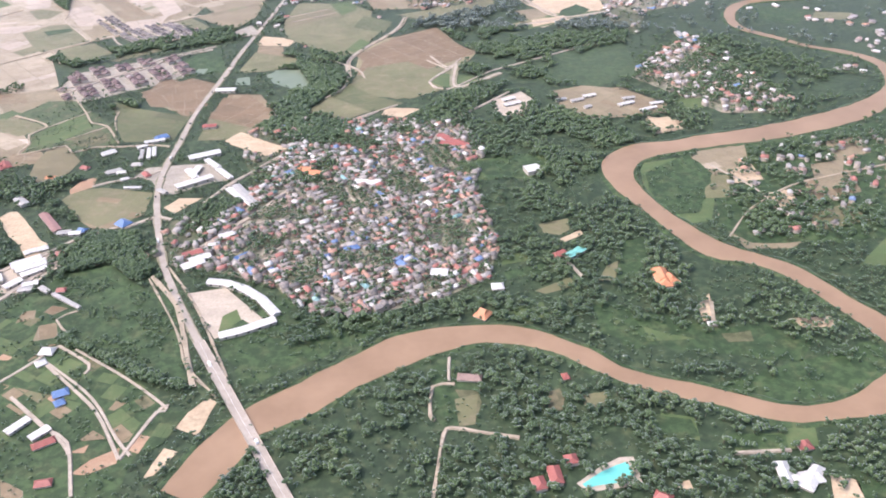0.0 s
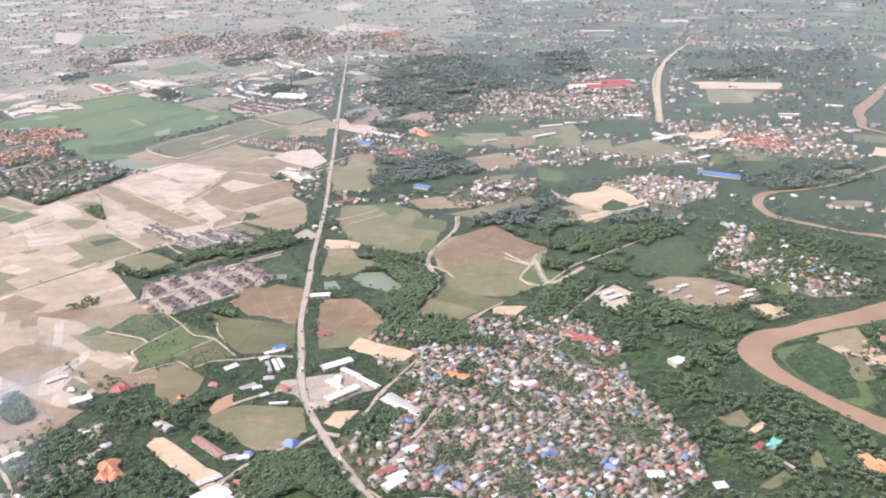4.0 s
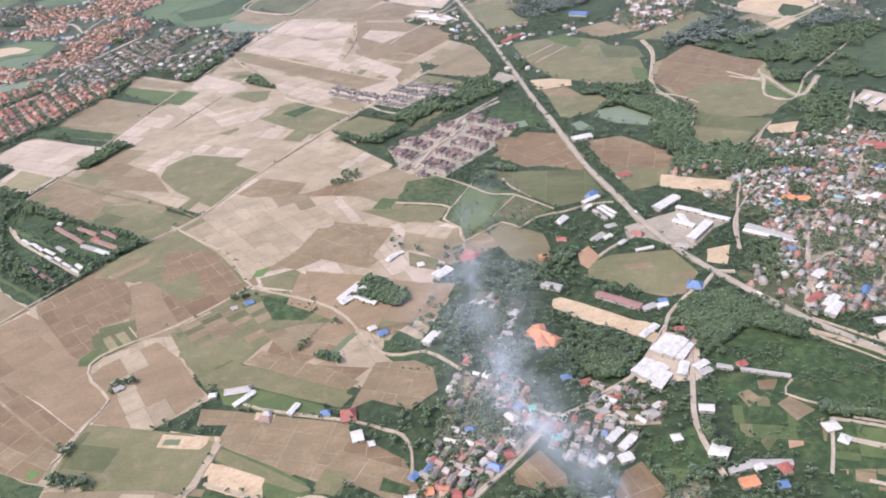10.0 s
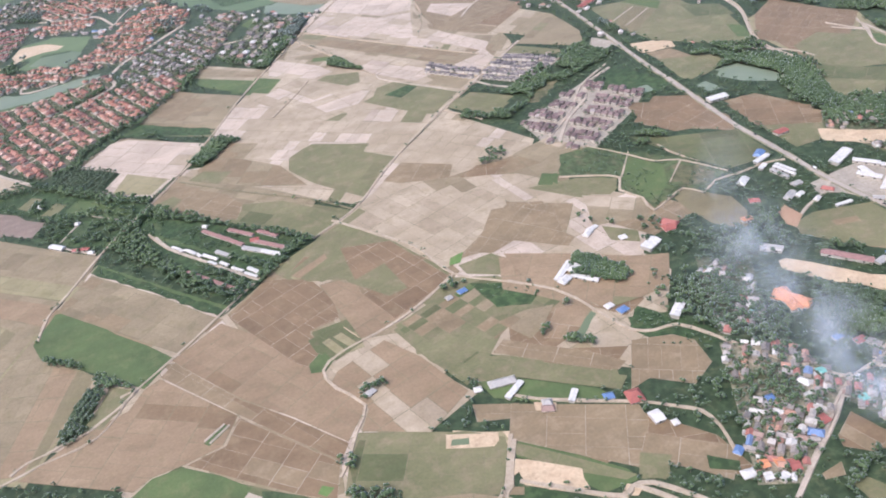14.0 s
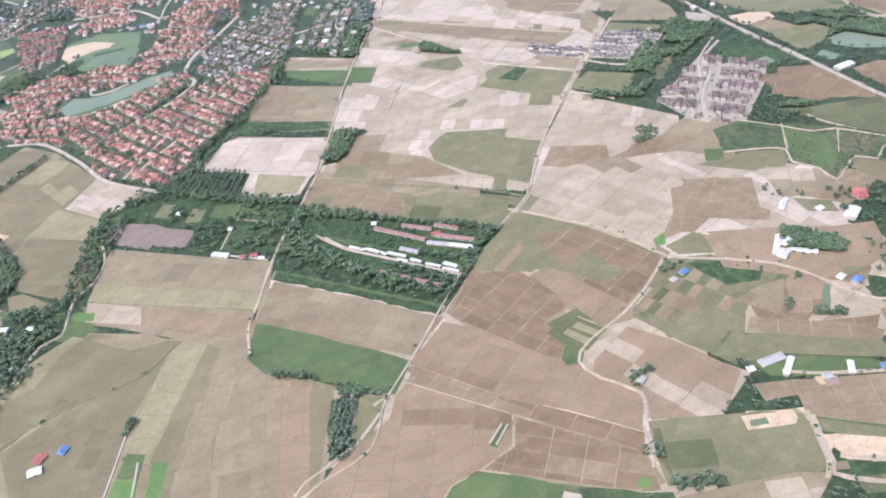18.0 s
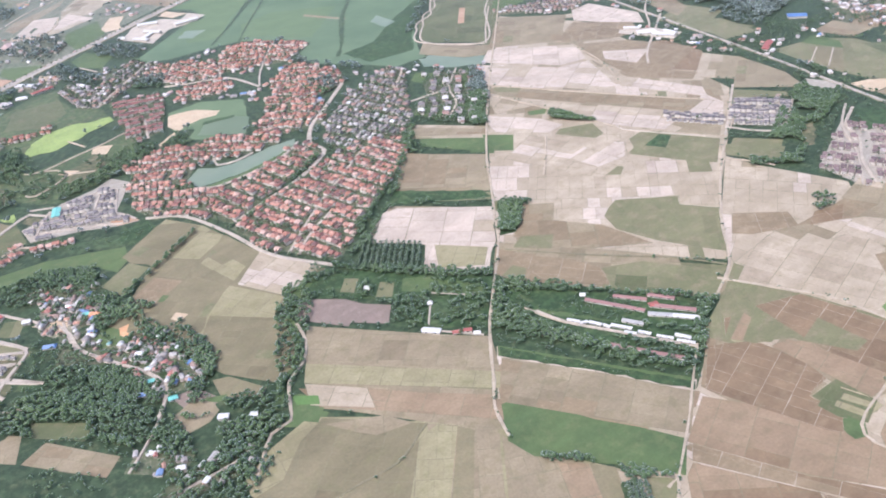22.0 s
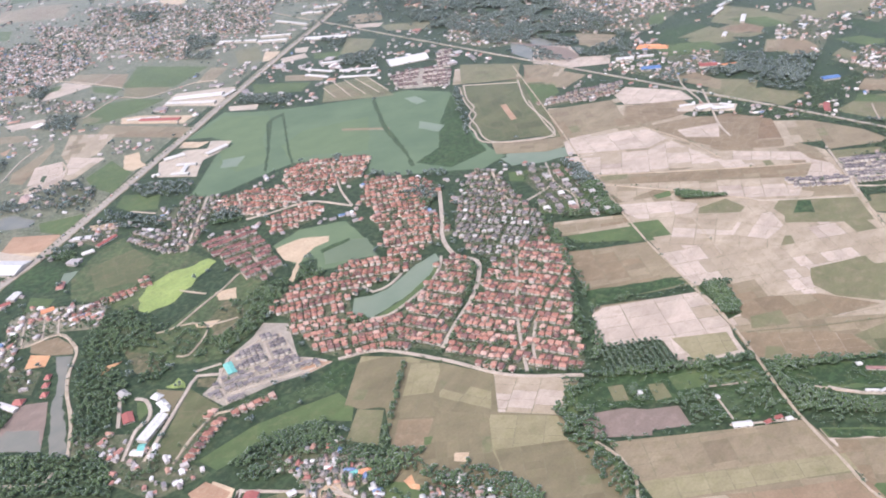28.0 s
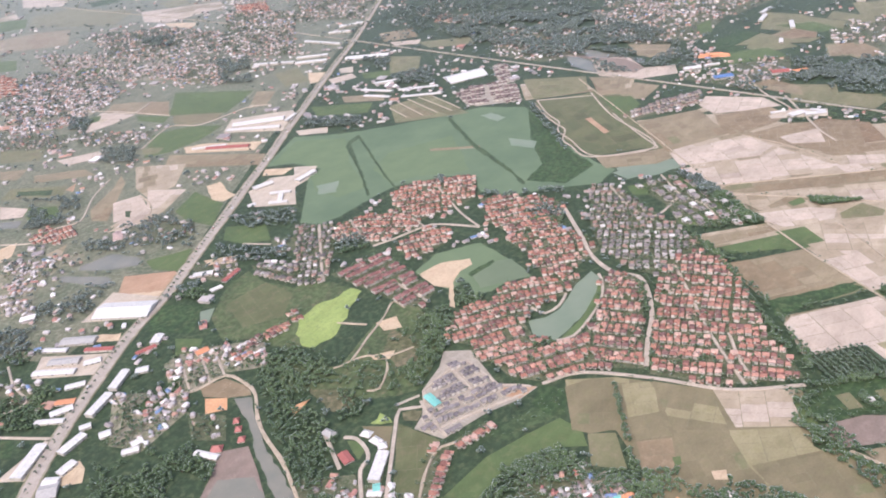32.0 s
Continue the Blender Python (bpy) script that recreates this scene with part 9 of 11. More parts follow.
hall("hall_white", 8, 20, (607.4, 2342.1), (655.7, 2327.9))
hall("hall_white", 8, 20, (718.4, 1993.4), (762.6, 2013.9))
hall("hall_white", 9, 50, (599.1, 2813.6), (714.2, 2825.5))
hall("shed_grey", 4, 6, (197, 1170), (211, 1175))
hall("shed_grey", 4, 6, (217, 1164), (235, 1171))
hall("shed_white", 4, 6, (237, 1179), (255, 1185))
hall("shed_grey", 4, 6, (232, 1140), (242, 1145))
hall("shed_white", 4, 6, (281, 1143), (304, 1153))
hall("shed_grey", 4, 6, (291, 1165), (309, 1169))
hall("shed_white", 4, 6, (307, 1121), (331, 1132))
hall("shed_white", 4, 6, (326, 1143), (344, 1147))
hall("shed_white", 4, 7, (120, 1178), (138, 1187))
hall("shed_white", 4, 7, (121, 1160), (144, 1170))
hall("shed_teal", 5, 9, (147, 760), (165, 774))
hall("house_red", 5, 9, (133, 763), (146, 771))
hall("house_white", 4, 5, (257, 637), (265, 637))
hall("house_red", 5, 7, (112, 573), (117, 574))
hall("villa_brown", 5, 8, (22, 580), (42, 577))
hall("shed_red", 5, 9, (-259, 796), (-240, 804))
hall("hall_white", 6, 10, (-249, 783), (-230, 794))
hall("hall_white", 5, 10, (-226, 831), (-212, 837))
hall("hall_white", 6, 12, (-82, 946), (-52, 940))
hall("shed_white", 4, 8, (-235, 945), (-216, 920))
hall("shed_white", 4, 8, (-215, 920), (-197, 899))
hall("house_blue", 5, 9, (-205, 783), (-189, 796))
hall("house_blue", 5, 8, (-87, 795), (-72, 800))
hall("house_red", 4, 7, (-376, 743), (-367, 744))
hall("hall_white", 5, 8, (-440, 706), (-429, 700))
hall("hall_white", 5, 7, (-531, 700), (-515, 709))
hall("hall_white", 5, 7, (-525, 688), (-509, 697))
hall("shed_long", 3.4, 5, (-1024, 1351), (-987, 1289))
hall("shed_long", 3.4, 5, (-994, 1334), (-970, 1303))
hall("shed_long", 3.4, 5, (-962, 1309), (-944, 1283))
hall("shed_long", 3.4, 6, (-972, 1289), (-942, 1251))
hall("shed_red", 4, 7, (-976, 1292), (-966, 1289))
hall("shed_grey", 3.4, 6, (-988, 1282), (-970, 1262))
hall("shed_white", 3.4, 6, (-969, 1261), (-949, 1237))
hall("shed_white", 3, 2.8, (-1066, 1336), (-1058, 1324))
hall("shed_white", 3, 2.8, (-1059, 1321), (-1051, 1318))
hall("shed_white", 3, 3.5, (-1050, 1316), (-1043, 1303))
hall("shed_white", 3, 2.8, (-1041, 1301), (-1039, 1293))
hall("shed_white", 3, 3.5, (-1035, 1295), (-1022, 1275))
hall("shed_white", 3, 2.8, (-1032, 1276), (-1025, 1265))
hall("shed_white", 3, 3.5, (-1020, 1266), (-1013, 1254))
hall("shed_white", 3, 2.8, (-1010, 1247), (-1000, 1232))
hall("shed_white", 3, 4.2, (-993, 1235), (-985, 1220))
hall("shed_white", 3, 2.8, (-999, 1227), (-988, 1211))
hall("shed_grey", 3.4, 5, (-1019, 1293), (-1006, 1272))
hall("shed_long", 3, 4.5, (-1060, 1269), (-1038, 1235))
hall("shed_long", 3, 4.5, (-1037, 1233), (-1016, 1201))
hall("house_white", 4, 5, (-1022, 1363), (-1017, 1359))
hall("house_red", 4, 5, (-1183, 1406), (-1174, 1402))
hall("house_white", 4, 5, (-1164, 1389), (-1158, 1385))
hall("shed_red", 4, 5, (-1171, 1400), (-1163, 1395))
hall("hall_white", 5, 8, (-327, 1998), (-305, 1974))
hall("hall_white", 5, 9, (-304, 1949), (-303, 1925))
hall("hall_white", 5, 9, (-282, 1926), (-280, 1896))
hall("hall_blue", 7, 24, (552, 1760), (620, 1702))
hall("shed_white", 4, 7, (-349, 538), (-337, 554))
hall("shed_white", 4, 7, (-327, 530), (-316, 542))
hall("house_red", 4, 7, (-322, 520), (-307, 529))
hall("hall_white", 4, 6, (-703, 1013), (-674, 1035))
hall("hall_white", 4, 5, (-685, 1012), (-670, 993))
hall("house_grey", 5, 9, (-809, 860), (-801, 857))
hall("house_white", 4, 5, (-625, 1076), (-610, 1080))
hall("house_red", 5, 8, (-545, 1045), (-537, 1029))
hall("hall_white", 6, 12, (-300, 1032), (-263, 1047))
hall("hall_white", 5, 7, (-276, 1025), (-257, 1001))
hall("shed_white", 4, 7, (-257, 999), (-237, 972))
hall("hall_white", 5, 8, (-295, 999), (-281, 976))
hall("hall_white", 5, 8, (-282, 1007), (-286, 986))
hall("hall_white", 6, 10, (-300, 953), (-261, 977))
hall("shed_grey", 4, 6, (-321, 950), (-310, 941))
hall("house_red", 4, 7, (-350, 999), (-342, 988))
hall("shed_white", 4, 6, (-371, 1088), (-346, 1095))
hall("shed_white", 4, 5, (-377, 1072), (-365, 1078))
hall("shed_white", 4, 4, (-360, 1068), (-354, 1038))
hall("shed_grey", 4, 4, (-368, 1064), (-364, 1037))
hall("shed_white", 4, 4, (-354, 1071), (-348, 1044))
hall("house_white", 4, 9, (-420, 1057), (-404, 1067))
hall("house_grey", 4, 8, (-399, 1002), (-381, 1011))
hall("house_white", 4, 6, (-385, 1001), (-374, 1004))
hall("house_white", 4, 5, (-375, 982), (-366, 986))
hall("shed_white", 3, 3.5, (-365, 961), (-344, 959))
hall("house_grey", 4, 7, (-372, 1023), (-359, 1023))
hall("hall_grey", 5, 10, (-488, 944), (-473, 927))
hall("shed_long", 5, 9, (-443, 902), (-413, 861))
hall("shed_grey", 4, 7, (-412, 857), (-398, 859))
hall("shed_white", 4, 7, (-398, 855), (-386, 856))
hall("house_blue", 4, 7, (-391, 864), (-382, 861))
hall("house_white", 4, 7, (-435, 818), (-424, 825))
hall("house_white", 4, 7, (-424, 823), (-413, 829))
hall("house_red", 5, 11, (-543, 1046), (-533, 1030))
hall("hall_white", 7, 13, (-437, 788), (-411, 803))
hall("hall_white", 7, 13, (-430, 780), (-404, 796))
hall("hall_white", 5, 9, (-422, 772), (-401, 788))
hall("hall_white", 6, 13, (-468, 768), (-447, 779))
hall("hall_white", 6, 13, (-463, 757), (-440, 769))
hall("hall_white", 5, 10, (-461, 745), (-441, 759))
hall("hall_white", 5, 8, (-431, 751), (-419, 765))
hall("shed_white", 4, 7, (-414, 755), (-400, 759))
hall("shed_grey", 4, 7, (-415, 746), (-402, 748))
hall("shed_grey", 3.4, 5, (-394, 750), (-383, 741))
hall("shed_grey", 3.2, 3.6, (-377, 737), (-343, 711))
hall("shed_white", 6, 12, (536, 2562), (621, 2589))
hall("shed_white", 6, 12, (344, 2268), (408, 2276))
hall("shed_white", 6, 12, (421, 2293), (482, 2288))
hall("shed_white", 6, 12, (294, 2158), (358, 2184))
hall("hall_white", 7, 16, (604, 2123), (616, 2083))
hall("hall_white", 7, 14, (627, 2085), (669, 2093))
hall("hall_white", 7, 14, (625, 1944), (661, 1953))
hall("hall_white", 6, 12, (536, 1844), (567, 1842))
hall("hall_white", 6, 12, (602, 1866), (633, 1881))
hall("hall_white", 7, 14, (1028, 2255), (1079, 2239))
hall("hall_white", 7, 14, (1222, 2336), (1259, 2308))
hall("hall_white", 6, 12, (281, 1991), (312, 1995))
hall("hall_white", 6, 14, (396, 1926), (432, 1927))
hall("shed_white", 5, 8, (188, 2014), (205, 1990))
hall("shed_white", 5, 10, (162, 2145), (195, 2156))
hall("shed_white", 5, 10, (-57, 2266), (-34, 2236))
hall("shed_orange", 5, 12, (-55, 2050), (-27, 2016))
hall("shed_grey", 5, 9, (442, 1438), (445, 1413))
hall("shed_grey", 4, 5, (-457, 632), (-438, 631))
hall("house_white", 4, 6, (-437, 628), (-428, 628))
hall("house_red", 4, 8, (-419, 620), (-409, 621))
hall("house_blue", 4, 7, (-431, 606), (-422, 604))
hall("hall_orange", 5, 10, (-457, 617), (-443, 615))
hall("house_grey", 4, 7, (-523, 736), (-513, 737))
hall("house_red", 4, 6, (-505, 747), (-496, 748))
hall("house_grey", 4, 7, (-488, 718), (-477, 719))
hall("house_blue", 4, 6, (-533, 793), (-524, 793))
hall("house_red", 4, 7, (-520, 779), (-509, 779))


# ---- villages, estates and woods ----
village("village", 76, (-271, 783), (-238, 862), (-196, 982), (-145, 1139), (-34, 1127), (36, 1119), (85, 1051), (62, 927), (78, 809), (65, 734), (12, 699), (-65, 677), (-125, 682), (-152, 732), (-221, 768))
village("village", 160, (-246, 1141), (-108, 1139), (-67, 1097), (36, 1118), (19, 1067), (-81, 969), (-201, 939), (-226, 1018))
village("village", 130, (-1496, 1670), (-1450, 1648), (-1450, 1572), (-1499, 1518), (-1514, 1543))
village("suburb", 150, (463, 1434), (531, 1154), (509, 1097), (419, 1106), (312, 1268))
estate("newgrey", 9, 15, -50.6, (-439, 1617), (-391, 1540), (-474, 1484), (-531, 1552))
estate("newgrey", 9, 13, -54.9, (-569, 1655), (-514, 1572), (-538, 1554), (-592, 1630))
estate("brownroof", 9.5, 19, -58.8, (-553, 1367), (-407, 1434), (-355, 1348), (-394, 1311), (-514, 1238), (-555, 1295))
village("village", 140, (-291, 877), (-188, 895), (-259, 785), (-289, 798))
village("suburb", 272, (76, 1834), (210, 1779), (91, 1599), (10, 1631))
village("suburb", 320, (-27, 1712), (77, 1776), (161, 1721), (99, 1653), (-26, 1636))
village("suburb", 272, (350, 1613), (423, 1565), (373, 1440), (346, 1508))
village("suburb", 320, (436, 2841), (814, 2674), (665, 2285), (404, 2366), (340, 2576))
village("suburb", 352, (446, 2007), (734, 2016), (594, 1828), (390, 1837))
village("suburb", 352, (680, 2282), (1067, 2082), (960, 1768), (789, 1845), (644, 1974))
village("suburb", 240, (-1677, 2099), (-1636, 1992), (-1624, 1906), (-1693, 1921), (-1712, 1993))
estate("redroof", 11, 16, -35.2, (759, 2071), (909, 2016), (878, 1908), (731, 1949))
estate("brownroof", 13, 20, -47.4, (-410, 2825), (-334, 2794), (-300, 2700), (-407, 2607), (-476, 2702), (-474, 2740))
estate("brownroof", 13, 20, -14.7, (-193, 2853), (-156, 2828), (-289, 2711), (-319, 2737))
village("suburb", 330, (364, 4260), (408, 3852), (157, 3687), (78, 3963))
village("suburb", 300, (144, 3110), (202, 2758), (-22, 2614), (-123, 2723), (-107, 2892))
estate("redroof", 10.5, 16.5, -52.5, (172, 3348), (251, 3384), (273, 3224), (188, 3163))
village("suburb", 230, (-1005, 3786), (-913, 3522), (-971, 3456), (-1074, 3644))
village("suburb", 105, (-675, 4617), (-630, 4179), (-713, 3955), (-975, 3834), (-1093, 3989), (-951, 4329))
village("suburb", 210, (-527, 4859), (-335, 4113), (-541, 3818), (-645, 4122), (-645, 4489))
estate("redroof", 10.5, 16.5, -67.7, (-766, 4725), (-737, 4609), (-859, 4353), (-908, 4450))
village("suburb", 250, (-270, 4895), (-81, 4480), (-103, 4165), (-298, 3933), (-411, 4474))
village("suburb", 230, (164, 4484), (214, 4104), (-261, 3612), (-323, 3903))
village("suburb", 260, (-355, 4054), (-323, 3903), (-549, 3634), (-599, 3832), (-526, 3993))
estate("redroof", 10.5, 16.5, -52.7, (230, 4506), (306, 4387), (197, 4232), (129, 4369))
village("village", 320, (-1106, 4032), (-1026, 3782), (-1095, 3669), (-1186, 3880))
village("village", 330, (-1272, 2963), (-1239, 2916), (-1292, 2848), (-1367, 2933))
estate("redroof", 10.5, 16.5, -34.3, (-1474, 3205), (-1413, 3239), (-1378, 3154), (-1403, 3126), (-1448, 3131))
village("suburb", 150, (-1559, 3170), (-1517, 3104), (-1492, 3075), (-1516, 3017), (-1577, 2998), (-1637, 2892), (-1669, 2960))
village("suburb", 200, (-1510, 3117), (-1442, 3030), (-1469, 2988), (-1499, 3024), (-1521, 3030))
village("suburb", 230, (-1375, 2752), (-1312, 2689), (-1347, 2647), (-1389, 2631), (-1404, 2705))
village("suburb", 240, (-1233, 2676), (-1200, 2639), (-1167, 2611), (-1203, 2576), (-1273, 2616))
estate("greyroof", 12, 17, -51.8, (-1167, 2673), (-1127, 2601), (-1231, 2502), (-1307, 2450), (-1337, 2493))
estate("greyroof", 13, 20, -83.9, (-1323, 2634), (-1286, 2549), (-1335, 2498), (-1344, 2594))
estate("townhouse", 9.5, 25, -15.9, (-1282, 2460), (-1188, 2431), (-1193, 2378), (-1244, 2244), (-1308, 2230), (-1299, 2300))
estate("redroof", 10, 14.5, -67.7, (-1185, 2546), (-1136, 2585), (-1083, 2563), (-1035, 2511), (-1062, 2415), (-1114, 2445), (-1166, 2455), (-1148, 2504))
estate("redroof", 10, 14.5, -52, (-971, 2582), (-879, 2544), (-857, 2499), (-837, 2452), (-921, 2392), (-951, 2399), (-989, 2414), (-1051, 2438), (-1029, 2516))
estate("redroof", 10.5, 16.5, -37.8, (-1151, 2413), (-1067, 2403), (-1053, 2351), (-1099, 2330), (-1141, 2338), (-1174, 2366))
estate("redroof", 11, 17, -40, (-916, 2381), (-863, 2264), (-879, 2202), (-964, 2164), (-1020, 2242), (-998, 2309))
estate("redroof", 10.5, 16.5, -47.6, (-1046, 2231), (-976, 2194), (-972, 2111), (-1005, 2056), (-1093, 2065), (-1140, 2081), (-1067, 2174))
estate("redroof", 10.5, 16.5, -45.5, (-1228, 2137), (-1168, 2143), (-1140, 2103), (-1100, 2072), (-1101, 2038), (-1159, 2037), (-1203, 2053), (-1247, 2058), (-1244, 2092))
estate("redroof", 10.5, 16.5, -35.8, (-1354, 2141), (-1297, 2167), (-1233, 2156), (-1234, 2099), (-1263, 2048), (-1290, 2010), (-1277, 1967), (-1225, 1952), (-1312, 1904), (-1346, 1927), (-1375, 1956), (-1383, 2000), (-1366, 2041), (-1377, 2064), (-1346, 2098))
estate("redroof", 10.5, 16.5, -73.8, (-1089, 2011), (-1058, 1977), (-1084, 1935), (-1164, 1895), (-1280, 1835), (-1314, 1903), (-1224, 1949))
estate("redroof", 10.5, 16.5, -71.7, (-1053, 1923), (-974, 1924), (-942, 1898), (-962, 1850), (-1001, 1806), (-1053, 1769), (-1128, 1716), (-1159, 1681), (-1206, 1639), (-1271, 1733), (-1289, 1824), (-1212, 1857), (-1156, 1879))
estate("greyroof", 12, 17.5, -67.7, (-790, 2194), (-773, 2148), (-837, 2043), (-879, 1968), (-938, 1900), (-971, 1926), (-1050, 1924), (-1042, 1985), (-992, 2066), (-942, 2110))
estate("villa", 24, 24, -36.3, (-761, 2116), (-687, 2066), (-693, 2005), (-739, 1919), (-815, 1858), (-860, 1912), (-873, 1970), (-809, 2022))
estate("newgrey", 8, 13.5, -26.7, (-1517, 2049), (-1466, 2063), (-1456, 2089), (-1402, 2099), (-1380, 2070), (-1411, 1995), (-1391, 1956), (-1411, 1957), (-1458, 1978), (-1529, 2000), (-1539, 2035))
estate("redroof", 10.5, 16.5, 23.3, (-1632, 1973), (-1588, 1996), (-1556, 2008), (-1540, 1989), (-1581, 1963), (-1628, 1945))
estate("redroof", 10.5, 16.5, -15.3, (-1535, 1988), (-1479, 1968), (-1489, 1954), (-1545, 1972))
village("village", 300, (-1693, 2127), (-1646, 2062), (-1683, 2028), (-1722, 2097))
estate("redroof", 10.5, 16.5, -14.9, (-1546, 2429), (-1456, 2432), (-1390, 2432), (-1406, 2405), (-1462, 2398), (-1550, 2404))
village("suburb", 140, (-1614, 2520), (-1570, 2518), (-1527, 2467), (-1484, 2416), (-1539, 2355), (-1580, 2404), (-1649, 2416), (-1653, 2453))
village("suburb", 260, (-1675, 2381), (-1650, 2320), (-1688, 2275), (-1712, 2321))
village("suburb", 150, (-1707, 2528), (-1640, 2428), (-1675, 2381), (-1765, 2369), (-1783, 2427))
village("suburb", 220, (-1789, 2750), (-1755, 2683), (-1784, 2632), (-1821, 2688))
estate("greyroof", 10, 15, -33.0, (-432, 2312), (-348, 2281), (-224, 2206), (-302, 2172), (-447, 2275))
village("suburb", 260, (-61, 2338), (65, 2086), (-97, 2031), (-194, 2091), (-159, 2279))
village("suburb", 300, (379, 2845), (470, 2394), (157, 2369), (72, 2537), (154, 2692))
village("suburb", 300, (365, 2093), (441, 1954), (111, 1870), (131, 1994))
village("village", 230, (-1532, 1866), (-1483, 1809), (-1542, 1776), (-1591, 1861))
village("village", 120, (-1507, 1792), (-1484, 1751), (-1516, 1728), (-1541, 1773))
village("village", 85, (-1562, 1827), (-1486, 1787), (-1502, 1744), (-1519, 1729), (-1569, 1732), (-1582, 1760))
village("village", 150, (-1560, 1738), (-1524, 1716), (-1505, 1668), (-1463, 1627), (-1479, 1590), (-1521, 1627), (-1581, 1673))
village("village", 170, (-1506, 1603), (-1470, 1579), (-1482, 1553), (-1501, 1523), (-1523, 1555))
village("village", 200, (-1461, 1583), (-1426, 1564), (-1448, 1519), (-1486, 1530))
village("village", 200, (-1548, 1465), (-1494, 1427), (-1521, 1400), (-1569, 1443))
village("village", 84, (-623, 845), (-574, 809), (-561, 748), (-631, 702), (-678, 679), (-707, 694))
village("village", 115, (-560, 749), (-505, 720), (-502, 694), (-527, 677), (-564, 681), (-571, 701), (-580, 728))
village("village", 150, (-555, 969), (-508, 936), (-561, 850), (-619, 853))
village("village", 150, (-507, 782), (-473, 744), (-488, 726), (-526, 746))
village("suburb", 150, (-539, 622), (-508, 633), (-472, 642), (-482, 619), (-529, 609))
village("village", 420, (374, 987), (604, 1031), (494, 795), (348, 785))
village("suburb", 230, (18, 1768), (165, 1730), (110, 1649), (0, 1635))
village("suburb", 165, (319, 1735), (447, 1777), (544, 1666), (521, 1608), (401, 1554), (359, 1611))
estate("redroof", 15, 22, -30.3, (727, 1961), (839, 2088), (886, 1963), (828, 1880))
estate("newgrey", 6.5, 9, -34.2, (-1695, 1719), (-1645, 1685), (-1657, 1674), (-1698, 1703))
estate("newgrey", 6.5, 9, -39.1, (-1686, 1750), (-1624, 1704), (-1638, 1686), (-1693, 1728))
estate("newgrey", 6.5, 9, -41.2, (-1649, 1752), (-1614, 1720), (-1622, 1709), (-1653, 1734))
village("suburb", 200, (477, 2773), (742, 2797), (757, 2656), (680, 2493), (446, 2587))
village("village", 150, (-1449, 1395), (-1456, 1362), (-1512, 1366), (-1560, 1356), (-1587, 1376), (-1535, 1397), (-1492, 1403))
village("village", 150, (-512, 768), (-490, 767), (-463, 720), (-477, 705), (-525, 731))
wood("wood", 65, (-354, 848), (-285, 818), (-267, 712), (-299, 754), (-394, 762), (-411, 829))
wood("wood", 56, (-135, 631), (-32, 657), (48, 668), (153, 625), (128, 662), (68, 704), (-32, 684), (-130, 683))
wood("wood", 74, (83, 1017), (247, 1034), (221, 941), (237, 831), (321, 722), (382, 624), (334, 595), (155, 659), (77, 684), (77, 798), (133, 853))
wood("wood", 65, (119, 1245), (238, 1352), (372, 1335), (519, 1427), (674, 1180), (506, 1087), (326, 1052), (258, 1016), (164, 1078))
wood("wood", 65, (-130, 510), (-70, 552), (8, 597), (60, 620), (99, 605), (159, 556), (186, 547), (274, 500), (358, 497), (324, 426), (77, 443), (-115, 456))
wood("wood", 74, (174, 624), (241, 586), (333, 579), (375, 608), (377, 568), (305, 559), (210, 566))
wood("wood", 65, (-175, 507), (-151, 531), (-108, 462), (-165, 455))
wood("wood", 280, (396, 1035), (635, 1083), (473, 740), (393, 758), (338, 809), (334, 901))
wood("wood", 56, (-273, 878), (-231, 900), (-223, 848), (-274, 853))
wood("wood", 17, (-618, 1435), (-562, 1392), (-464, 1444), (-329, 1489), (-294, 1514), (-333, 1568), (-408, 1541), (-521, 1478), (-612, 1445))
wood("wood", 55, (-379, 846), (-317, 853), (-304, 764), (-352, 765), (-380, 805))
wood("wood", 50, (-353, 692), (-334, 668), (-298, 639), (-234, 600), (-242, 590), (-307, 627), (-351, 659))
wood("wood", 60, (-257, 925), (-210, 918), (-241, 867), (-280, 872))
wood("wood", 40, (-1212, 1620), (-1085, 1716), (-971, 1840), (-899, 1950), (-888, 1938), (-972, 1812), (-1076, 1707), (-1152, 1646))
wood("wood", 60, (-1504, 1616), (-1426, 1660), (-1421, 1578), (-1461, 1475), (-1497, 1411), (-1450, 1375), (-1358, 1370), (-1384, 1440), (-1420, 1373), (-1493, 1308), (-1542, 1345))
wood("wood", 50, (-1319, 1603), (-1289, 1629), (-1268, 1594), (-1351, 1465), (-1387, 1429), (-1390, 1457))
wood("wood", 60, (-328, 858), (-379, 846), (-384, 797), (-348, 773), (-308, 756), (-289, 758), (-310, 807))
wood("wood", 300, (120, 1544), (237, 1374), (355, 1276), (308, 1189), (87, 1180), (28, 1302))
wood("wood", 330, (397, 1500), (578, 1577), (743, 1413), (536, 1091), (365, 1041), (350, 1183), (347, 1303))
wood("wood", 390, (-92, 3716), (724, 3562), (617, 2809), (274, 2504), (-16, 2554))
wood("wood", 390, (1256, 3460), (1970, 3325), (1199, 2125), (958, 2166), (1344, 2785), (1217, 3315))
wood("wood", 90, (652, 1867), (862, 1737), (749, 1588), (595, 1612))
wood("wood", 70, (238, 3374), (367, 2937), (196, 2455), (-68, 2272), (-116, 2476), (-81, 2769), (-40, 3113))
wood("wood", 90, (-149, 2238), (29, 1850), (-205, 1791), (-188, 1924), (-197, 2104))
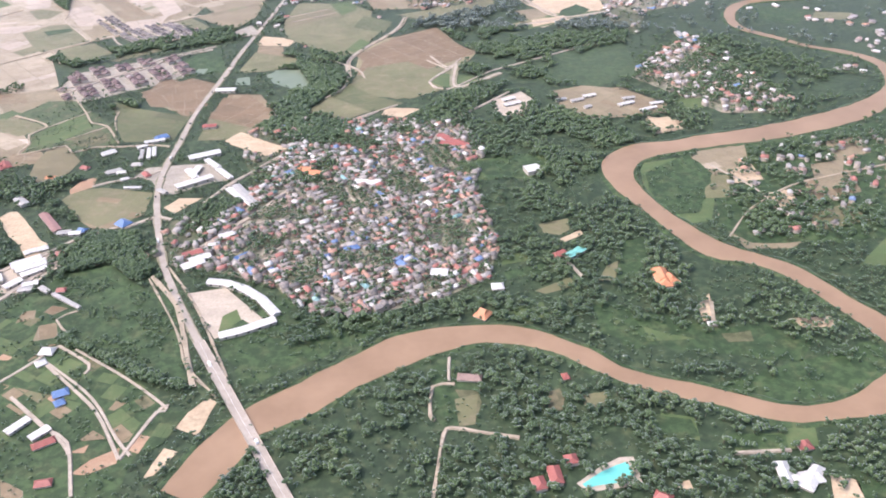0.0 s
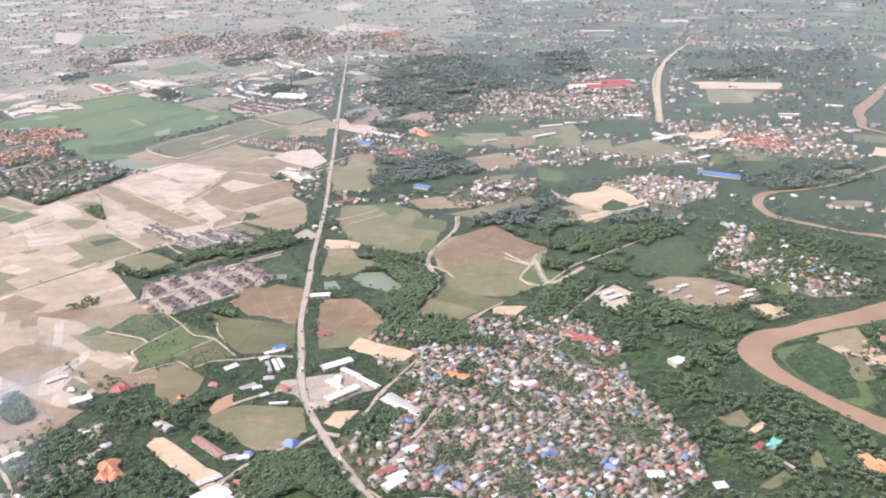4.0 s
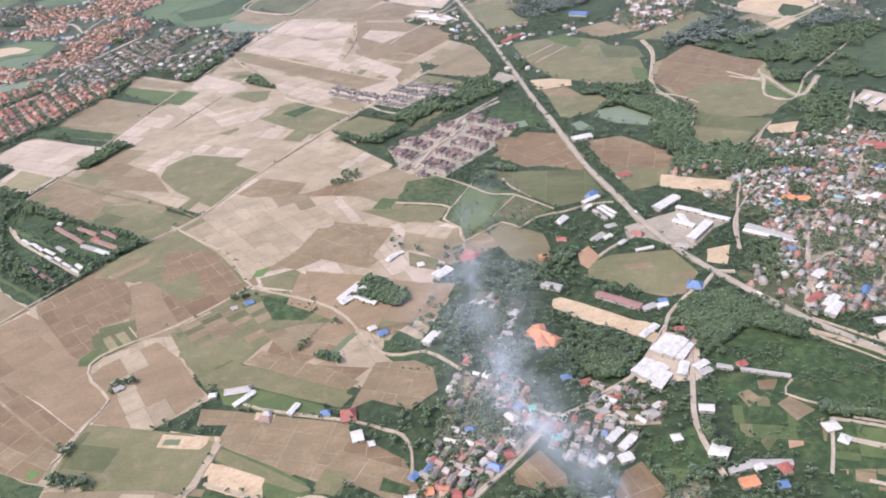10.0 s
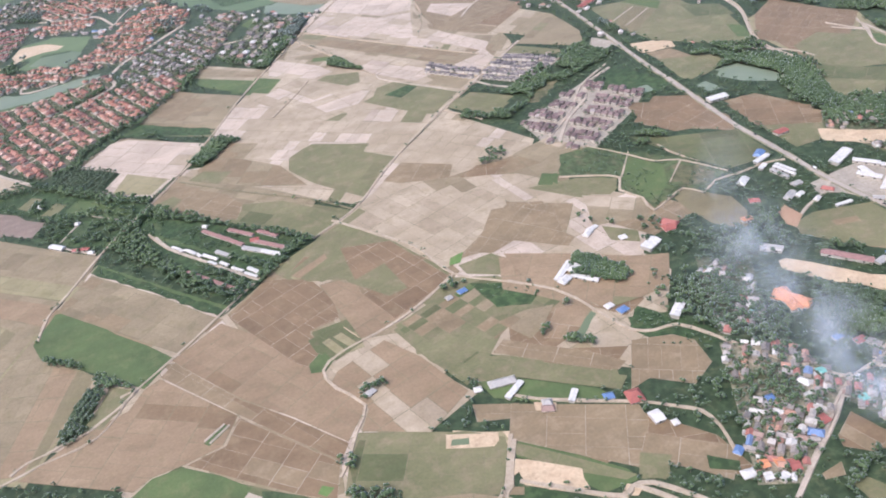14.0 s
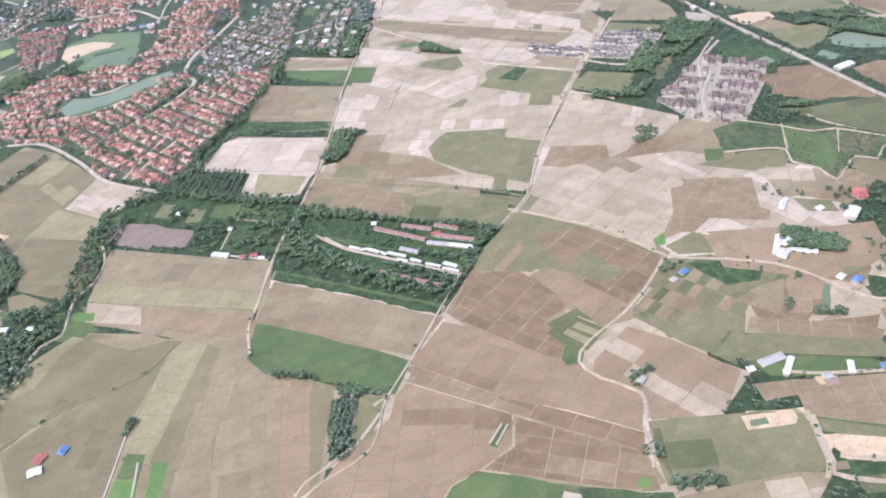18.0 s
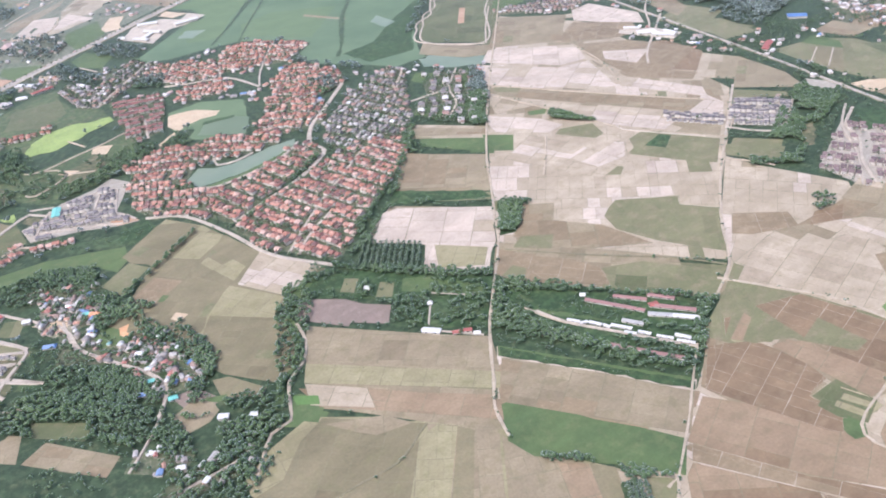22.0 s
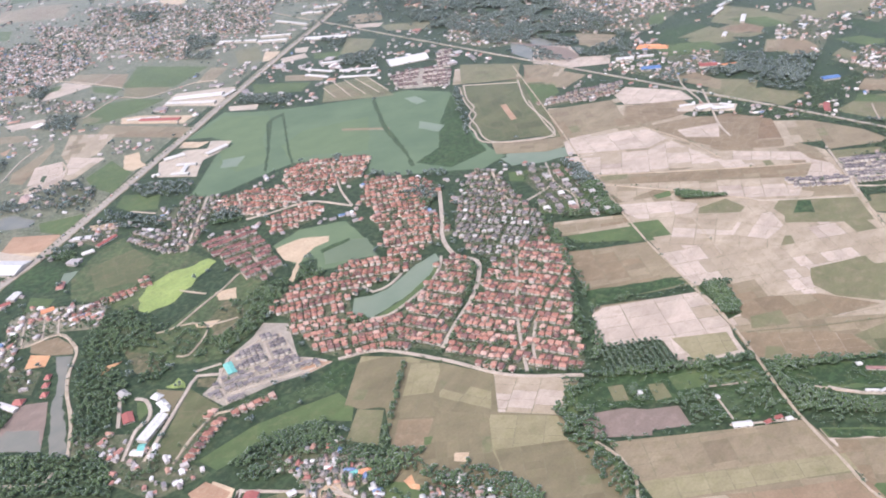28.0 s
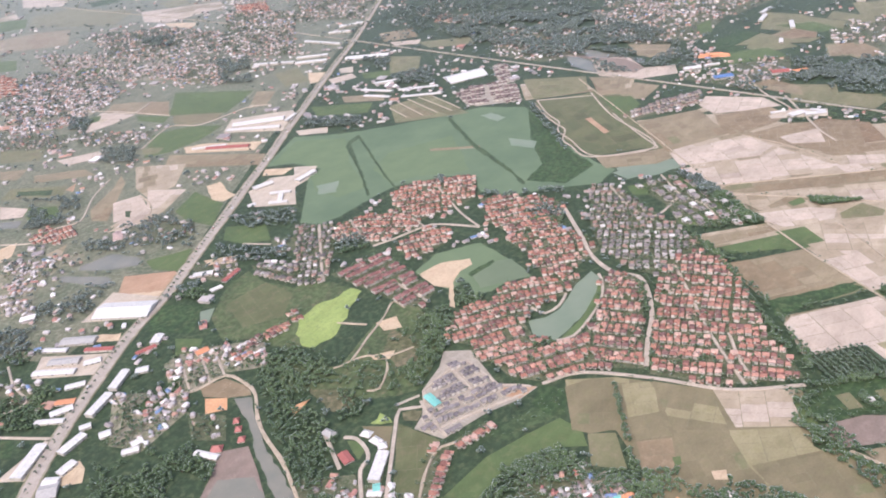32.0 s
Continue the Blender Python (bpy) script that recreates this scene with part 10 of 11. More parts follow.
wood("wood", 60, (-864, 1931), (-774, 1884), (-808, 1851), (-876, 1906))
wood("wood", 60, (-1588, 1671), (-1508, 1606), (-1499, 1532), (-1534, 1524), (-1627, 1627))
wood("wood", 50, (-1474, 1730), (-1442, 1630), (-1416, 1556), (-1435, 1523), (-1456, 1588), (-1481, 1645))
wood("wood", 30, (-1058, 1728), (-1021, 1693), (-1031, 1680), (-1068, 1715))
wood("wood", 30, (-954, 1611), (-936, 1588), (-987, 1535), (-1005, 1542))
wood("wood", 40, (-631, 1321), (-603, 1313), (-627, 1282), (-656, 1296))
wood("wood", 60, (-1171, 1124), (-1159, 1113), (-1177, 1099), (-1186, 1108))
wood("wood", 30, (-1305, 1626), (-1289, 1629), (-1298, 1585), (-1311, 1580))
wood("wood", 55, (-204, 1407), (-81, 1292), (-192, 1157), (-190, 1223), (-184, 1347))
wood("wood", 45, (-152, 1269), (-109, 1247), (-189, 1155), (-225, 1192))
wood("wood", 30, (-724, 2888), (-631, 2815), (-526, 2693), (-543, 2681), (-655, 2794), (-744, 2870))
wood("wood", 45, (-408, 2580), (-565, 2402), (-634, 2332), (-655, 2335), (-586, 2413), (-451, 2561))
wood("wood", 70, (-231, 3335), (-194, 3246), (-286, 3167), (-322, 3253))
wood("wood", 60, (-699, 3120), (-636, 2968), (-690, 2919), (-749, 3069))
wood("wood", 60, (-342, 3119), (-247, 3043), (-360, 2933), (-399, 3049))
wood("wood", 260, (274, 3647), (407, 3503), (474, 2911), (150, 2717), (122, 2875), (177, 3109), (52, 3279))
wood("wood", 50, (-929, 3911), (-922, 3811), (-992, 3746), (-1003, 3821))
wood("wood", 60, (-1057, 3558), (-1013, 3462), (-1085, 3359), (-1120, 3460))
wood("wood", 50, (-241, 4522), (-184, 4374), (-280, 4272), (-319, 4400))
wood("wood", 60, (-356, 3910), (-327, 3777), (-516, 3548), (-554, 3655))
wood("wood", 45, (-1331, 3059), (-1240, 3005), (-1260, 2954), (-1248, 2904), (-1327, 2809), (-1386, 2947))
wood("wood", 70, (-1558, 2946), (-1496, 2844), (-1579, 2792), (-1643, 2883), (-1585, 2964))
wood("wood", 60, (-1335, 3427), (-1283, 3333), (-1291, 3271), (-1387, 3211), (-1445, 3282))
wood("wood", 60, (-1414, 3075), (-1370, 2970), (-1405, 2950), (-1440, 3033))
wood("wood", 40, (-1455, 2719), (-1413, 2685), (-1443, 2611), (-1476, 2673))
wood("wood", 45, (-1304, 2768), (-1248, 2625), (-1274, 2574), (-1327, 2654), (-1327, 2723))
wood("wood", 45, (-1206, 2849), (-1109, 2732), (-1163, 2676), (-1223, 2757))
wood("wood", 40, (-1182, 2549), (-1124, 2494), (-1178, 2461), (-1222, 2498))
wood("wood", 40, (-925, 2265), (-879, 2202), (-946, 2163), (-971, 2223))
wood("wood", 40, (-890, 2399), (-816, 2240), (-836, 2228), (-921, 2378))
wood("wood", 40, (-877, 2546), (-856, 2515), (-901, 2489), (-905, 2516))
wood("wood", 45, (-1229, 2212), (-1207, 2163), (-1247, 2146), (-1270, 2176))
wood("wood", 45, (-1297, 2215), (-1274, 2185), (-1320, 2150), (-1358, 2156))
wood("wood", 30, (-731, 2000), (-685, 1985), (-743, 1917), (-808, 1851), (-833, 1856), (-789, 1909))
wood("wood", 30, (-938, 1900), (-917, 1899), (-985, 1822), (-1064, 1756), (-1153, 1675), (-1163, 1680), (-1068, 1763), (-989, 1830))
wood("wood", 150, (-1470, 2350), (-1462, 2218), (-1319, 2221), (-1358, 2156), (-1470, 2099), (-1536, 2197), (-1617, 2245), (-1529, 2367))
wood("wood", 45, (-1305, 2239), (-1300, 2201), (-1346, 2131), (-1416, 2110), (-1472, 2103), (-1447, 2157), (-1421, 2151), (-1366, 2172))
wood("wood", 60, (-1535, 2380), (-1474, 2358), (-1490, 2290), (-1500, 2231), (-1548, 2250), (-1595, 2256), (-1592, 2307))
wood("wood", 55, (-1594, 2282), (-1580, 2201), (-1600, 2136), (-1674, 2092), (-1723, 2099), (-1664, 2183), (-1625, 2260))
wood("wood", 60, (-1526, 2207), (-1516, 2159), (-1558, 2132), (-1578, 2157))
wood("wood", 50, (-1819, 2408), (-1733, 2346), (-1716, 2303), (-1736, 2235), (-1789, 2216), (-1865, 2350))
wood("wood", 55, (-1815, 2700), (-1762, 2628), (-1810, 2553), (-1858, 2617))
wood("wood", 60, (-1706, 2910), (-1667, 2850), (-1731, 2736), (-1754, 2818))
wood("wood", 60, (-1763, 2668), (-1744, 2631), (-1757, 2610), (-1780, 2639))
wood("wood", 60, (-112, 2564), (-69, 2483), (-147, 2410), (-171, 2514))
wood("wood", 60, (43, 2078), (111, 1870), (-84, 1821), (-129, 1994))
wood("wood", 22, (-1331, 1856), (-1389, 1812), (-1457, 1762), (-1465, 1746), (-1470, 1760), (-1391, 1816), (-1333, 1859))
wood("wood", 50, (-1512, 1904), (-1476, 1850), (-1485, 1812), (-1511, 1798), (-1550, 1846), (-1550, 1888))
wood("wood", 40, (-1472, 1757), (-1440, 1713), (-1476, 1697), (-1514, 1729))
wood("wood", 28, (-1236, 1653), (-1205, 1616), (-1068, 1478), (-1076, 1466), (-1147, 1531), (-1212, 1607))
wood("wood", 45, (-1201, 1510), (-1161, 1490), (-1198, 1444), (-1222, 1468))
wood("wood", 70, (-1140, 1516), (-1083, 1463), (-1146, 1396), (-1191, 1441))
wood("wood", 60, (-1242, 1650), (-1219, 1609), (-1260, 1614), (-1285, 1610))
wood("wood", 28, (-1218, 1572), (-1206, 1569), (-1209, 1546), (-1223, 1538), (-1230, 1550))
wood("wood", 28, (-1076, 1464), (-1005, 1371), (-1020, 1357), (-1056, 1388), (-1097, 1394), (-1090, 1354), (-1084, 1333), (-1059, 1270), (-1062, 1259), (-1105, 1321), (-1144, 1386))
wood("wood", 40, (-1050, 1286), (-995, 1205), (-1028, 1180), (-1072, 1242), (-1094, 1297))
wood("wood", 28, (-920, 1266), (-907, 1253), (-1024, 1176), (-1026, 1183))
wood("wood", 28, (-1007, 1369), (-909, 1262), (-915, 1257), (-1015, 1361))
wood("wood", 35, (-997, 1281), (-959, 1232), (-973, 1221), (-1009, 1263))
wood("plantation", 28, (-1158, 1655), (-1099, 1598), (-1138, 1539), (-1206, 1608))
wood("wood", 32, (-1603, 1908), (-1552, 1911), (-1502, 1890), (-1483, 1852), (-1486, 1821), (-1546, 1852), (-1603, 1881))
wood("wood", 45, (-1604, 1877), (-1554, 1853), (-1564, 1821), (-1585, 1825), (-1613, 1856))
wood("wood", 30, (-1494, 1786), (-1477, 1769), (-1491, 1733), (-1457, 1750), (-1472, 1715), (-1519, 1699), (-1519, 1729))
wood("wood", 32, (-1555, 1649), (-1524, 1619), (-1512, 1581), (-1525, 1533), (-1556, 1538), (-1605, 1581), (-1647, 1608), (-1631, 1641), (-1570, 1608))
wood("wood", 32, (-1472, 1668), (-1451, 1655), (-1454, 1622), (-1478, 1645))
wood("wood", 28, (-1436, 1605), (-1416, 1599), (-1425, 1552), (-1443, 1517), (-1474, 1497), (-1475, 1522), (-1441, 1541))
wood("wood", 32, (-1467, 1443), (-1409, 1423), (-1394, 1400), (-1426, 1394), (-1450, 1365), (-1463, 1348), (-1512, 1392), (-1476, 1400))
wood("wood", 110, (-1305, 1604), (-1260, 1637), (-1244, 1640), (-1251, 1622), (-1303, 1586), (-1316, 1562), (-1328, 1515), (-1351, 1482), (-1379, 1457), (-1399, 1421), (-1406, 1427), (-1384, 1467), (-1360, 1477), (-1339, 1511), (-1328, 1556))
wood("wood", 40, (-1447, 1481), (-1411, 1468), (-1392, 1451), (-1410, 1432), (-1445, 1458))
wood("wood", 30, (-1512, 1487), (-1496, 1450), (-1498, 1420), (-1519, 1444), (-1530, 1470))
wood("wood", 22, (-664, 1039), (-647, 1030), (-629, 988), (-630, 977), (-651, 976), (-671, 1006))
wood("wood", 150, (-619, 1147), (-604, 1145), (-615, 1121), (-597, 1118), (-583, 1125), (-565, 1083), (-567, 1063), (-587, 1068), (-619, 1094), (-638, 1084))
wood("wood", 150, (-560, 1077), (-522, 1028), (-549, 979), (-585, 999), (-580, 1036))
wood("wood", 150, (-610, 977), (-568, 952), (-598, 891), (-629, 888), (-651, 921))
wood("wood", 70, (-719, 852), (-675, 846), (-695, 805), (-726, 812))
wood("wood", 70, (-645, 857), (-631, 831), (-653, 791), (-676, 820))
wood("wood", 25, (-1003, 856), (-960, 835), (-960, 824), (-1003, 843))
wood("wood", 25, (-814, 1076), (-787, 1067), (-793, 1056), (-818, 1051))
wood("wood", 20, (-952, 967), (-923, 970), (-924, 961), (-949, 952))
wood("wood", 25, (-996, 893), (-980, 893), (-988, 878), (-996, 878))
wood("wood", 30, (-488, 872), (-434, 809), (-489, 772), (-533, 796), (-524, 829))
wood("wood", 32, (-372, 860), (-321, 845), (-310, 803), (-355, 755), (-385, 772), (-395, 819))
wood("wood", 32, (-590, 668), (-570, 664), (-569, 625), (-583, 607), (-596, 638))
wood("wood", 32, (-654, 666), (-606, 676), (-601, 666), (-650, 657))
wood("wood", 70, (-470, 998), (-420, 995), (-459, 925), (-506, 917), (-532, 956))
wood("wood", 70, (-528, 1018), (-493, 984), (-506, 940), (-549, 979))
wood("wood", 40, (-445, 936), (-426, 931), (-444, 917), (-389, 903), (-387, 877), (-444, 907))
wood("wood", 40, (-502, 694), (-515, 664), (-508, 633), (-469, 633), (-431, 673), (-462, 659), (-504, 637))
wood("wood", 22, (-1181, 1126), (-1169, 1123), (-1172, 1112), (-1185, 1118))
wood("wood", 20, (-1371, 1217), (-1361, 1216), (-1373, 1199), (-1379, 1199))
wood("wood", 30, (-1476, 1208), (-1456, 1193), (-1468, 1178), (-1488, 1185))
wood("wood", 24, (-1076, 1952), (-1077, 1932), (-1156, 1877), (-1262, 1833), (-1266, 1842), (-1161, 1888))
wood("wood", 26, (-1292, 2014), (-1277, 1967), (-1294, 1972), (-1305, 2002))
wood("wood", 130, (374, 987), (604, 1031), (483, 773), (346, 779))
wood("wood", 30, (-175, 1428), (-107, 1390), (-109, 1351), (-170, 1373))
wood("wood", 34, (-224, 1380), (-160, 1337), (-105, 1276), (-126, 1238), (-171, 1228), (-163, 1269), (-185, 1341))
wood("wood", 34, (-169, 1243), (-112, 1256), (-150, 1164), (-190, 1140), (-203, 1182))
wood("wood", 40, (-223, 1166), (-165, 1169), (-139, 1122), (-169, 1079), (-229, 1113))
wood("wood", 45, (21, 1646), (212, 1648), (108, 1410), (43, 1503), (-14, 1492))
wood("wood", 40, (-253, 1643), (-232, 1585), (-256, 1562))
wood("wood", 34, (113, 1519), (214, 1492), (351, 1555), (375, 1488), (315, 1301), (201, 1230), (93, 1188), (64, 1223), (92, 1277), (64, 1304), (98, 1363))
wood("wood", 40, (75, 1149), (168, 1234), (207, 1219), (200, 1146), (229, 1098), (300, 1096), (317, 1049), (262, 1020), (228, 975), (195, 877), (99, 859), (158, 982), (135, 1016), (67, 998), (62, 1075))
wood("wood", 26, (-231, 1400), (-204, 1424), (-105, 1286), (-138, 1191), (-169, 1145), (-190, 1172), (-173, 1248), (-212, 1334))
wood("wood", 26, (-137, 1141), (-98, 1128), (-90, 1090), (-150, 1061), (-175, 1099))
wood("wood", 16, (-349, 676), (-300, 639), (-245, 604), (-213, 586), (-215, 579), (-248, 593), (-303, 626), (-348, 665))
wood("wood", 14, (-308, 677), (-288, 684), (-282, 675), (-303, 664))
wood("wood", 16, (-356, 780), (-314, 792), (-302, 775), (-341, 753))
wood("wood", 24, (-230, 1408), (-204, 1422), (-129, 1282), (-181, 1196), (-207, 1188), (-185, 1270), (-231, 1357))
wood("wood", 30, (-227, 1121), (-201, 1156), (-119, 1156), (-139, 1098), (-174, 1066))
wood("wood", 34, (6, 1536), (118, 1618), (216, 1524), (301, 1494), (176, 1378), (66, 1308), (52, 1385), (60, 1473))
wood("wood", 34, (34, 1211), (142, 1255), (46, 1096), (-24, 1110))
wood("wood", 20, (-360, 838), (-319, 848), (-310, 807), (-284, 776), (-289, 758), (-328, 755), (-360, 773), (-381, 767))
wood("wood", 16, (-303, 648), (-279, 634), (-235, 599), (-242, 590), (-287, 623), (-310, 638))
wood("wood", 18, (-342, 669), (-305, 645), (-313, 637), (-349, 663))
wood("wood", 18, (-454, 689), (-437, 697), (-457, 641), (-467, 636))
wood("wood", 30, (-473, 814), (-436, 804), (-455, 779), (-485, 769), (-505, 777), (-510, 811))
wood("wood", 14, (-1180, 1128), (-1147, 1094), (-1151, 1090), (-1184, 1120))
wood("wood", 12, (-1231, 1198), (-1191, 1158), (-1194, 1152), (-1233, 1190))
wood("wood", 10, (-691, 1795), (-645, 1729), (-668, 1704), (-717, 1769))
wood("plantation", 14, (-1191, 1115), (-1173, 1107), (-1191, 1054), (-1219, 1041), (-1229, 1048))
wood("wood", 10, (-679, 1811), (-642, 1744), (-665, 1722), (-712, 1788))
wood("wood", 14, (-945, 1612), (-919, 1584), (-987, 1531), (-1004, 1551))
wood("wood", 10, (-1046, 1700), (-1019, 1692), (-1018, 1679), (-1049, 1689))
wood("wood", 40, (-59, 2721), (124, 2707), (67, 2578), (-36, 2502), (-38, 2591))
wood("wood", 45, (297, 3152), (411, 2881), (73, 2677), (-42, 2742), (26, 2891))
wood("wood", 12, (-793, 1904), (-786, 1859), (-806, 1835), (-829, 1851))
wood("wood", 12, (-674, 2068), (-689, 1999), (-739, 1924), (-757, 1926), (-720, 2008))
wood("wood", 60, (1114, 3024), (1432, 3003), (1337, 2808), (1062, 2857))
wood("wood", 60, (724, 3561), (927, 3605), (793, 3120), (602, 3032))
wood("wood", 60, (745, 1690), (922, 1751), (892, 1645), (749, 1588), (661, 1602))
wood("wood", 10, (-672, 1036), (-658, 1046), (-627, 987), (-641, 972), (-665, 990), (-686, 1013))
wood("wood", 10, (-763, 945), (-710, 979), (-708, 975), (-762, 939))
wood("wood", 10, (-742, 930), (-722, 911), (-725, 904), (-747, 924))
wood("wood", 12, (-447, 1242), (-418, 1231), (-405, 1180), (-417, 1170), (-455, 1218))
wood("wood", 170, (-618, 837), (-544, 764), (-638, 701), (-686, 681), (-716, 705), (-688, 753), (-682, 797))
wood("wood", 45, (-602, 946), (-537, 927), (-541, 839), (-575, 802), (-608, 842), (-631, 898))
wood("wood", 60, (-504, 997), (-471, 1001), (-422, 997), (-455, 936), (-477, 923), (-504, 953))
wood("wood", 34, (-1749, 1732), (-1653, 1649), (-1636, 1606), (-1674, 1634), (-1682, 1638), (-1755, 1707))
wood("wood", 34, (-1757, 1698), (-1685, 1629), (-1712, 1602), (-1768, 1654))
wood("wood", 34, (-1672, 1613), (-1628, 1611), (-1515, 1518), (-1540, 1462), (-1576, 1505), (-1639, 1566), (-1666, 1592))
wood("wood", 40, (-1777, 2172), (-1684, 2054), (-1722, 1970), (-1809, 2095))


# ---- far country: patchwork of fields, houses and trees to the haze ----
VIEW = [(-2050, 2400), (-1700, 1300), (-1300, 880), (-900, 740), (-560, 540), (-320, 360), (340, 360), (1000, 1450), (3600, 4300), (3700, 8600), (-2900, 8600), (-2300, 3600)]
HUB = (-700, 300)
rng = np.random.RandomState(5)


def fan(count, near, far):
    """Places thinning out with distance from the flight path."""
    r, a = rng.uniform(near, far, count), rng.uniform(0.2, 2.3, count)
    g = np.c_[HUB[0] + r * np.cos(a), HUB[1] + r * np.sin(a)]
    return g[inside(VIEW, g[:, 0], g[:, 1])]


def far_fields(count):
    made = 0
    for x, y in fan(count * 8, 1300, 7500):
        if made >= count:
            break
        d = math.hypot(x - HUB[0], y - HUB[1])
        w, h, a = rng.uniform(20, 60) * (0.6 + d / 3500), rng.uniform(16, 45) * (0.6 + d / 3500), rng.choice([0.3, 0.42, -0.6, 1.2]) + rng.normal(0, 0.1)
        c, s = math.cos(a), math.sin(a)
        quad = [(x + i * w * c - j * h * s, y + i * w * s + j * h * c) for i, j in ((-1, -1), (1, -0.9), (0.95, 1), (-1, 0.9))]
        got = cells(quad)
        if got is None or reach(np.array([[x, y]]))[0] < 1100 or (land[got[0], got[1]][got[2]] != FREE).any():
            continue
        shares = [0.1, 0.12, 0.16, 0.12, 0.13, 0.16, 0.03, 0.02, 0.16] if x < -150 else [0.28, 0.28, 0.06, 0.12, 0.03, 0.02, 0.03, 0.16, 0.02]
        field(rng.choice(["olive", "grass", "straw2", "green", "sand", "straw", "pond", "darkolive", "paleyard"], p=shares), *quad)
        made += 1


far_fields(300)


def far_homes(count):
    g = fan(count * 4, 1250, 8300)
    for dx, dy in ((14, 0), (-14, 0), (0, 14), (0, -14)):
        g = g[~np.isin(at_map(g + np.array([dx, dy])), (FIELD, WATER, PAVED))]
    g = g[(at_map(g) == FREE) | ((at_map(g) == WOODS) & (rng.uniform(0, 1, len(g)) < 0.3) & (np.hypot(g[:, 0] - HUB[0], g[:, 1] - HUB[1]) > 2300))]
    dens = np.array([noise.noise((x * 0.0022, y * 0.0022, 3.3)) + 0.6 * noise.noise((x * 0.008, y * 0.008, 1.3)) for x, y in g])
    away = reach(g) > 1300
    g, dens = g[away], dens[away]
    east = np.where(g[:, 0] > -150, 0.16, -0.06)
    g = g[dens + rng.normal(0, 0.22, len(g)) > east][:count]
    turn = rng.choice([0.35, 0.35 + 1.57, -0.6, 1.0], len(g)) + rng.normal(0, 0.1, len(g))
    d = np.hypot(g[:, 0] - HUB[0], g[:, 1] - HUB[1])
    sc = (rng.uniform(0.65, 1.1, len(g)) * (0.8 + d / 8000))[:, None] * np.ones((1, 3))
    big = (rng.uniform(0, 1, len(g)) < 0.06) & (d > 2300)
    sc[big, :2] *= rng.uniform(1.5, 3.5, (big.sum(), 2))
    shapes = []
    for w, dd, h, hip in ((9, 7, 3.2, 0), (8, 8, 5.5, 2), (12, 7, 3, 0)):
        body, roof = walls(w, dd, h), gable(w, dd, h, 1.7, 0.6, hip)
        bt, rt = tris_of(body[1][:4]), tris_of(roof[1][:4])
        shapes.append((np.array(list(body[0]) + list(roof[0]), float), np.concatenate([bt, rt + 8]), np.r_[np.zeros(len(bt), int), np.ones(len(rt), int)]))
    ob = scatter("far_houses", shapes, g, sc, turn, rng.randint(0, 3, len(g)), [FAR_WALL, ROOF_JOINED["suburb"]])
    tagged(ob, "distant low houses with pale and rusty roofs", "houses", kind="stuff")


# wall tone of the far houses, coloured to imitate haze
FAR_WALL = painted("hazed_wall", (0.55, 0.49, 0.45))
far_homes(12000)
for kind, limit, name in (("village", 205, "village_house"), ("redroof", 200, "estate_house"), ("greyroof", 110, "grey_house"), ("newgrey", 80, "new_house"), ("brownroof", 90, "brown_house"), ("townhouse", 60, "townhouse"), ("villa", 60, "garden_villa"), ("suburb", 40, "suburban_house")):
    build_homes(kind, limit, name)


# ---- trees ----
def free_trees(count, near):
    if near:
        g = np.c_[rng.uniform(-2000, 1200, count), rng.uniform(360, 2600, count)]
        g = g[inside(VIEW, g[:, 0], g[:, 1])]
        g = g[np.hypot(g[:, 0] - HUB[0], g[:, 1] - HUB[1]) < 1700]
    else:
        g = fan(count, 1700, 8500)
    g = g[at_map(g) == FREE]
    dens = np.array([noise.noise((x * 0.009, y * 0.009, 7.7)) for x, y in g])
    return g[dens + rng.normal(0, 0.2, len(g)) > -0.12]


def verge_trees():
    """Single trees along tracks and bunds."""
    out = []
    for kind, width, line in roads_made:
        if kind in ("dirt_track", "bund_path", "canal_road", "main_road"):
            for p in curve_through(line, 9.0)[::1]:
                if rng.uniform() < (0.16 if kind in ("dirt_track", "canal_road") else 0.07):
                    out.append(p[:2] + rng.uniform(-1, 1, 2) * (width / 2 + 3))
        if kind == "highway":
            mid = np.array(line)[:, :2]
            out += [p + rng.uniform(-0.8, 0.8, 2) + np.array([0.0, d]) for p in mid for d in (0.0, 4.5)]
    return np.array(out)


def undergrowth(count):
    """Low bushes all over the rough ground by the river."""
    g = np.c_[rng.uniform(-560, 640, count), rng.uniform(380, 1500, count)]
    g = g[(reach(g) < 1150) & np.isin(at_map(g), (FREE, WOODS))]
    dens = np.array([noise.noise((x * 0.02, y * 0.02, 3.1)) + 0.5 * noise.noise((x * 0.07, y * 0.07, 8.1)) for x, y in g])
    out = [g[dens + rng.normal(0, 0.2, len(g)) > -0.15]]
    for kind, pts in fields_made:
        if kind in ("grass", "darkgreen", "scrubland") and reach(np.array([pts[0]]))[0] < 1050:
            h = spots_in(pts, 32, 31)
            h = h[np.isin(at_map(h), (FIELD, CLEAR))]
            dens = np.array([noise.noise((x * 0.03, y * 0.03, 5.1)) + 0.5 * noise.noise((x * 0.1, y * 0.1, 8.1)) for x, y in h])
            out.append(h[dens + rng.normal(0, 0.15, len(h)) > 0.12] if len(h) else h)
    return np.concatenate(out)


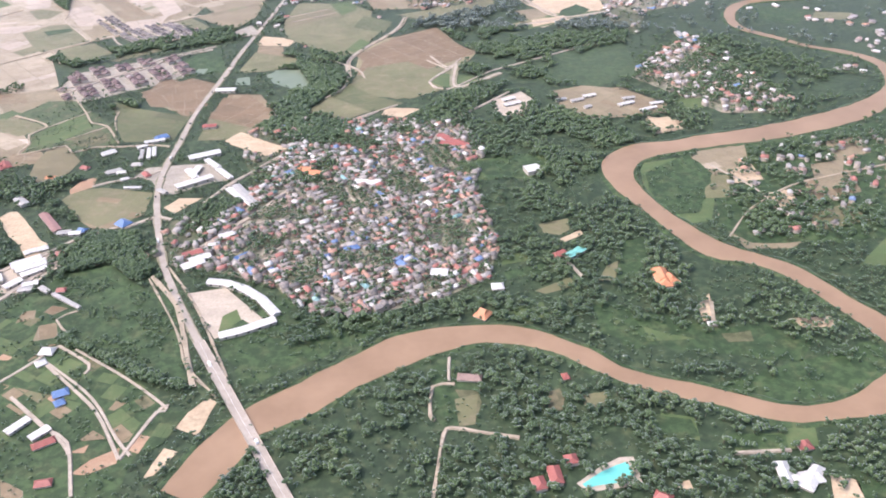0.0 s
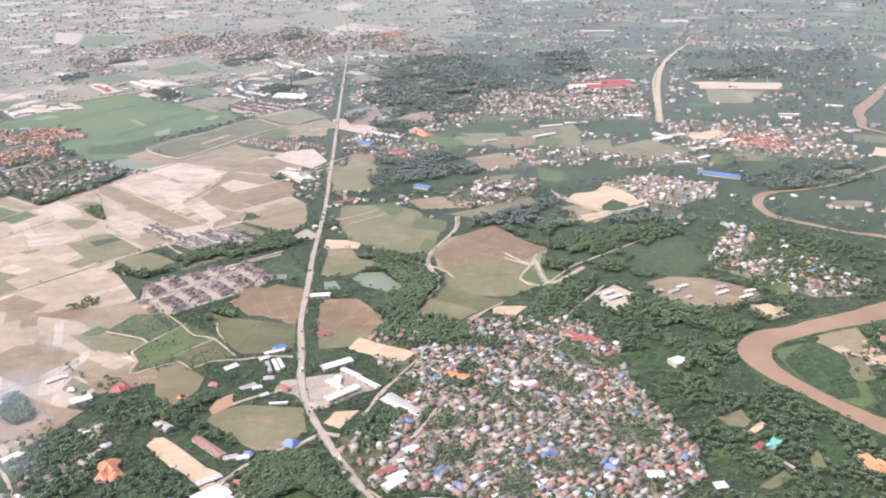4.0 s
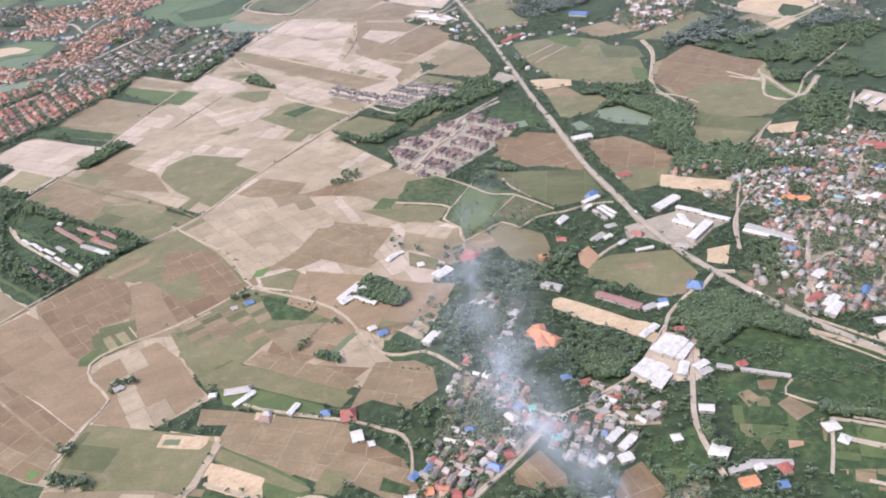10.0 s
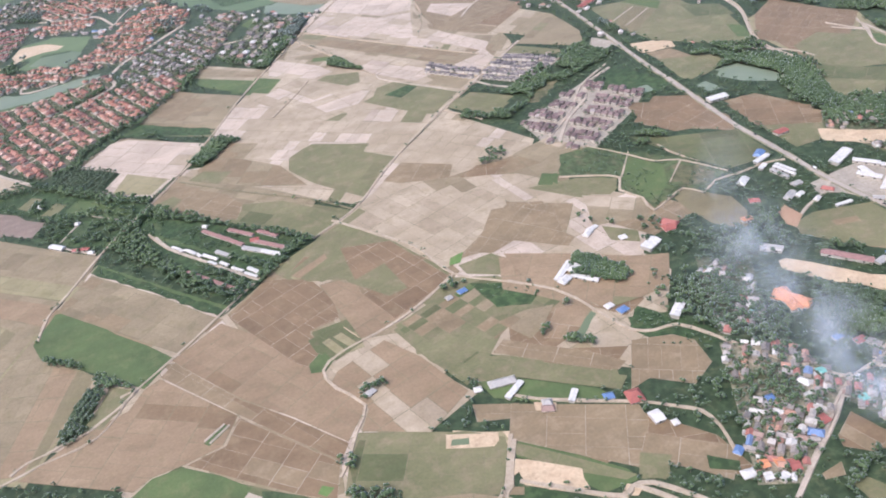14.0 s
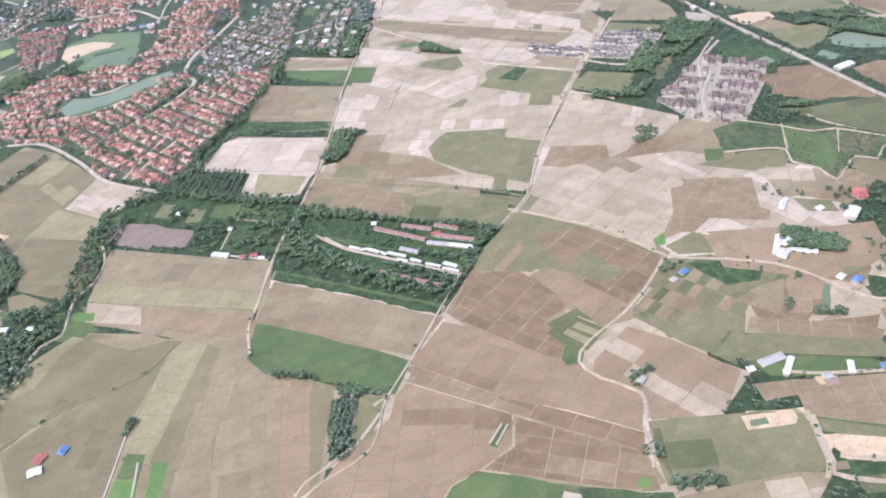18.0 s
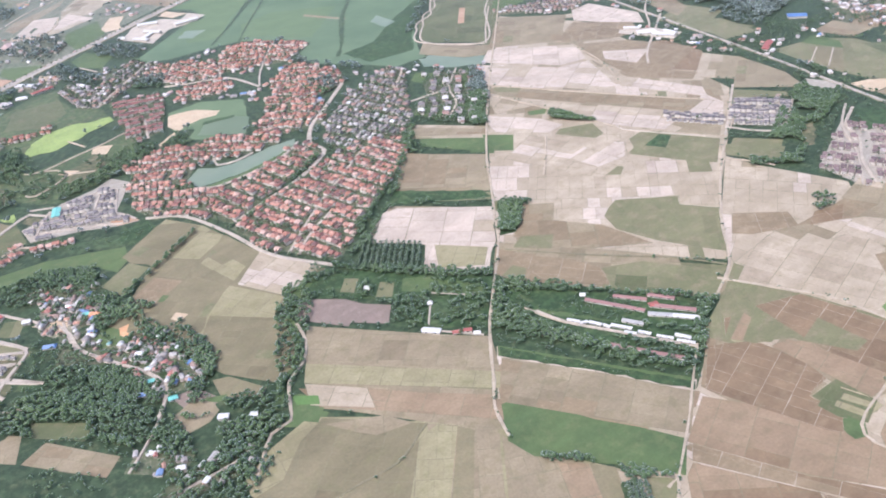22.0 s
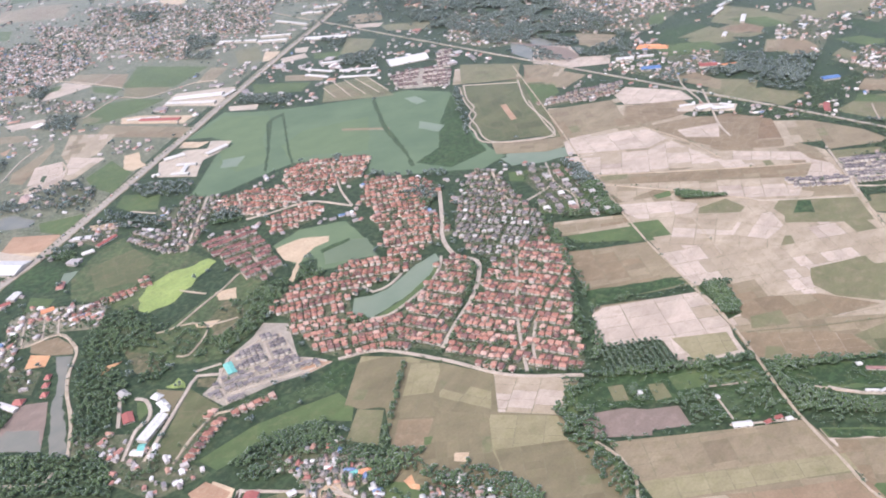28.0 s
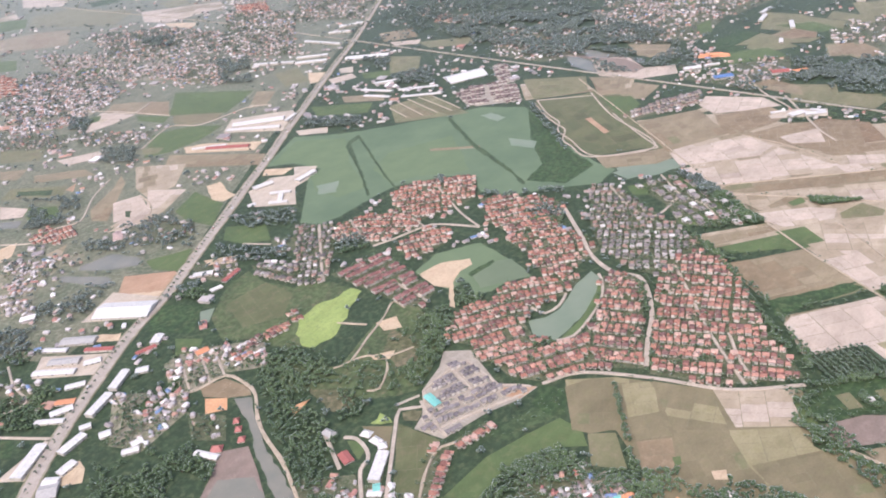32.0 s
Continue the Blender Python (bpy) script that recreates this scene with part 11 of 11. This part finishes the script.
def plant(name, words, groups, protos, low, high, mat):
    g = np.concatenate(groups)
    sz = (rng.uniform(low, high, len(g)) * np.maximum(1, reach(g) / 2300) ** 0.5)[:, None] * np.stack([np.ones(len(g)), np.ones(len(g)), rng.uniform(0.8, 1.2, len(g))], 1)
    ob = scatter(name, protos, g, sz, rng.uniform(0, 6.28, len(g)), rng.randint(0, len(protos), len(g)), [mat, BARK], True)
    tagged(ob, words, "trees", kind="stuff")
    return len(g)


all_wood = np.concatenate(wood_spots)
close = np.hypot(all_wood[:, 0] + 200, all_wood[:, 1] - 600) < 420
plant("riverside_trees", "dense leafy green trees along the muddy river", [all_wood[close]], NEAR_TREES, 2.4, 5.4, LEAF["wood"])
away = reach(all_wood) > 1450
plant("far_woods", "distant dark green broadleaf woods", [all_wood[away]], FAR_TREES, 2.6, 5.6, LEAF["wood"])
plant("woods", "dense dark green broadleaf trees of many sizes", [all_wood[~close & ~away]], TREES, 2.5, 5.4, LEAF["wood"])
plant("orchard", "evenly planted rows of dark green trees", row_spots, SHRUBS, 3.4, 4.2, LEAF["row"])
plant("village_trees", "rounded green trees between the houses", bush_spots, SHRUBS, 2.3, 4.9, LEAF["wood"])
plant("scattered_trees", "scattered green trees on rough grassland", [free_trees(135000, True), verge_trees()], SHRUBS, 1.7, 4.2, LEAF["wood"])
plant("bushes", "low green bushes and tall grass between the trees", [undergrowth(44000)], BUSHES, 0.9, 2.1, LEAF["wood"])
plant("far_trees", "distant green trees among houses and fields, leaf colour paled for haze", [free_trees(21000, False), *far_spots], FAR_TREES, 3.6, 7.4, LEAF["far"])


# ---- smoke of a field fire ----
def smoke_material():
    m, nt, bsdf = nodes_of("thin_smoke")
    uv = nt.nodes.new("ShaderNodeUVMap")
    parts = nt.nodes.new("ShaderNodeSeparateXYZ")
    nt.links.new(uv.outputs["UV"], parts.inputs[0])
    pos, geo = place(nt, (1, 1, 1))
    wisps = ramp(nt, noise_tex(nt, pos, 0.028, 5, 0.6), [(0.36, (0, 0, 0)), (0.68, (1, 1, 1))])
    edge = ramp(nt, parts.outputs["X"], [(0.0, (0, 0, 0)), (0.28, (0.35, 0.35, 0.35)), (0.5, (1, 1, 1)), (0.72, (0.35, 0.35, 0.35)), (1.0, (0, 0, 0))])
    along = ramp(nt, parts.outputs["Y"], [(0.0, (0.44, 0.44, 0.44)), (0.35, (0.33, 0.33, 0.33)), (0.7, (0.24, 0.24, 0.24)), (1.0, (0, 0, 0))])
    fac = mix(nt, 1.0, mix(nt, 1.0, wisps, edge, "MULTIPLY"), along, "MULTIPLY")
    bsdf.inputs["Base Color"].default_value = (0.56, 0.62, 0.7, 1)
    bsdf.inputs["Roughness"].default_value = 1.0
    nt.links.new(fac, bsdf.inputs["Alpha"])
    return m


def smoke(path, start, end, sheets):
    """A drifting plume: a few wavy translucent sheets round one line."""
    mat = smoke_material()
    line = curve_through(path, 8.0)
    n, m = len(line), 13
    root = None
    for s in range(sheets):
        tilt = radians(15 + s * 75)
        v, uv = [], []
        for i, p in enumerate(line):
            f = i / (n - 1)
            w = start + (end - start) * f ** 0.8
            for j in range(m):
                u = j / (m - 1) * 2 - 1
                k = noise.noise((i * 0.13, u * 1.5, s * 5.0)) * w * 0.45
                v.append((p[0] + math.cos(tilt) * u * w + k * 0.5, p[1] + math.cos(tilt) * u * w * 0.6 + k, max(1.0, p[2] + math.sin(tilt) * u * w + k * 0.6)))
                uv.append((j / (m - 1), f))
        faces = [(i * m + j, i * m + j + 1, (i + 1) * m + j + 1, (i + 1) * m + j) for i in range(n - 1) for j in range(m - 1)]
        me = plain_mesh("smoke", v, faces, [mat], True)
        layer = me.uv_layers.new(name="UVMap")
        for loop in me.loops:
            layer.data[loop.index].uv = uv[loop.vertex_index]
        ob = part("smoke" if root is None else "wisp", me, root)
        ob.visible_shadow = False
        root = root or tagged(ob, "thin bluish white smoke drifting from a village fire", "smoke", kind="stuff")


smoke([(-548, 612, 2), (-566, 640, 30), (-590, 680, 62), (-608, 730, 88), (-606, 800, 104), (-590, 880, 112), (-560, 970, 118)], 17, 125, 3)


# ---- bring the layout to its scale ----
for ob in [o for o in scene.objects if o.parent is None and o.type in ("MESH", "EMPTY")]:
    ob.matrix_world = Matrix.Scale(K, 4) @ ob.matrix_world
